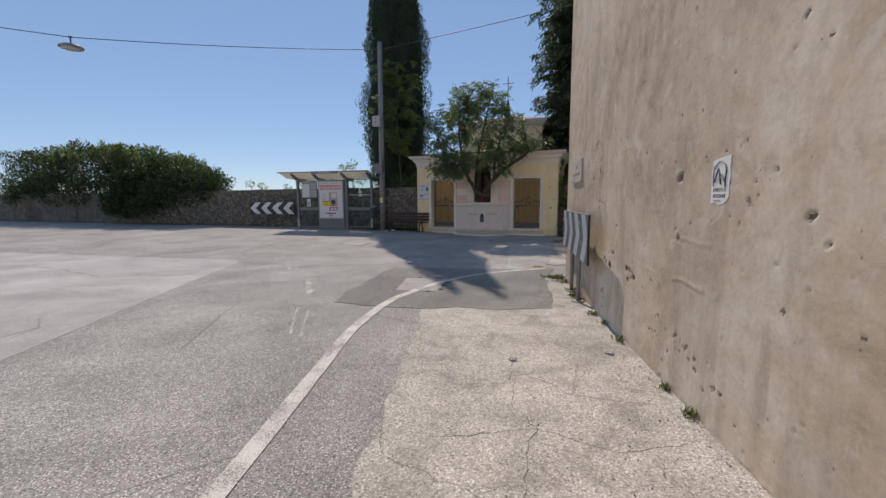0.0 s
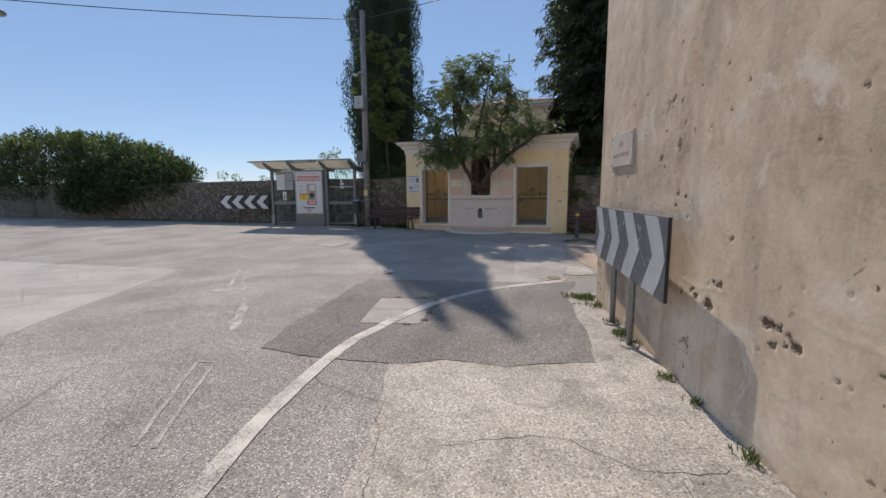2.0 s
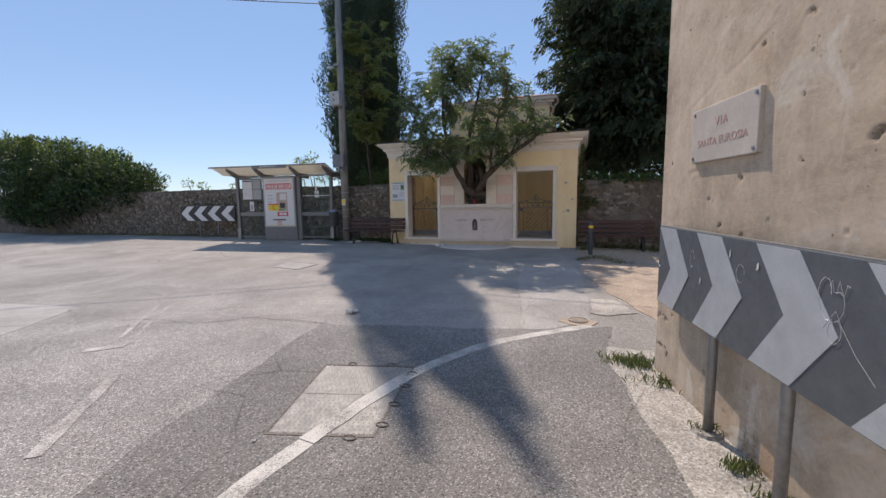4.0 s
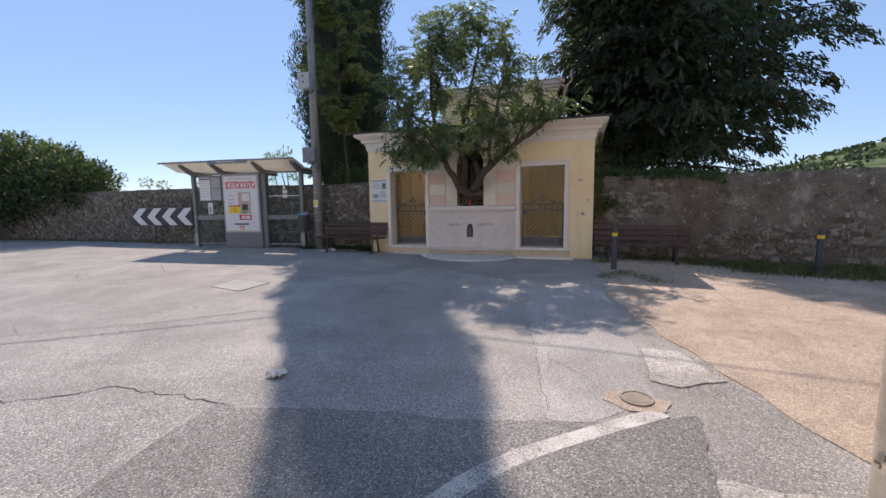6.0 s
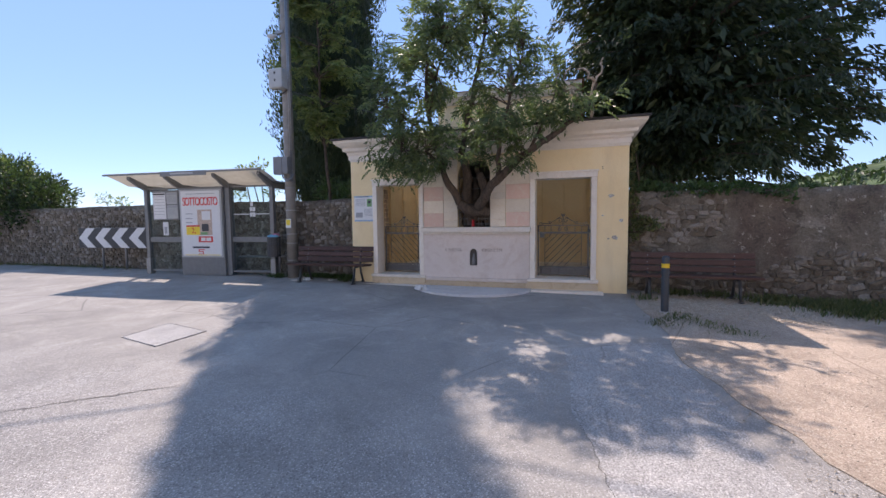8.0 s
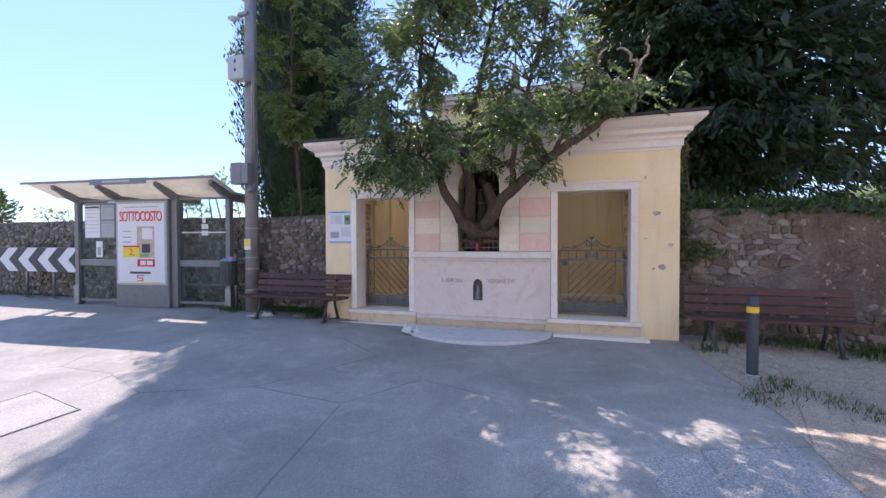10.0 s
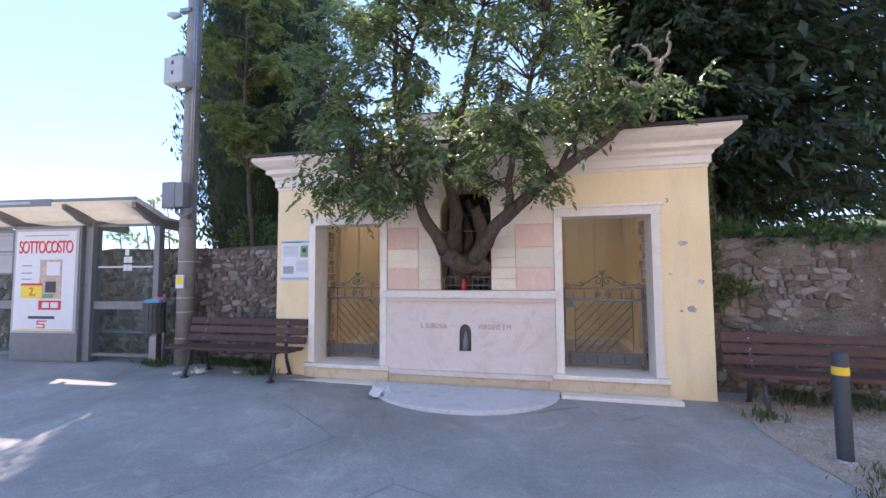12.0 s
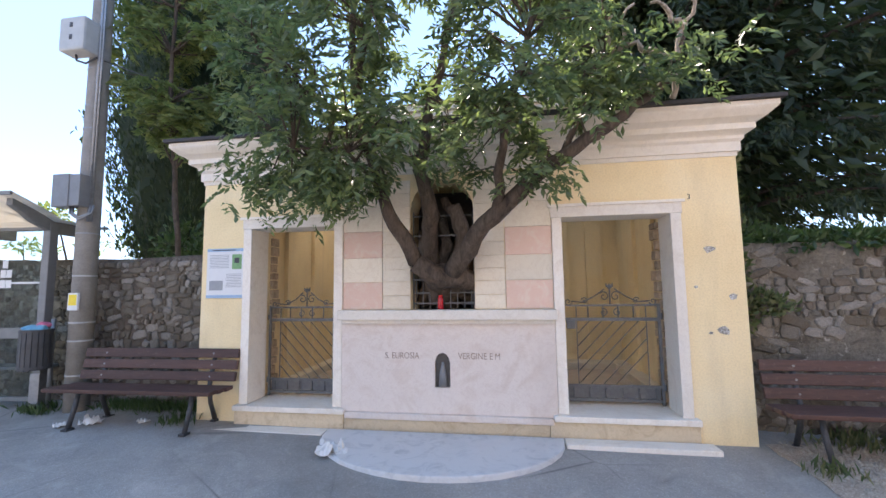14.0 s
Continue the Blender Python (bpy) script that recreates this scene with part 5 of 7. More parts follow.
# steps before the chapel
apron = thing("stone_steps", CX, FY, 0.238, 0, "worn grey stone steps with a rounded slab before the chapel", "steps")
half = [(-5.40 - CX, -0.09)]
cxm = (-5.40 - 3.02) / 2 - CX
for k in range(0, 19):
    a = math.pi + math.pi * k / 18
    half.append((cxm + 1.19 * math.cos(a), -0.13 + 0.92 * math.sin(a) * (1 + 0.01 * noise.noise((k * 0.7, 0, 0)))))
half.append((-3.02 - CX, -0.09))
part("round_slab", Shape().prism(half, "z", -0.03, 0.062), STEP_STONE, apron, "half-round mottled grey slab", bevel=0.015)
for a, b in ((-6.95, -5.405), (-3.015, -1.70)):
    part("side_step", Shape().box(a - CX, b - CX, -0.27, -0.085, -0.03, 0.06), WHITE_STONE, apron, "long pale stone step", bevel=0.012)

# notice on the render
notice = thing("information_panel", -6.71, FY - 0.002, 1.66, 0, "white printed information panel with blue edges on the yellow wall", "notice")
part("panel", Shape().box(-0.24, 0.24, -0.012, 0.0, 0.0, 0.57), PAPER, notice, bevel=0.002)
part("border", Shape().box(-0.238, 0.238, -0.0135, -0.0122, 0.535, 0.568), PAPER_BLUE, notice)
part("border", Shape().box(-0.238, 0.238, -0.0135, -0.0122, 0.002, 0.035), PAPER_BLUE, notice)
part("title", Shape().box(-0.17, 0.12, -0.0145, -0.0137, 0.545, 0.555), PRINT_DARK, notice)
for z in [0.49 - 0.018 * k for k in range(9)]:
    part("text_line", Shape().box(-0.20, 0.04, -0.0135, -0.0122, z, z + 0.006), PRINT_GREY, notice)
for z in [0.27 - 0.018 * k for k in range(9)]:
    part("text_line", Shape().box(0.01, 0.20, -0.0135, -0.0122, z, z + 0.006), PRINT_GREY, notice)
part("picture", Shape().box(-0.20, -0.03, -0.0135, -0.0122, 0.09, 0.20), PRINT_GREY, notice)
part("picture", Shape().box(0.08, 0.20, -0.0135, -0.0122, 0.33, 0.50), PRINT_GREEN, notice)
part("picture", Shape().box(0.11, 0.17, -0.0145, -0.0137, 0.40, 0.46), PRINT_DARK, notice)


# ---- tree that grows out of the chapel window ----
def limb(s, pts, r0, r1, sides=8, wob=0.03, seed=0):
    rnd = random.Random(seed)
    dense = []
    for i in range(len(pts) - 1):
        a, b = Vector(pts[i]), Vector(pts[i + 1])
        for j in range(4):
            dense.append(a.lerp(b, j / 4) + Vector((rnd.uniform(-wob, wob), rnd.uniform(-wob, wob), rnd.uniform(-wob, wob))) * (1 if j else 0.3))
    dense.append(Vector(pts[-1]))
    n = len(dense)
    radii = [(r0 + (r1 - r0) * (k / (n - 1)) ** 0.8) * (1 + 0.24 * noise.noise((k * 0.9, seed, 0))) for k in range(n)]
    s.tube(dense, radii, sides)
    return dense


def window_tree():
    t = thing("tree", -4.19, FY + 0.2, 1.53, 0, "gnarled leafy tree that grows out of the chapel window", "tree")
    o = Vector((-4.19, FY + 0.2, 1.53))
    L = lambda *p: Vector(p) - o
    trunk = Shape()
    limb(trunk, [L(-4.2, FY + 0.45, 1.46), L(-4.2, FY + 0.3, 1.7), L(-4.25, FY + 0.05, 1.85), L(-4.15, FY - 0.2, 1.88)], 0.17, 0.13, 10, 0.02, 1)
    limb(trunk, [L(-3.9, FY + 0.2, 1.78), L(-4.0, FY - 0.12, 1.86), L(-4.2, FY - 0.2, 1.86), L(-4.42, FY - 0.28, 2.0)], 0.12, 0.10, 10, 0.02, 2)
    limb(trunk, [L(-4.25, FY + 0.2, 1.6), L(-4.35, FY + 0.05, 2.1), L(-4.28, FY - 0.1, 2.5), L(-4.4, FY - 0.2, 3.0)], 0.13, 0.07, 9, 0.02, 3)
    limb(trunk, [L(-4.05, FY + 0.2, 1.7), L(-3.95, FY + 0.0, 2.2), L(-4.05, FY - 0.1, 2.6)], 0.12, 0.07, 9, 0.02, 4)
    for q, (xa, za, xb, zb, xc, zc_) in enumerate(((-4.38, 1.7, -4.44, 2.15, -4.3, 2.62), (-4.1, 1.75, -4.0, 2.3, -4.2, 2.75), (-3.96, 1.6, -3.93, 2.1, -4.02, 2.5), (-4.3, 1.6, -4.15, 2.2, -4.35, 2.7), (-4.45, 1.6, -4.3, 1.95, -4.45, 2.4))):
        limb(trunk, [L(xa, FY + 0.3, za), L(xb, FY + 0.14, zb), L(xc, FY + 0.27, zc_)], 0.085, 0.05, 8, 0.05, 90 + q)
    part("trunk", trunk, BARK, t, "dark twisted trunk", smooth=True)
    rnd = random.Random(8)
    tips, br = [], Shape()
    mains = [
        [(-4.42, FY - 0.28, 2.0), (-4.62, FY - 0.5, 2.45), (-4.80, FY - 0.6, 3.1), (-4.95, FY - 0.6, 3.9), (-5.0, FY - 0.5, 4.6), (-5.05, FY - 0.4, 5.2)],
        [(-4.05, FY - 0.2, 1.9), (-3.72, FY - 0.5, 2.32), (-3.28, FY - 0.65, 2.68), (-2.78, FY - 0.65, 3.03), (-2.44, FY - 0.62, 3.24), (-2.05, FY - 0.55, 3.55), (-1.88, FY - 0.5, 4.0)],
        [(-4.4, FY - 0.2, 3.0), (-4.2, FY - 0.4, 3.7), (-4.0, FY - 0.4, 4.5), (-3.85, FY - 0.3, 5.4)],
        [(-4.85, FY - 0.6, 3.3), (-5.3, FY - 0.7, 3.6), (-5.8, FY - 0.6, 3.9)],
        [(-3.6, FY - 0.55, 2.45), (-3.5, FY - 0.9, 3.1), (-3.3, FY - 1.0, 3.8), (-3.1, FY - 0.8, 4.6)],
        [(-3.0, FY - 0.65, 2.88), (-2.7, FY - 0.6, 3.5), (-2.5, FY - 0.4, 4.2)],
        [(-4.7, FY - 0.55, 2.7), (-4.9, FY - 0.9, 2.95), (-5.3, FY - 1.1, 2.95)],
        [(-4.9, FY - 0.6, 3.7), (-4.6, FY - 1.1, 4.2), (-4.4, FY - 1.2, 4.7)],
    ]
    radii = [(0.085, 0.02), (0.10, 0.025), (0.07, 0.018), (0.04, 0.012), (0.05, 0.014), (0.035, 0.012), (0.03, 0.008), (0.035, 0.01)]
    nodes = []
    for i, (pts, (r0, r1)) in enumerate(zip(mains, radii)):
        s = Shape()
        dense = limb(s, [L(*p) for p in pts], r0, r1, 8, 0.025, 20 + i)
        part("limb", s, BARK, t, smooth=True)
        nodes += dense[len(dense) // 3:]
    centre, ext = L(-4.32, FY - 0.75, 4.05), Vector((2.0, 1.05, 2.0))
    places, heads = [], []
    def frond(st, d):
        """One compound leaf: paired leaflets along a drooping stalk, and one at its tip."""
        pos, n_ = Vector(st), rnd.randint(3, 5)
        step = rnd.uniform(0.035, 0.05)
        for j in range(n_):
            d = (d + Vector((0, 0, -0.12))).normalized()
            pos = pos + d * step
            side = d.cross(Vector((0, 0, 1)))
            side = side.normalized() if side.length > 0.05 else Vector((1, 0, 0))
            for sg in (-1, 1):
                places.append(pos + side * sg * 0.042)
                heads.append((side * sg * 1.6 + d * 0.9) * 1.4)
        places.append(pos + d * 0.06)
        heads.append(d * 2.4)
    k = 0
    while k < 360:
        q = Vector((rnd.uniform(-1, 1), rnd.uniform(-1, 1), rnd.uniform(-1, 1)))
        if q.length > 1 or q.length < 0.35:
            continue
        goal = centre + Vector((q.x * ext.x, q.y * ext.y, q.z * ext.z))
        low = 2.55 + 0.45 * abs(goal.x + o.x + 4.9) * 0.5
        if goal.z + o.z < low or (goal.y + o.y > FY - 0.25 and goal.z + o.z < 3.6):
            continue
        near = min(nodes, key=lambda nd: (nd - goal).length)
        if (near - goal).length > 1.6:
            goal = near + (goal - near).normalized() * 1.6
        k += 1
        m1 = near.lerp(goal, 0.5) + Vector((rnd.uniform(-0.1, 0.1), rnd.uniform(-0.1, 0.1), 0.1))
        br.tube([near, m1, goal], [0.012, 0.008, 0.003], 4, False)
        d = (goal - m1).normalized()
        for _ in range(7):
            st = m1.lerp(goal, rnd.uniform(0.1, 1.05)) + Vector((rnd.gauss(0, 0.05), rnd.gauss(0, 0.05), rnd.gauss(0, 0.05)))
            frond(st, (d + Vector((rnd.gauss(0, 0.8), rnd.gauss(0, 0.8), rnd.gauss(-0.25, 0.5)))).normalized())
    for c, n_, sp in ((L(-5.35, FY - 0.75, 2.75), 420, 0.28), (L(-4.9, FY - 0.9, 2.72), 300, 0.22), (L(-5.9, FY - 0.6, 2.95), 300, 0.2), (L(-3.2, FY - 0.8, 2.75), 200, 0.16), (L(-2.2, FY - 0.6, 3.75), 420, 0.27), (L(-2.5, FY - 0.7, 3.5), 220, 0.2)):
        for _ in range(n_ // 6):
            frond(c + Vector((rnd.gauss(0, sp), rnd.gauss(0, sp * 0.8), rnd.gauss(0, sp * 0.55))), Vector((rnd.uniform(-1, 1), rnd.uniform(-0.9, 0.2), rnd.uniform(-0.7, 0.0))).normalized())
    tagged(part("branch", br, BARK, t), "thin twigs", "", "", "stuff")
    rng = np.random.default_rng(3)
    leaves("crown", places, rng.uniform(0.075, 0.125, len(places)), TREE_LEAF, t, 3, 0.25, 0.32, heads, "dense grey-green leaves with gaps")
    return t


window_tree()


def dry_vine():
    v = thing("dry_vine", -1.95, FY - 0.35, 3.47, 0, "bare pale dry vine stems above the chapel roof", "vine")
    o = Vector((-1.95, FY - 0.35, 3.47))
    for i, pts in enumerate(([(-1.95, 15.8, 3.47), (-2.0, 15.65, 3.75), (-1.92, 15.6, 4.0), (-1.8, 15.6, 4.25), (-1.78, 15.62, 4.4)], [(-2.0, 15.65, 3.75), (-2.2, 15.6, 3.85), (-2.38, 15.6, 3.9), (-2.42, 15.6, 4.15), (-2.3, 15.6, 4.3)],
                             [(-2.38, 15.6, 3.9), (-2.5, 15.6, 3.85), (-2.55, 15.6, 4.0), (-2.5, 15.6, 4.2)], [(-1.92, 15.6, 4.0), (-2.05, 15.55, 4.2), (-2.2, 15.5, 4.22)], [(-2.2, 15.6, 3.85), (-2.25, 15.6, 3.6), (-2.3, 15.6, 3.4)])):
        s = Shape()
        limb(s, [Vector(p) - o for p in pts], 0.03, 0.012, 6, 0.04, 60 + i)
        part("stem", s, DRY_BARK, v, smooth=True)


dry_vine()


# ---- bus shelter ----
def bus_shelter():
    gx, gy = -11.1, 16.05
    b = thing("bus_shelter", gx, gy, ground_z(gx, gy), 5.5, "grey metal bus shelter with glass panes and a lit-free advertising panel", "bus shelter")
    def post(x):
        part("post", Shape().box(x - 0.05, x + 0.05, -0.05, 0.06, 0.0, 2.30), SHELTER_GREY, b, bevel=0.012)
        part("foot_sleeve", Shape().box(x - 0.065, x + 0.065, -0.068, 0.075, 0.0, 0.42), GALVA, b, "bare metal foot sleeve", bevel=0.01)
    post(-1.85)
    post(1.85)
    part("post", Shape().box(0.56, 0.70, -0.07, 0.10, 0.0, 2.30), SHELTER_GREY, b, bevel=0.012)
    part("post", Shape().box(-0.79, -0.735, -0.05, 0.06, 0.0, 2.30), SHELTER_GREY, b, bevel=0.01)
    def rise(y):
        return 2.24 + 0.215 * max(0.0, -y / 0.55) ** 0.85 if y < 0 else 2.24 - 0.02 * y
    ys = [-0.62, -0.5, -0.38, -0.25, -0.12, 0.0, 0.2, 0.42, 0.62]
    edges = [-2.45, -1.85, -0.76, 0.63, 1.85, 2.0]
    for xa, xb in zip(edges, edges[1:]):
        s = Shape()
        v = [(x, y, rise(y) + dz) for dz in (0.075, 0.089) for x in (xa + 0.004, xb - 0.004) for y in ys]
        n = len(ys)
        f = []
        for i in range(n - 1):
            f += [(i, i + 1, n + i + 1, n + i), (2 * n + i, 3 * n + i, 3 * n + i + 1, 2 * n + i + 1), (i, 2 * n + i, 2 * n + i + 1, i + 1), (n + i, n + i + 1, 3 * n + i + 1, 3 * n + i)]
        f += [(0, n, 3 * n, 2 * n), (n - 1, 3 * n - 1, 4 * n - 1, 2 * n - 1)]
        s.add(v, f)
        part("roof_sheet", s, OPAL, b, "cream translucent roof sheet", smooth=False)
    for x in (-1.85, -0.76, 0.63, 1.85):
        s = Shape()
        prof = [(y, rise(y) + 0.07) for y in ys if y > -0.6] + [(y, rise(y) + 0.07 - (0.15 if y > -0.3 else 0.07 + 0.05 * (y + 0.55) / 0.25)) for y in reversed([q for q in ys if q > -0.6])]
        s.prism(prof, "x", x - 0.04, x + 0.04)
        part("roof_rib", s, SHELTER_GREY, b, "tapering grey roof rib", bevel=0.006)
    part("front_trim", Shape().box(-2.47, 2.02, -0.645, -0.615, 2.515, 2.555), SHELTER_GREY, b, bevel=0.006)
    part("rear_trim", Shape().box(-2.47, 2.02, 0.615, 0.645, 2.29, 2.33), SHELTER_GREY, b, bevel=0.006)
    part("name_strip", Shape().box(-0.72, 0.59, -0.655, -0.646, 2.45, 2.565), SHELTER_GREY, b, "grey stop-name strip", bevel=0.003)
    part("name_text", Shape().box(-0.42, 0.22, -0.659, -0.6555, 2.49, 2.53), LIGHT_GREY, b)
    for xa, xb in ((-1.795, -0.795), (0.705, 1.795)):
        for z0, z1, nm in ((0.08, 0.13, "bottom_rail"), (0.84, 0.97, "middle_rail"), (2.20, 2.24, "top_rail")):
            part(nm, Shape().box(xa, xb, -0.02, 0.035, z0, z1), SHELTER_GREY, b, bevel=0.005)
        for z0, z1 in ((0.131, 0.839), (0.971, 2.199)):
            p = part("pane", Shape().box(xa + 0.003, xb - 0.003, 0.0, 0.008, z0, z1), PANE, b, "clear slightly dirty glass pane")
            p.visible_shadow = False
    part("rack_strip", Shape().box(0.75, 1.75, -0.004, 0.012, 1.52, 1.545), WHITE_SIGN, b)
    for k, (xa, za) in enumerate(((1.22, 1.60), (1.22, 1.47), (1.30, 1.47), (1.30, 1.60), (1.24, 1.72))):
        part("sticker", Shape().box(xa, xa + 0.07, -0.006, -0.001, za, za + 0.10), PAPER, b)
    # timetable board
    part("board_frame", Shape().box(-1.62, -0.83, -0.05, -0.008, 1.42, 2.18), SHELTER_GREY, b, bevel=0.006)
    for xa, xb, za, zb in ((-1.60, -1.22, 1.44, 2.12), (-1.18, -0.86, 1.82, 2.12), (-1.18, -0.86, 1.45, 1.79)):
        part("timetable", Shape().box(xa, xb, -0.056, -0.051, za, zb), PAPER if xa < -1.3 else LIGHT_GREY, b, "pale printed timetable")
        part("timetable_head", Shape().box(xa + 0.01, xb - 0.01, -0.059, -0.0565, zb - 0.06, zb - 0.02), PRINT_DARK if xa < -1.3 else PRINT_GREY, b)
        for k in range(7):
            z = zb - 0.10 - k * (zb - za - 0.14) / 7
            part("text_line", Shape().box(xa + 0.02, xb - 0.03, -0.0585, -0.0565, z, z + 0.008), PRINT_GREY, b)
    part("leaflet", Shape().box(-1.38, -1.22, -0.01, -0.002, 1.02, 1.36), PAPER, b, "white leaflet stuck to the glass")
    part("leaflet_print", Shape().box(-1.34, -1.26, -0.013, -0.0105, 1.06, 1.24), PRINT_GREY, b)
    # advertising panel
    ad = part("ad_case", Shape().box(-0.73, 0.555, -0.13, 0.10, 0.0, 2.22), SHELTER_GREY, b, "grey advertising case", bevel=0.012)
    part("ad_frame", Shape().box(-0.70, 0.525, -0.146, -0.131, 0.46, 2.17), LIGHT_GREY, ad, bevel=0.004)
    part("poster", Shape().box(-0.655, 0.48, -0.152, -0.147, 0.50, 2.13), PAPER, ad, "white supermarket price poster")
    def ink(xa, xb, za, zb, m, nm="print", d=0.0):
        part(nm, Shape().box(xa, xb, -0.1545 - d, -0.1525 - d, za, zb), m, ad)
    ink(-0.50, 0.33, 2.05, 2.065, PRINT_GREY)
    me = lettering("SOTTOCOSTO", 0.215, 0.001, 0.80)
    me.materials.append(PRINT_RED)
    part("headline", me, None, ad, "bold red headline", place=pose(-0.088, -0.1535, 1.86) @ Matrix.Diagonal((0.83, 1, 1.35, 1)))
    part("headline_shadow", me, None, ad, place=pose(-0.08, -0.153, 1.853) @ Matrix.Diagonal((0.83, 1, 1.35, 1)))
    for z in (1.55, 1.43, 1.33):
        ink(-0.53, -0.33, z, z + 0.02, PRINT_GREY)
    ink(-0.18, 0.24, 1.02, 1.66, PRINT_TAN, "product_picture")
    ink(-0.05, 0.20, 1.40, 1.62, PAPER, "product_label", 0.002)
    ink(-0.06, 0.14, 1.12, 1.30, PRINT_DARK, "product_label", 0.002)
    ink(-0.10, 0.10, 1.03, 1.10, PRINT_GREEN, "product_label", 0.002)
    ink(-0.52, -0.12, 1.03, 1.23, PRINT_YELLOW, "price_tag", 0.004)
    ink(-0.52, -0.12, 1.235, 1.27, PRINT_RED, "price_bar", 0.004)
    me = lettering("2,", 0.19, 0.001)
    me.materials.append(PRINT_RED)
    part("price", me, None, ad, place=pose(-0.30, -0.1605, 1.13))
    ink(-0.17, 0.25, 0.84, 0.99, PRINT_RED, "price_tag", 0.004)
    ink(-0.10, 0.03, 0.87, 0.96, PAPER, "price_print", 0.006)
    ink(0.06, 0.20, 0.87, 0.96, PAPER, "price_print", 0.006)
    ink(-0.36, 0.14, 0.69, 0.735, PRINT_DARK, "logo_bar")
    for q in ((-0.19, 0.0, 0.645, 0.665), (-0.19, -0.165, 0.60, 0.645), (-0.19, -0.04, 0.595, 0.615), (-0.065, -0.04, 0.55, 0.595), (-0.19, -0.04, 0.54, 0.555)):
        ink(*q, PRINT_RED, "logo_mark")
    ink(-0.60, 0.44, 0.512, 0.528, PRINT_YELLOW)
    part("bench_plank", Shape().box(0.75, 1.74, 0.08, 0.34, 0.44, 0.475), SHELTER_GREY, b, "grey seat plank", bevel=0.006)
    return b


bus_shelter()


# ---- chevron boards ----
def chevron_board(name, m, length, height, count, right, dark, lite, label, lift, posts, post_mat=GALVA, pitch=0.0, band=0.0, tip=0.0, post_y=0.05):
    """A board of pointed bands on posts."""
    ob = new(name)
    ob.matrix_basis = m
    tagged(ob, label, "road sign")
    part("board", Shape().box(0, length, -0.012, 0.012, lift, lift + height), dark, ob, bevel=0.004)
    part("edge_flange", Shape().box(length + 0.0005, length + 0.004, -0.012, 0.014, lift, lift + height), BLACK_SIGN, ob, "folded dark edge")
    part("edge_flange", Shape().box(0, length - 0.013, -0.002, 0.03, lift + height + 0.0005, lift + height + 0.006), GALVA, ob, "bare folded upper edge")
    pitch, band = pitch or length / count, band or length / count * 0.5
    tip = tip or length / count * 0.5
    for k in range(count):
        x = k * pitch + 0.012
        ks = [0, 0.25, 0.5, 0.75, 1]
        lead = [tip * (1 - abs(2 * v - 1)) for v in ks] if right else [tip * abs(2 * v - 1) for v in ks]
        o = [(x + q, v) for q, v in zip(lead, ks)] + [(x + q + band, v) for q, v in reversed(list(zip(lead, ks)))]
        o = [(min(length - 0.015, max(0.004, u)), v) for u, v in o]
        o = [(u, lift + 0.006 + v * (height - 0.012)) for u, v in o]
        part("chevron", Shape().prism(o, "y", -0.0155, -0.0125), lite, ob, "pale chevron")
    for x in posts:
        part("post", Shape().tube([(x, post_y, 0), (x, post_y, lift + height - 0.04)], 0.03, 12), post_mat, ob, smooth=True)
        for z in (lift + 0.08, lift + height - 0.14):
            part("clamp", Shape().box(x - 0.045, x + 0.045, 0.012, post_y + 0.035, z, z + 0.04), post_mat, ob)
        part("footing", Shape().tube([(x, post_y, -0.02), (x, post_y, 0.025)], [0.11, 0.085], 10), CONCRETE, ob)
    return ob


chevron_board("chevron_sign", pose(-16.08, 16.12, ground_z(-15, 16.1), 0, 0, 1.5), 2.62, 0.57, 4, False, BLACK_SIGN, WHITE_SIGN, "black and white chevron bend board before the stone wall", 0.64, (0.85, 1.75))
scr = chevron_board("chevron_sign", pose(-0.486, 7.796, 0.085, 0, 0, -79.8), 2.505, 0.625, 4, True, DULL_DARK, DULL_LITE, "dented faded grey chevron board on two posts", 0.69, (0.84, 1.55), pitch=0.655, band=0.315, tip=0.245, post_y=0.043)


def scribble(pts):
    part("scratch", Shape().tube([(x, -0.0165, z) for x, z in pts], 0.0009, 4), WHITE_SIGN, scr, "pale scratch")


scribble([(2.12 + 0.30 * k / 12, 0.965 - 0.035 * math.sin(math.pi * k / 12)) for k in range(13)])
scribble([(1.78 + 0.05 * math.cos(k * 0.55) + 0.006 * k, 1.16 + 0.075 * math.sin(k * 0.55) - 0.004 * k) for k in range(16)])
scribble([(1.86 + 0.035 * math.cos(2 + k * 0.5), 1.02 + 0.05 * math.sin(2 + k * 0.5)) for k in range(12)])
scribble([(1.80, 1.02), (1.86, 1.10), (1.90, 1.04), (1.97, 0.96), (2.06, 0.885)])
scribble([(1.82 + 0.012 * k, 1.19 + 0.03 * math.sin(k * 1.9)) for k in range(9)])
scribble([(1.20 + 0.04 * math.cos(k * 0.5), 1.13 + 0.05 * math.sin(k * 0.5)) for k in range(11)])
scribble([(0.62 + 0.03 * math.cos(k * 0.6), 1.13 + 0.06 * math.sin(k * 0.6)) for k in range(10)])
for x, z, w, h in ((1.08, 1.20, 0.012, 0.05), (1.34, 1.17, 0.02, 0.045), (0.02, 0.98, 0.03, 0.02), (0.74, 0.98, 0.012, 0.05)):
    part("scuff", Shape().prism([(x, z), (x + w, z + 0.3 * h), (x + w * 0.8, z + h), (x + w * 0.2, z + 0.8 * h)], "y", -0.0168, -0.0158), WHITE_SIGN, scr, "bare bright scuff")


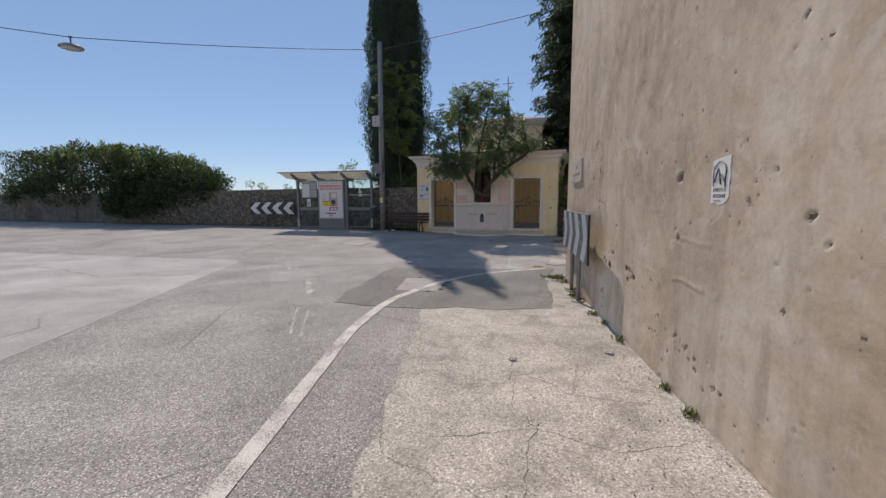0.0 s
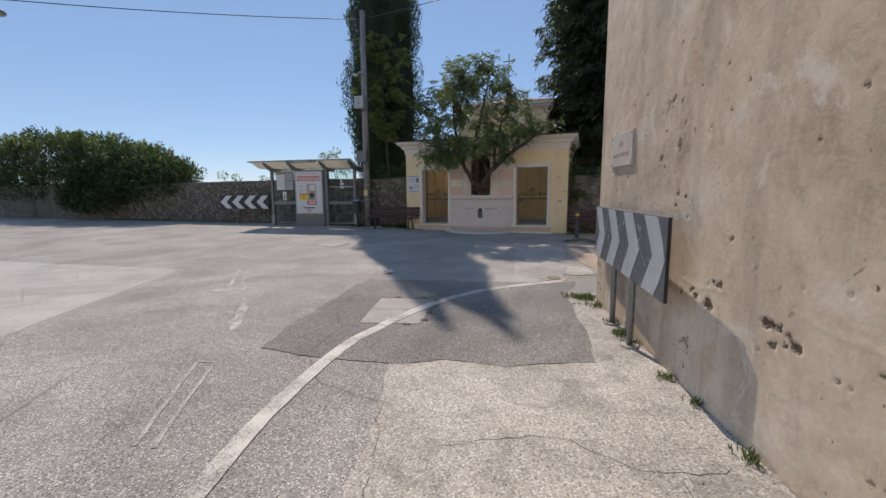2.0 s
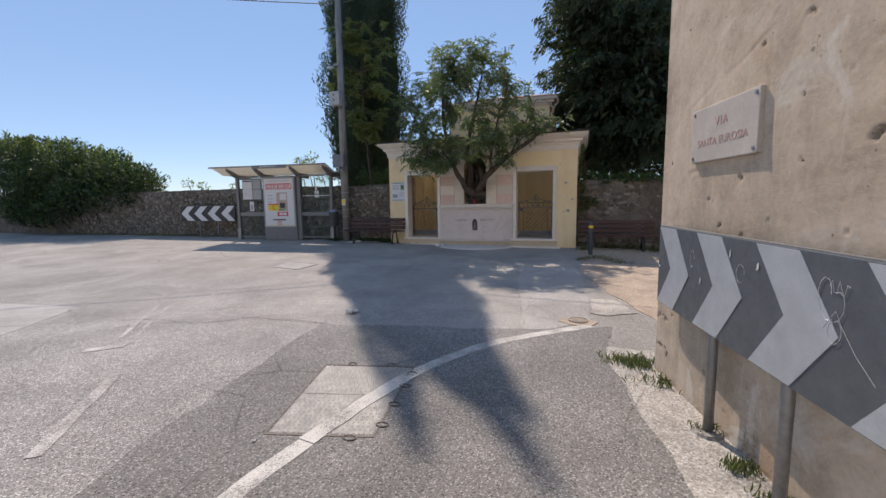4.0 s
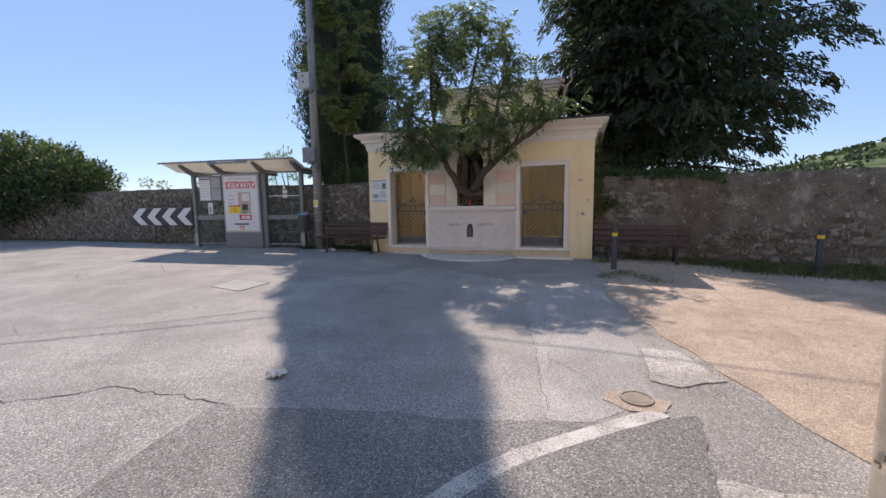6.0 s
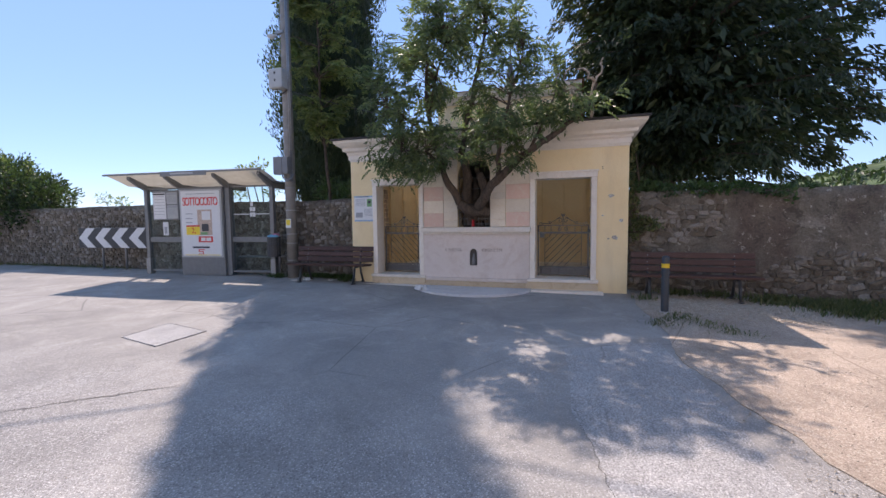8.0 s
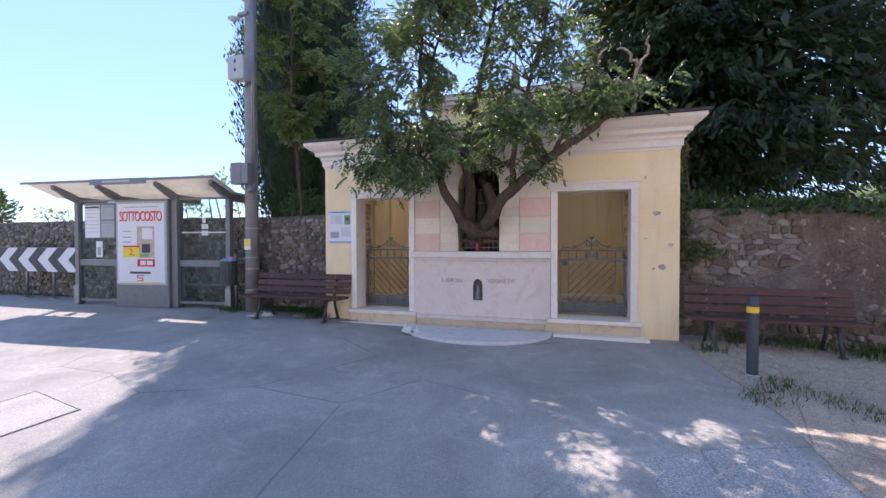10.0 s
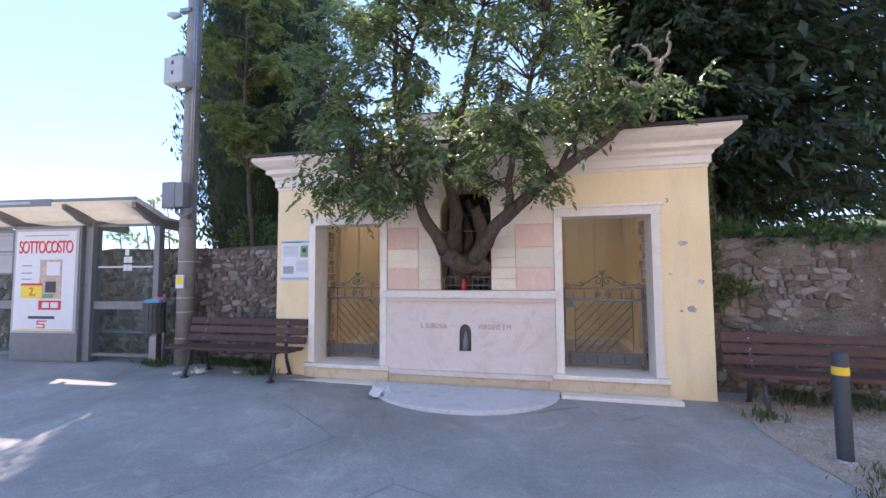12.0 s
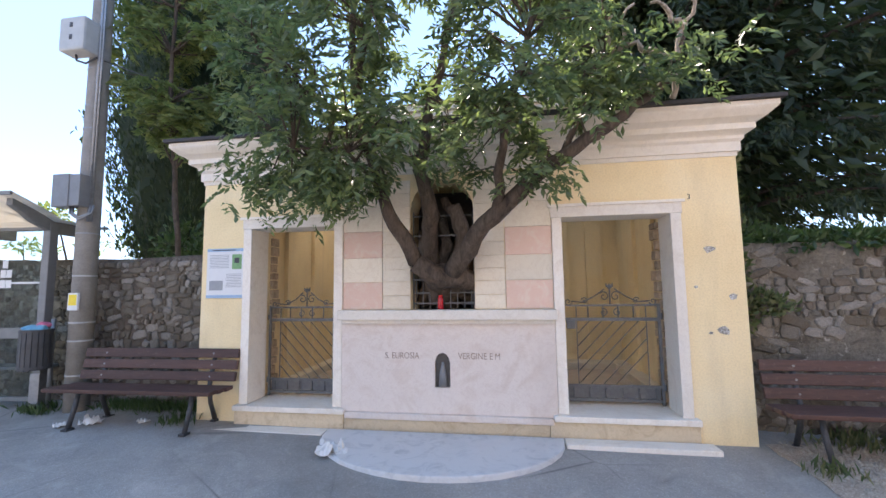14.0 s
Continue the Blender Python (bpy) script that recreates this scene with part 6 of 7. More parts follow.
# ---- benches ----
def bench(x, y, rz, label):
    b = thing("bench", x, y, ground_z(x, y), rz, label, "bench", "roadside benches")
    L = 1.95
    for k, (yy, z) in enumerate(((0.205, 0.735), (0.18, 0.615), (0.15, 0.495))):
        part("back_slat", Shape().box(0.02, L, -0.019, 0.019, -0.05, 0.05), BENCH_WOOD, b, bevel=0.009, place=pose(0, yy, z, -12))
    for k, yy in enumerate((0.055, -0.075, -0.205)):
        part("seat_slat", Shape().box(0, L, -0.056, 0.056, -0.02, 0.02), BENCH_WOOD, b, bevel=0.009, place=pose(0, yy, 0.39 + 0.008 * k, 3))
    for x0 in (0.30, L - 0.30):
        part("front_leg", Shape().tube([(x0, -0.21, 0.0), (x0, -0.15, 0.20), (x0, -0.12, 0.345), (x0, 0.0, 0.352), (x0, 0.13, 0.36)], 0.024, 8), IRON, b, smooth=True)
        part("back_leg", Shape().tube([(x0, 0.25, 0.0), (x0, 0.16, 0.22), (x0, 0.135, 0.40), (x0, 0.232, 0.77)], 0.024, 8), IRON, b, smooth=True)
        for yy in (-0.21, 0.25):
            part("foot", Shape().box(x0 - 0.035, x0 + 0.035, yy - 0.045, yy + 0.045, -0.01, 0.012), IRON, b, bevel=0.004)
        for yy, z in ((0.186, 0.735), (0.161, 0.615), (0.131, 0.495)):
            part("bolt", Shape().tube([(x0, yy - 0.004, z), (x0, yy + 0.003, z)], 0.011, 8), GALVA, b)
    return b


bench(-8.42, 15.86, 1.0, "brown slatted bench on iron legs before the stone wall")
bench(-1.25, 15.96, -1.0, "long brown slatted bench on iron legs beside the chapel")


# ---- bollards ----
def bollard(x, y):
    b = thing("bollard", x, y, ground_z(x, y), 0, "dark blue-grey steel bollard with a yellow band", "bollard", "bollards at the gravel yard")
    part("shaft", Shape().tube([(0, 0, -0.02), (0, 0, 0.0), (0, 0, 0.83), (0, 0, 0.86), (0, 0, 0.87)], [0.054, 0.054, 0.054, 0.049, 0.03], 20), BOLLARD_PAINT, b, smooth=True)
    part("band", Shape().tube([(0, 0, 0.69), (0, 0, 0.755)], 0.0565, 20), YELLOW_BAND, b, "yellow reflective band")
    part("base_ring", Shape().tube([(0, 0, 0.0), (0, 0, 0.03)], [0.085, 0.07], 16), CONCRETE, b)
    return b


bollard(-0.91, 14.74)
bollard(2.68, 15.45)


# ---- concrete pole with boxes, cables and street lamp ----
PX, PY = -8.74, 16.26
pole = thing("utility_pole", PX, PY, ground_z(PX, PY), 0, "tall tapering concrete pole with grey boxes and cable conduit", "utility pole")
part("shaft", Shape().tube([(0, 0, -0.02), (0, 0, 2.5), (0.01, 0, 5.0), (0.02, 0, 7.9)], [0.13, 0.12, 0.11, 0.095], 18), POLE_CONCRETE, pole, smooth=True)
part("lower_box", Shape().box(-0.27, -0.03, -0.25, -0.10, 2.47, 2.88), BOX_GREY, pole, "dark grey junction box", bevel=0.012)
part("lower_box_side", Shape().box(-0.029, 0.12, -0.24, -0.09, 2.48, 2.87), BOX_GREY, pole, bevel=0.008)
up = part("upper_box", Shape().box(-0.26, 0.11, -0.31, -0.10, 4.44, 4.88), LIGHT_GREY, pole, "pale grey meter box", bevel=0.03)
for z in (4.58, 4.74):
    part("latch", Shape().box(-0.10, -0.06, -0.316, -0.31, z, z + 0.06), IRON, up)
for x, r_, za, zb in ((0.11, 0.020, 2.3, 7.6), (0.15, 0.014, 2.3, 6.8)):
    part("conduit", Shape().tube([(x, -0.10, za), (x, -0.09, 5.0), (x - 0.02, -0.07, zb)], r_, 8), GALVA, pole, smooth=True)
for k, (xa, xb) in enumerate(((-0.02, 0.13), (-0.06, 0.175))):
    part("cable_loop", Shape().tube([(xa, -0.18, 2.48), (xa, -0.19, 2.40), ((xa + xb) / 2, -0.18, 2.34 - 0.03 * k), (xb, -0.12, 2.40), (xb, -0.10, 2.5)], 0.014, 6), GALVA, pole, smooth=True)
part("cable_loop", Shape().tube([(-0.12, -0.2, 4.44), (-0.10, -0.2, 4.36), (0.0, -0.17, 4.33), (0.12, -0.13, 4.42)], 0.014, 6), WIRE, pole, smooth=True)
for z in (1.05, 0.83, 1.62, 3.5, 3.8, 4.3, 0.42, 2.15):
    part("strap", Shape().tube([(0, 0, z), (0, 0, z + 0.018)], 0.134 - 0.0045 * z, 18), GALVA if z > 2 else LIGHT_GREY, pole)
part("sticker", Shape().box(-0.06, 0.08, -0.140, -0.115, 1.21, 1.42), PAPER, pole, "orange and white sticker")
part("sticker_print", Shape().box(-0.045, 0.065, -0.143, -0.1405, 1.27, 1.40), PRINT_YELLOW, pole)
part("crossarm", Shape().box(-0.16, 0.05, -0.14, -0.06, 5.72, 5.78), GALVA, pole)
part("side_lamp", Shape().tube([(-0.14, -0.12, 5.68), (-0.26, -0.16, 5.66), (-0.34, -0.18, 5.68)], [0.03, 0.06, 0.03], 10), LIGHT_GREY, pole, smooth=True)
part("cap", Shape().tube([(0.02, 0, 7.901), (0.02, 0, 7.94)], [0.11, 0.06], 12), GALVA, pole)


def hung(a, b, sag, n=24):
    a, b = Vector(a), Vector(b)
    return [a.lerp(b, k / n) - Vector((0, 0, sag * 4 * (k / n) * (1 - k / n))) for k in range(n + 1)]


def cable(name, pts, r_, label):
    o = pts[0]
    ob = part(name, Shape().tube([p - o for p in pts], r_, 6), WIRE, None, smooth=True, place=Matrix.Translation(o))
    return tagged(ob, label, "cable")


TOPP = (PX + 0.02, PY, 7.95)
cable("overhead_cable", hung(TOPP, (-17.1, 9.63, 7.24), 0.10), 0.014, "thin overhead cable that carries the street lamp")
cable("overhead_cable", hung((-17.1, 9.63, 7.24), (-27.5, 1.2, 8.2), 0.10), 0.014, "thin overhead cable that carries the street lamp")
cable("overhead_cable", hung(TOPP, (36.0, 14.6, 12.2), 0.5), 0.014, "thin overhead cable that runs on past the trees")
cable("service_wire", hung((PX + 0.1, PY - 0.05, 4.75), (-4.8, 19.5, 4.2), 0.12), 0.008, "thin service wire from pole to chapel")
lamp = thing("street_lamp", -17.1, 9.63, 6.85, 38, "grey disc-shaped street lamp hung from the overhead cable", "street lamp")
part("housing", Shape().tube([(0, 0, 0.02), (0, 0, 0.06), (0, 0, 0.13), (0, 0, 0.18)], [0.34, 0.36, 0.24, 0.08], 20), BOX_GREY, lamp, smooth=True)
part("lens", Shape().tube([(0, 0, -0.03), (0, 0, 0.02)], [0.18, 0.32], 20), LIGHT_GREY, lamp, smooth=True)
part("hanger", Shape().tube([(0, 0, 0.17), (0, 0, 0.39)], 0.025, 8), IRON, lamp)
part("clamp", Shape().box(-0.05, 0.05, -0.02, 0.02, 0.37, 0.42), IRON, lamp)

# litter bin hung beside the pole
lb = thing("litter_bin", -9.08, 16.02, ground_z(-9.1, 16.0), 0, "dark slatted litter bin overfull with coloured bags", "litter bin")
part("post", Shape().tube([(0.0, 0.18, -0.01), (0.0, 0.18, 1.1)], 0.024, 10), GALVA, lb, smooth=True)
part("liner", Shape().tube([(0, 0, 0.52), (0, 0, 0.98)], [0.125, 0.14], 20), BLACK_SIGN, lb, smooth=True)
for k in range(18):
    a = 2 * math.pi * k / 18
    part("slat", Shape().box(-0.022, 0.022, -0.006, 0.006, 0.0, 0.46), IRON, lb, place=pose(0.145 * math.cos(a), 0.145 * math.sin(a), 0.525, 0, 0, math.degrees(a) + 90))
for z in (0.54, 0.96):
    part("hoop", Shape().tube([(0, 0, z), (0, 0, z + 0.03)], 0.158, 20), IRON, lb)
for k, (x, y, z, q, m) in enumerate(((-0.04, 0.0, 0.99, 0.10, BAG_BLUE), (0.06, -0.02, 1.0, 0.08, BAG_BLUE), (0.04, 0.04, 1.04, 0.065, BAG_PINK))):
    me = bpy.data.meshes.new("bag")
    bm = bmesh.new()
    bmesh.ops.create_icosphere(bm, subdivisions=3, radius=q)
    for v in bm.verts:
        v.co *= 1 + 0.35 * noise.noise(v.co * 14 + Vector((k * 3, 0, 0)))
        v.co.z *= 0.55
    bm.to_mesh(me)
    bm.free()
    me.materials.append(m)
    part("bag", me, None, lb, "crumpled plastic bag", place=pose(x, y, z))

# ---- street-name plaque and torn poster on the old wall ----
plq = new("street_plaque")
plq.matrix_basis = on_front(0.885, 1.872, 0.002)
tagged(plq, "weathered marble street-name plaque with faded red letters", "plaque")
part("plate", Shape().box(-0.365, 0.365, -0.028, 0.004, 0.0, 0.365), MARBLE_PLATE, plq, bevel=0.006)
me = lettering("VIA", 0.085, 0.001, 1.2)
me.materials.append(FADED_RED)
part("letters", me, None, plq, place=pose(0, -0.029, 0.245))
me = lettering("SANTA EUROSIA", 0.072, 0.001, 1.05)
me.materials.append(FADED_RED)
part("letters", me, None, plq, place=pose(0, -0.029, 0.125))
for x, z in ((-0.335, 0.03), (0.335, 0.03), (-0.335, 0.335), (0.335, 0.335)):
    part("fixing", Shape().tube([(x, -0.034, z), (x, -0.027, z)], 0.012, 10), GALVA, plq)
tp = new("wall_poster")
tp.matrix_basis = on_front(5.15, 1.55, 0.004) @ Matrix.Diagonal((1.0, 1.0, 0.80, 1.0))
tagged(tp, "small torn white bill pasted on the old wall", "poster")
sheet = [(-0.10, 0.0), (-0.05, 0.012), (0.0, -0.006), (0.05, 0.004), (0.085, 0.03), (0.105, 0.06), (0.10, 0.14), (0.11, 0.2), (0.10, 0.28), (0.105, 0.365), (0.05, 0.36), (-0.02, 0.352), (-0.085, 0.34), (-0.10, 0.25), (-0.095, 0.12)]
part("sheet", Shape().prism(sheet, "y", -0.003, 0.002), PAPER, tp)
def bill_stroke(pts, r_, m):
    part("picture", Shape().tube([(x, -0.004, z) for x, z in pts], r_, 5), m, tp, smooth=True)
bill_stroke([(-0.07 + 0.14 * k / 10, 0.27 + 0.06 * math.sin(math.pi * k / 10)) for k in range(11)], 0.005, PRINT_GREY)
bill_stroke([(-0.06, 0.17), (-0.045, 0.22), (-0.02, 0.275), (0.0, 0.22), (0.012, 0.15)], 0.006, PRINT_DARK)
bill_stroke([(-0.04, 0.20), (0.0, 0.195), (0.03, 0.23), (0.05, 0.17)], 0.006, PRINT_GREY)
bill_stroke([(0.055, 0.30), (0.068, 0.25), (0.06, 0.18), (0.065, 0.13)], 0.006, PRINT_DARK)
bill_stroke([(-0.075, 0.30), (-0.08, 0.22), (-0.07, 0.14)], 0.005, PRINT_GREY)
for words, z, q in (("DIVIETO DI", 0.108, 0.036), ("AFFISSIONE", 0.062, 0.036)):
    me = lettering(words, q, 0.0004, 0.95)
    me.materials.append(PRINT_DARK)
    part("letters", me, None, tp, "black printed words", place=pose(0.0, -0.0038, z) @ Matrix.Diagonal((0.82, 1, 1.1, 1)))
part("text_bar", Shape().box(-0.06, 0.02, -0.0045, -0.0032, 0.02, 0.031), PRINT_GREY, tp)


# ---- trees, hedge and far land ----
def spray_cone(cx, cy, z0, z1, prof, n, size, seed, lumps=0.22):
    """Places on and in an upright crown whose radius follows prof(0..1), with lumps and hollows."""
    rng = np.random.default_rng(seed)
    out, heads = [], []
    while len(out) < n:
        t = rng.random() ** 0.9
        a = rng.uniform(0, 2 * math.pi)
        z = z0 + (z1 - z0) * t
        q = prof(t) * (1 + lumps * noise.noise((math.cos(a) * 1.7, math.sin(a) * 1.7, z * 0.55 + seed)) + lumps * 0.8 * noise.noise((math.cos(a) * 4, math.sin(a) * 4, z * 1.7)))
        q *= rng.uniform(0.7, 1.0)
        out.append((cx + q * math.cos(a), cy + q * math.sin(a), z))
        heads.append((math.cos(a) * 0.5, math.sin(a) * 0.5, 1.3))
    return out, heads, rng.uniform(size * 0.6, size * 1.5, n)


def cypress(x, y, h):
    t = thing("cypress", x, y, 0.3, 0, "tall dark columnar cypress behind the stone wall", "tree")
    s = Shape()
    limb(s, [(0, 0, -0.1), (0.03, 0, 2), (0, 0.05, 6), (0, 0, h * 0.8)], 0.24, 0.05, 10, 0.02, 3)
    part("trunk", s, BARK, t, smooth=True)
    def prof(q):
        return 1.66 * min(1.0, 0.62 + 2.6 * q) * (1 - q ** 2.1) ** 0.85 + 0.04
    pl, hd, sz = spray_cone(0, 0, 1.6, h - 1.2, prof, 74000, 0.105, 4, 0.30)
    spires = ((0.0, 0.1, h, 0.34), (-0.75, 0.3, h - 2.4, 0.5), (0.5, -0.3, h - 1.5, 0.38), (0.6, 0.2, h - 4.2, 0.5), (-0.3, -0.6, h - 1.1, 0.34), (-1.05, -0.2, h - 5.6, 0.5), (0.75, -0.2, h - 6.6, 0.45))
    for i, (sx, sy, top, q0) in enumerate(spires):
        a_, b_, c_ = spray_cone(sx, sy, top - 4.0, top, lambda q: q0 * (1 - q ** 1.6) + 0.02, 3600, 0.10, 40 + i, 0.45)
        pl, hd, sz = pl + a_, hd + b_, np.concatenate([sz, c_])
    leaves("crown", pl, sz, CYPRESS_LEAF, t, 5, -0.2, 0.30, hd, "dense dark upright sprays")
    core = Shape()
    sides, levels = 26, 60
    for j in range(levels + 1):
        q = j / levels
        z = 1.9 + (h - 3.4) * q
        for i in range(sides):
            an = 2 * math.pi * i / sides
            w = 0.75 * prof((z - 1.6) / (h - 2.8)) * (1 + 0.30 * noise.noise((math.cos(an) * 1.7, math.sin(an) * 1.7, z * 0.55 + 4)) + 0.16 * noise.noise((math.cos(an) * 4, math.sin(an) * 4, z * 1.7)))
            core.v.append((w * math.cos(an), w * math.sin(an), z))
    core.f = [(j * sides + i, j * sides + (i + 1) % sides, (j + 1) * sides + (i + 1) % sides, (j + 1) * sides + i) for j in range(levels) for i in range(sides)]
    core.f += [tuple(range(sides)), tuple(levels * sides + i for i in range(sides))]
    part("inner_crown", core, CYPRESS_LEAF, t)
    return t


cypress(-9.3, 19.0, 17.75)
def cedar(x, y):
    t = thing("conifer", x, y, 0.2, 0, "broad dark conifer with layered drooping boughs behind the wall", "tree")
    s = Shape()
    limb(s, [(0, 0, -0.1), (0.05, 0, 3), (0.1, 0, 7), (0.2, 0, 16)], 0.42, 0.08, 12, 0.03, 9)
    part("trunk", s, BARK, t, smooth=True)
    rnd = random.Random(14)
    places, heads, sizes = [], [], []
    for k in range(250):
        z = 2.45 + 13.7 * (k / 250) + rnd.uniform(-0.2, 0.2)
        a = k * 2.39996 + rnd.uniform(-0.3, 0.3)
        reach = ((5.3 if z < 6.5 else 4.3) if math.cos(a) > 0 else 3.2) * (1 - max(0, (z - 9.0) / 8.2) ** 1.4) * rnd.uniform(0.72, 1.08)
        if z < 3.2:
            reach *= 0.9
        d = Vector((math.cos(a), math.sin(a), 0))
        droop = rnd.uniform(0.12, 0.34) * (1.5 if z < 6 else 0.6)
        pts = [Vector((0.1, 0, z)) + d * reach * u + Vector((0, 0, 0.35 * math.sin(u * 2.2) - droop * reach * 0.35 * u * u)) for u in (0, 0.25, 0.5, 0.75, 1.0)]
        part("bough", Shape().tube(pts, [0.06, 0.05, 0.035, 0.02, 0.008], 5, False), BARK, t)
        side = Vector((-d.y, d.x, 0))
        for _ in range(38):
            u = rnd.uniform(0.12, 1.0)
            i = min(3, int(u * 4))
            c = pts[i].lerp(pts[i + 1], u * 4 - i)
            wdt = 0.75 * math.sin(min(1, u * 1.05) * math.pi * 0.85) + 0.12
            off = rnd.uniform(-wdt, wdt)
            c = c + side * off + Vector((0, 0, -0.22 * abs(off) + rnd.gauss(0, 0.07)))
            tassel = d * 0.7 + side * (0.6 if off > 0 else -0.6)
            for _ in range(20):
                w = rnd.random()
                places.append(c + tassel * (0.32 * w - 0.1) + Vector((rnd.gauss(0, 0.07), rnd.gauss(0, 0.07), rnd.gauss(0, 0.05) - 0.28 * w * w)))
                heads.append(tassel * 1.2 + Vector((0, 0, -0.3 - 1.1 * w)))
                sizes.append(rnd.uniform(0.12, 0.23))
    leaves("crown", places, sizes, CEDAR_LEAF, t, 6, 0.2, 0.27, heads, "layered dark needle sprays with sky gaps")
    fill, fill_heads = [], []
    for _ in range(32000):
        z, a, u = rnd.uniform(2.9, 14.5), rnd.uniform(0, 6.28), rnd.uniform(0.05, 0.80)
        reach = ((4.8 if z < 6.5 else 4.2) if math.cos(a) > 0 else 3.1) * (1 - max(0, (z - 9.0) / 8.2) ** 1.4) * u
        fill.append((0.1 + reach * math.cos(a), reach * math.sin(a), z))
        fill_heads.append((math.cos(a), math.sin(a), -0.6))
    leaves("inner_crown", fill, np.random.default_rng(12).uniform(0.22, 0.38, len(fill)), CEDAR_LEAF, t, 7, 0.2, 0.34, fill_heads)
    return t


cedar(0.1, 21.0)


def ash_tree(x, y):
    t = thing("ash_tree", x, y, 0.3, 0, "light green feathery tree between cypress and chapel", "tree")
    rnd = random.Random(31)
    s = Shape()
    top = limb(s, [(0, 0, -0.1), (0.1, -0.1, 2.2), (0.0, -0.25, 4.2), (-0.1, -0.2, 7.2)], 0.05, 0.02, 9, 0.03, 5)
    part("trunk", s, BARK, t, smooth=True)
    br, places, heads = Shape(), [], []
    for k in range(95):
        a = rnd.uniform(0, 6.28)
        z = rnd.uniform(3.55, 7.4)
        reach = rnd.uniform(0.35, 1.25) * (1.0 if z > 4.4 else 0.7)
        b0 = min(top, key=lambda q: abs(q.z - (z - 0.3)))
        tip = Vector((b0.x + reach * math.cos(a), b0.y + reach * math.sin(a) * 0.8, z))
        mid_ = b0.lerp(tip, 0.55) + Vector((0, 0, 0.15))
        br.tube([b0, mid_, tip], [0.014, 0.009, 0.003], 4, False)
        for _ in range(6):
            d = Vector((rnd.uniform(-1, 1), rnd.uniform(-1, 1), rnd.uniform(-1.2, -0.1))).normalized()
            st = mid_.lerp(tip, rnd.random())
            for j in range(9):
                c = st + d * (0.05 + 0.035 * j)
                for sgn in (-1, 1):
                    sd = d.cross(Vector((0, 0, 1))).normalized() * sgn
                    places.append(c + sd * 0.04)
                    heads.append(d * 0.4 + sd * 1.4)
    tagged(part("branch", br, BARK, t), "thin twigs", "", "", "stuff")
    leaves("crown", places, np.random.default_rng(1).uniform(0.085, 0.14, len(places)), ASH_LEAF, t, 8, 0.15, 0.34, heads, "pinnate light green leaves")
    return t


ash_tree(-8.3, 17.2)


def shrub(name, clumps, per, size, mat, label, seed, category="hedge", kind="", base=None):
    """Leafy growth made of many clumps (x, y, z, rx, ry, rz)."""
    rnd = random.Random(seed)
    cx, cy, cz = base or clumps[0][:3]
    t = thing(name, cx, cy, cz, 0, label, category)
    places, heads = [], []
    st = Shape()
    for x, y, z, a, b, c in clumps:
        o = Vector((x - cx, y - cy, z - cz))
        root = Vector((o.x * 0.97, 0.25 + o.y * 0.3, 0.0))
        st.tube([root, root.lerp(o, 0.6) + Vector((0.1, 0, 0.1)), o], [0.03, 0.02, 0.008], 4, False)
        for _ in range(per):
            q = Vector((rnd.gauss(0, 1), rnd.gauss(0, 1), rnd.gauss(0, 1))).normalized() * rnd.uniform(0.55, 1.08)
            p = o + Vector((q.x * a, q.y * b, q.z * c))
            p += Vector((0, 0, 0.15)) * noise.noise(p * 1.3)
            places.append(p)
            heads.append(q + Vector((0, 0, 0.4)))
    tagged(part("stems", st, BARK, t), "woody stems", "", "", "stuff")
    leaves("foliage", places, np.random.default_rng(seed).uniform(size * 0.55, size * 1.4, len(places)), mat, t, seed, 0.0, 0.4, heads)
    return t


rb = random.Random(77)
cl = []
for k in range(190):
    x = rb.uniform(-38, -19.0)
    top_ = 2.4 + 2.5 * min(1.0, max(0.0, (-18.6 - x) / 8.5)) ** 0.7
    cl.append((x, rb.uniform(16.3, 18.4), rb.uniform(1.9, top_), rb.uniform(0.6, 1.1), rb.uniform(0.5, 0.9), rb.uniform(0.4, 0.75)))
for k in range(26):
    x = rb.uniform(-26.8, -21.5)
    cl.append((x, rb.uniform(15.7, 16.4), rb.uniform(1.2, 3.2), 0.7, 0.5, 0.6))
shrub("hedge", cl, 330, 0.15, BUSH_LEAF, "large overgrown green hedge that spills over the stone wall", 5, base=(-26, 16.9, 0.36))
# shoots in a paler leaf colour, which paints in the hedge's sunlit top
shoots = []
for k in range(64):
    x = rb.uniform(-34, -20)
    shoots.append((x, rb.uniform(16.3, 17.8), 3.6 + 1.3 * min(1, (-20 - x) / 7) * rb.uniform(0.6, 1.0), 0.12, 0.12, 0.45))
shrub("hedge_shoots", shoots, 70, 0.15, ASH_LEAF, "light green shoots above the hedge, sunlit top put into leaf colour", 6, base=(-27, 17.0, 0.36))
sap = []
for x, z in ((-14.6, 2.6), (-13.2, 2.75), (-12.1, 3.3), (-11.8, 3.45), (-11.5, 3.2), (-10.1, 3.2), (-9.95, 3.5), (-10.3, 2.7), (-15.9, 2.35), (-17.2, 2.45), (-18.0, 2.6), (-9.4, 2.5), (-12.6, 2.6), (-11.0, 2.6)):
    sap.append((x, 18.2 + rb.uniform(-0.3, 0.6), z, 0.32, 0.25, 0.22))
shrub("saplings", sap, 60, 0.12, ASH_LEAF, "thin leafy saplings behind the boundary wall", 7, "sapling", base=(-12, 18.4, 0.36))
ivy = [(-1.15 + 0.16 * k, 16.65 + rb.uniform(-0.1, 0.15), 2.2 + rb.uniform(-0.06, 0.1) - 0.004 * k, 0.2, 0.2, 0.12) for k in range(18)]
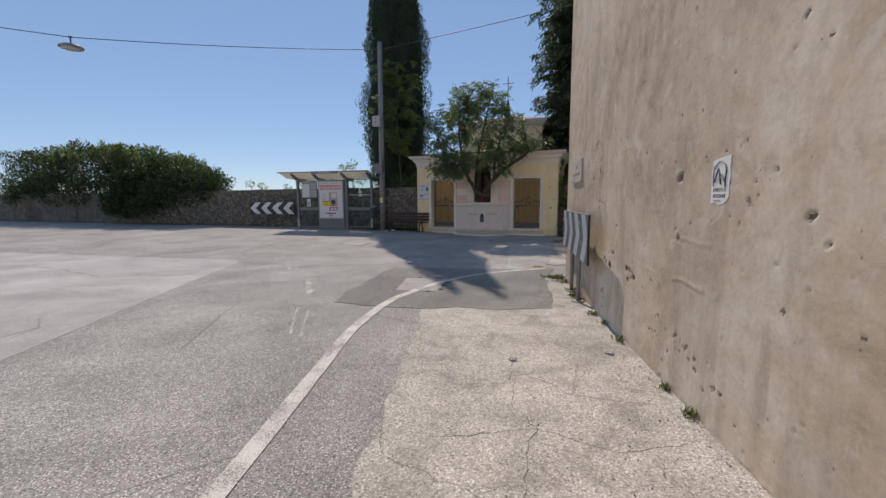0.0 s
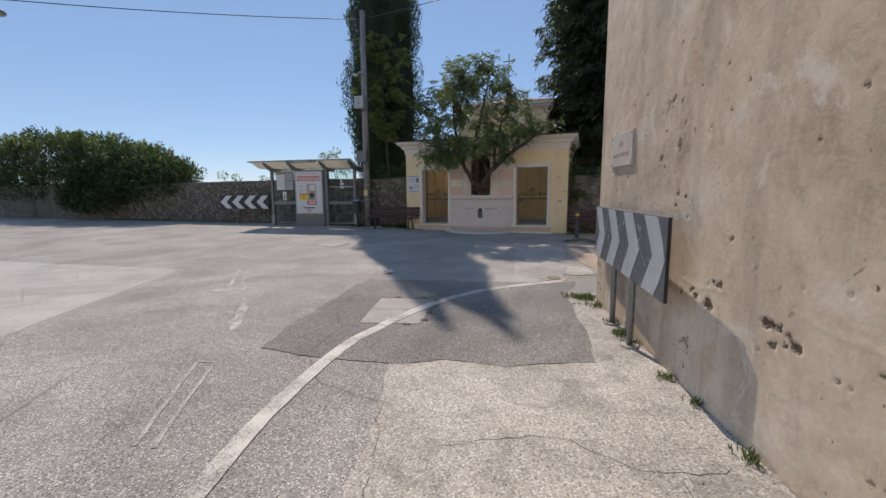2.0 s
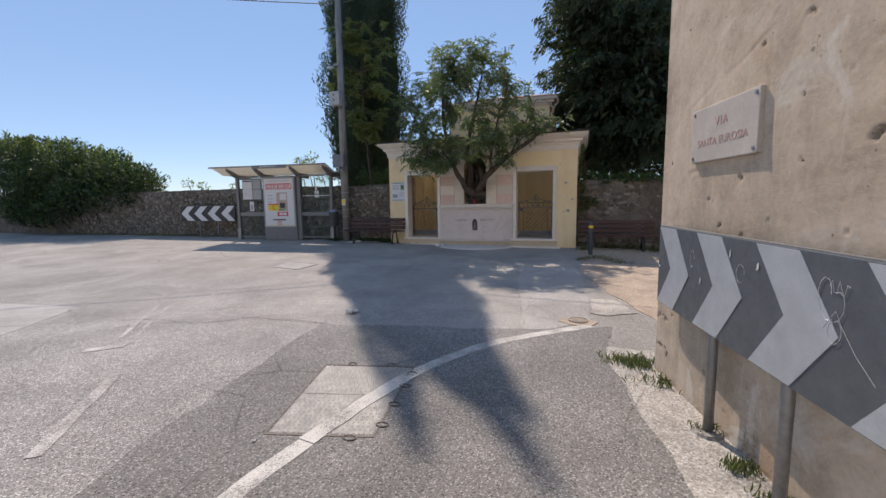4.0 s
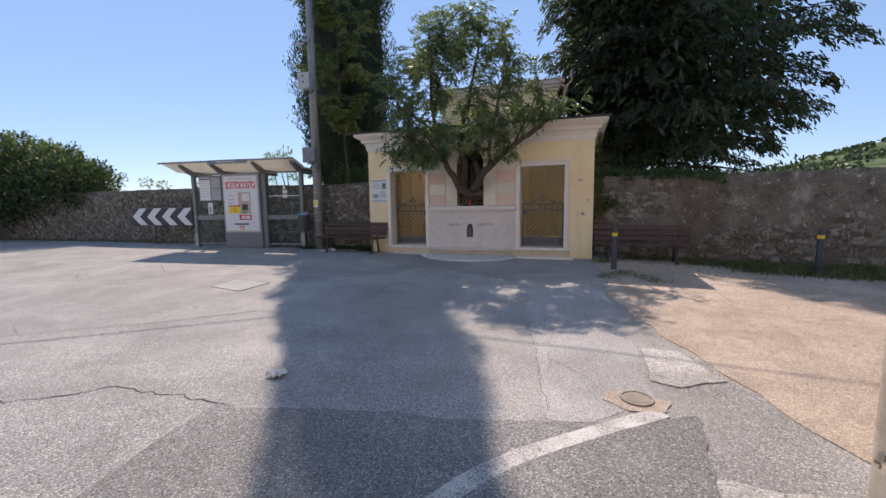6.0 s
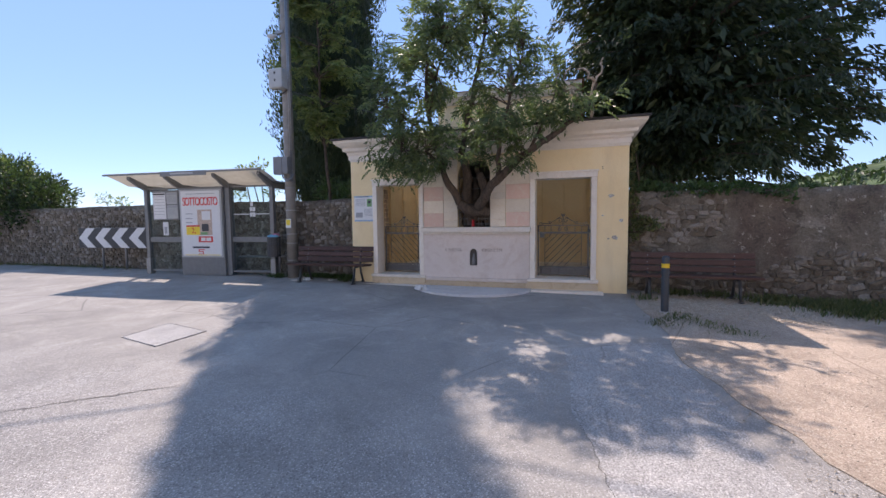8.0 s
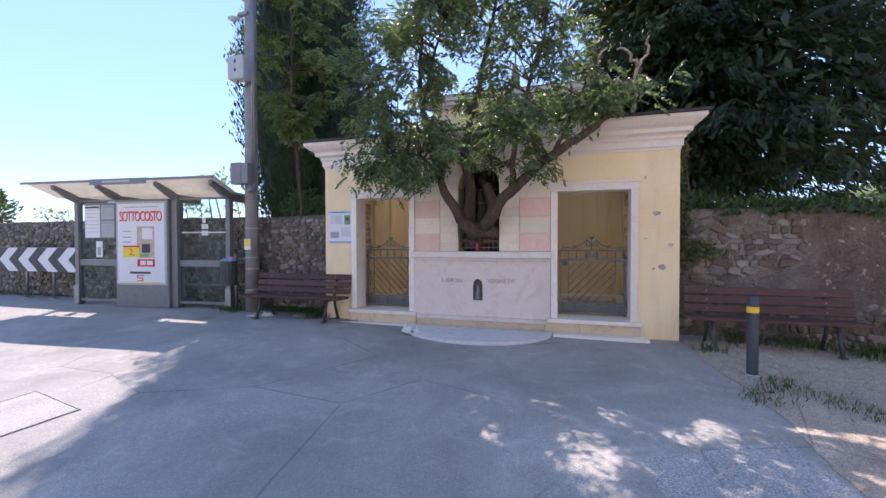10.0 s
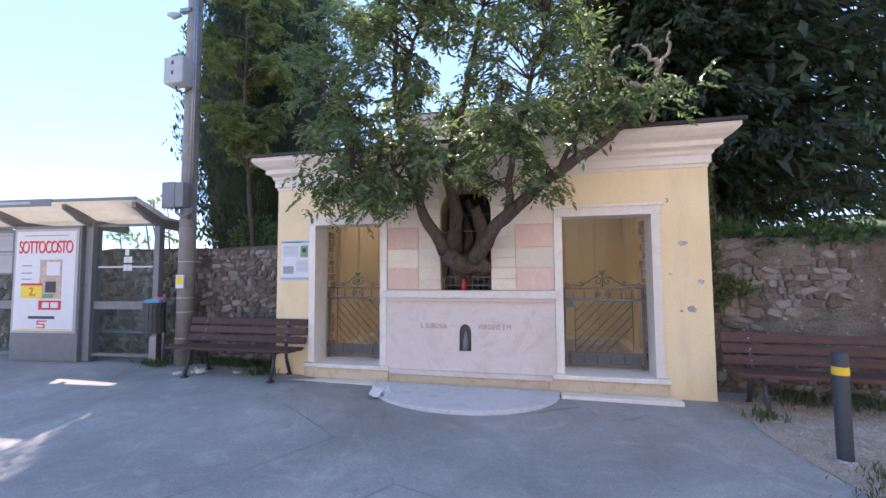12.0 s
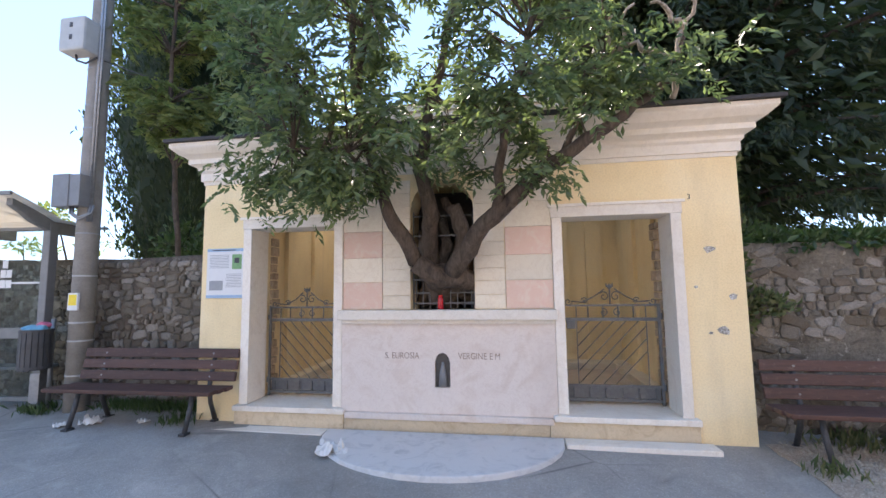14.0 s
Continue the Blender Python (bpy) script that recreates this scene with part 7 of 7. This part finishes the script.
shrub("ivy", ivy, 90, 0.10, IVY_LEAF, "green ivy creeping along the top of the wall", 8, "ivy", base=(0.2, 16.75, 1.9))
hang = [(-1.15, 16.5, 1.9, 0.1, 0.08, 0.3), (-1.1, 16.5, 1.45, 0.14, 0.08, 0.2), (-0.85, 16.5, 1.55, 0.22, 0.08, 0.16), (-1.2, 16.4, 2.5, 0.06, 0.1, 0.35), (-1.15, 16.45, 3.0, 0.05, 0.1, 0.15), (-1.0, 16.5, 1.65, 0.2, 0.06, 0.1)]
shrub("wall_plants", hang, 130, 0.08, GRASS_LEAF, "weeds rooted in the stone wall beside the chapel", 9, "plant", base=(-1.1, 16.6, 1.2))
yard = [(-8.5 + 0.4 * k, 17.6, 2.1 + 0.6 * rb.random(), 0.5, 0.4, 0.5) for k in range(3)]
shrub("shrub", yard, 420, 0.12, IVY_LEAF, "green shrub behind the wall beside the chapel", 10, "shrub", base=(-8.1, 17.8, 0.36))
back_h = [(x, 24.5 + rb.uniform(-1, 1), rb.uniform(0.8, 2.6), 1.2, 0.8, 0.8) for x in (-3, -1.5, 0, 1.5, 3, 4.5, 6, 8, 10)]
shrub("garden_shrubs", back_h, 260, 0.2, BUSH_LEAF, "green garden shrubs behind the boundary wall", 11, "shrub", base=(3, 24.6, 0.25))


def hillside():
    k = Mat("hill_green", 0.95, 0, 0.1)
    c = k.ramp(k.noise(0.05, 6, 0.65), (0.3, (0.07, 0.10, 0.055)), (0.5, (0.11, 0.145, 0.07)), (0.7, (0.15, 0.18, 0.09)))
    rows = k.ramp(k.noise(0.02, 2, co=k.scaled(0.2, 1, 14)), (0.45, 0.7), (0.55, 1.15))
    k.color(k.mix(1.0, c, rows, "MULTIPLY"))
    s = Shape()
    nx, ny = 90, 14
    for j in range(ny + 1):
        for i in range(nx + 1):
            x = -60 + 560 * i / nx
            h = 52 * max(0.0, min(1.0, (x - 40) / 230)) ** 1.15 + 3
            t = j / ny
            s.v.append((x, 300 + 200 * t, -2 + h * math.sin(t * math.pi / 2) + 2.0 * noise.noise((x * 0.03, t * 3, 0)) * t))
    w = nx + 1
    s.f = [(j * w + i, j * w + i + 1, (j + 1) * w + i + 1, (j + 1) * w + i) for j in range(ny) for i in range(nx)]
    hill = tagged(part("hill_backdrop", s, k.m, smooth=True), "distant green hillside of vineyards and scrub", "", "", "structure")
    rnd = random.Random(2)
    pl = []
    for _ in range(9000):
        x, t = rnd.uniform(60, 480), rnd.random()
        h = 52 * max(0.0, min(1.0, (x - 40) / 230)) ** 1.15 + 3
        if noise.noise((x * 0.03, t * 6, 4)) > -0.05:
            pl.append((x, 300 + 200 * t, -1 + h * math.sin(t * math.pi / 2) + rnd.uniform(0, 2)))
    ob = leaves("scrub", pl, np.random.default_rng(2).uniform(2.0, 5.0, len(pl)), BUSH_LEAF, hill, 3, 0, 0.9)
    tagged(ob, "scrub and vines on the hill", "", "", "stuff")


hillside()


# ---- weeds, grass, gravel and litter ----
def tufts(name, spots, blade, label, mat=GRASS_LEAF, seed=1):
    """Grass and weeds: blades that stand on the ground round the spots (x, y, spread, count)."""
    rnd = random.Random(seed)
    places, heads, sizes = [], [], []
    for x, y, sp, n in spots:
        for _ in range(n):
            a, b = x + rnd.gauss(0, sp), y + rnd.gauss(0, sp * 0.7)
            if a > wall_x(b) - 0.02 and b < 8.1:
                a = wall_x(b) - 0.02 - abs(rnd.gauss(0, 0.03))
            h = blade * rnd.uniform(0.5, 1.5)
            d = Vector((rnd.gauss(0, 0.35), rnd.gauss(0, 0.35), 1)).normalized()
            places.append(Vector((a, b, ground_z(a, b) + 0.005)) + d * h * 0.45)
            heads.append(d * 3)
            sizes.append(h)
    ob = leaves(name, places, sizes, mat, None, seed, 0, 0.16, heads)
    return tagged(ob, label, "grass", "", "stuff")


tufts("grass", [(-0.62, 8.1, 0.12, 520), (-0.45, 7.7, 0.1, 120), (-0.22, 6.6, 0.05, 120), (-0.15, 6.35, 0.04, 90), (-0.3, 7.0, 0.05, 60), (0.35, 4.6, 0.05, 60), (0.62, 3.5, 0.03, 40), (0.05, 5.6, 0.04, 60), (0.7, 3.1, 0.04, 50), (0.2, 5.2, 0.03, 30)], 0.055, "green weeds at the foot of the old wall", seed=2)
tufts("grass", [(x * 0.25 + 0.9, 16.0 + 0.25 * math.sin(x * 1.7), 0.2, 260) for x in range(26)] + [(1.6 + x * 0.3, 15.4 - 0.03 * x, 0.25, 150) for x in range(18)] + [(-1.05, 15.6, 0.1, 60), (-0.4, 16.35, 0.2, 160), (0.3, 16.4, 0.2, 160)], 0.11, "sparse grass along the foot of the garden wall", seed=3)
tufts("grass", [(-1.1 + 0.12 * x, 14.6 - 0.2 * abs(x - 3), 0.12, 70) for x in range(8)], 0.05, "thin low grass at the edge of the gravel", seed=6)
tufts("grass", [(-8.4 + 0.2 * x, 16.42, 0.12, 110) for x in range(9)] + [(-9.2, 16.2, 0.12, 120), (-9.0, 16.05, 0.08, 60), (-7.1, 16.0, 0.1, 60)], 0.10, "dark weeds under the bench", IVY_LEAF, seed=4)
tufts("grass", [(-24 + 0.4 * x, 16.5, 0.15, 40) for x in range(24)], 0.08, "weeds along the foot of the stone wall", seed=5)


def pebbles(name, spots, n, size, mat, label, seed):
    rnd = random.Random(seed)
    s = Shape()
    for _ in range(n):
        x0, x1, y0, y1 = rnd.choice(spots)
        x, y = rnd.uniform(x0, x1), rnd.uniform(y0, y1)
        if x > wall_x(y) - 0.03 and y < 8.1:
            continue
        q = size * rnd.uniform(0.4, 1.4)
        z = ground_z(x, y) + 0.008
        a = rnd.uniform(0, 3.1)
        c, d = math.cos(a) * q, math.sin(a) * q
        k = rnd.uniform(0.5, 0.9)
        s.add([(x + c, y + d, z), (x - d * k, y + c * k, z), (x - c, y - d, z), (x + d * k, y - c * k, z), (x + 0.2 * c, y + 0.1 * d, z + q * rnd.uniform(0.5, 0.9))], [(0, 1, 4), (1, 2, 4), (2, 3, 4), (3, 0, 4)])
    return tagged(part(name, s, mat), label, "gravel", "", "stuff")


PEBBLE = rubble("pebble_stone", [(0.30, 0.26, 0.21), (0.42, 0.37, 0.30), (0.36, 0.30, 0.23), (0.5, 0.46, 0.40)])
pebbles("gravel", [(-1.0, 8.0, 9.4, 16.1), (-0.9, 3.0, 9.6, 14.0), (-1.1, 1.6, 14.2, 16.0)], 9000, 0.009, PEBBLE, "loose buff gravel over the dirt yard", 3)
pebbles("gravel", [(-1.05, 1.2, 14.6, 16.3)], 6000, 0.017, PEBBLE, "grey gravel under the bench", 5)
pebbles("gravel", [(-0.9, 0.5, 5.4, 8.6), (-0.4, 1.2, 0.5, 6.0), (0.2, 0.9, 2.0, 5.0)], 260, 0.008, PEBBLE, "loose grit at the foot of the old wall", 7)
pebbles("gravel", [(-7.0, -1.0, 9.0, 15.8), (-5, -1, 1.5, 9), (-12, -6, 9, 15.5)], 300, 0.007, PEBBLE, "stray grit on the asphalt", 9)


def scrap(x, y, q, label, seed):
    me = bpy.data.meshes.new("litter")
    bm = bmesh.new()
    bmesh.ops.create_grid(bm, x_segments=7, y_segments=7, size=q)
    for v in bm.verts:
        v.co.z = abs(noise.noise(v.co * (2.2 / q) + Vector((seed, 0, 0)))) * q * 1.5 + 0.004
        v.co.x *= 1 + 0.4 * noise.noise((v.co.y * 9 / q * 0.1, seed, 0))
    bmesh.ops.solidify(bm, geom=bm.faces[:], thickness=0.002)
    bm.to_mesh(me)
    bm.free()
    me.materials.append(LITTER)
    ob = new("litter", me)
    ob.matrix_basis = pose(x, y, ground_z(x, y) + 0.008, 0, 0, seed * 40)
    return tagged(ob, label, "litter")


scrap(-0.66, 3.72, 0.032, "small crumpled white paper on the concrete", 1)
scrap(-4.14, 8.95, 0.07, "crumpled white paper on the road", 2)
scrap(-8.05, 15.85, 0.09, "white paper litter under the bench", 3)
scrap(-7.5, 15.95, 0.05, "pale paper scrap by the bench", 4)
scrap(-5.12, 15.5, 0.12, "crumpled white paper beside the rounded step", 5)
scrap(-8.3, 15.72, 0.05, "flattened paper scrap on the road edge", 6)
scrap(-3.1, 6.0, 0.012, "tiny white scrap on the asphalt", 7)
scrap(0.2, 4.2, 0.035, "pale paper scrap at the foot of the wall", 8)

# ---- boundary walls, stone by stone ----
left_stones = courses(-24.0, -6.95, 0.32, 2.16, 3)
rubble_wall("wall_left", -45.0, -6.9, WALL_Y, 0.0, 2.2, 0.45, MORTAR, "dark mortared rubble-stone boundary wall", left_stones, lambda x: -9.2 < x < -6.9)
right_stones = courses(-1.3, 9.0, 0.22, 2.12, 6, 0.125, lambda x, z: x < -0.55 or z < 0.62 or noise.noise((x * 0.7, z * 0.9, 2.0)) > 0.22)
rubble_wall("wall_right", -1.29, 16.0, WALL_Y, 0.0, 2.17, 0.45, ROUGHCAST, "old roughcast garden wall with bared stones", right_stones, lambda x: x < 0.6)


# ---- plain unseen blocks: behind the walk, across the road, and beside the yard ----
def unseen_block(name, x0, x1, y, h, label):
    k = Mat("pale_block_render", 0.9, 0, 0.2)
    k.color(k.ramp(k.noise(0.6, 5), (0.3, (0.62, 0.56, 0.46)), (0.7, (0.74, 0.69, 0.60)))).bump(k.noise(30, 4), 0.3, 0.01)
    tagged(part(name, Shape().box(x0, x1, y - 6, y, 0.0, h), k.m), label, "", "", "structure")


# out of view, added to throw sunlight back onto the chapel front
unseen_block("wall_behind", -34.0, 1.5, -7.5, 7.5, "plain pale unseen wall across the road, added to bounce sunlight")
unseen_block("wall_side", 15.0, 21.0, 12.0, 6.0, "plain pale unseen block beside the yard")
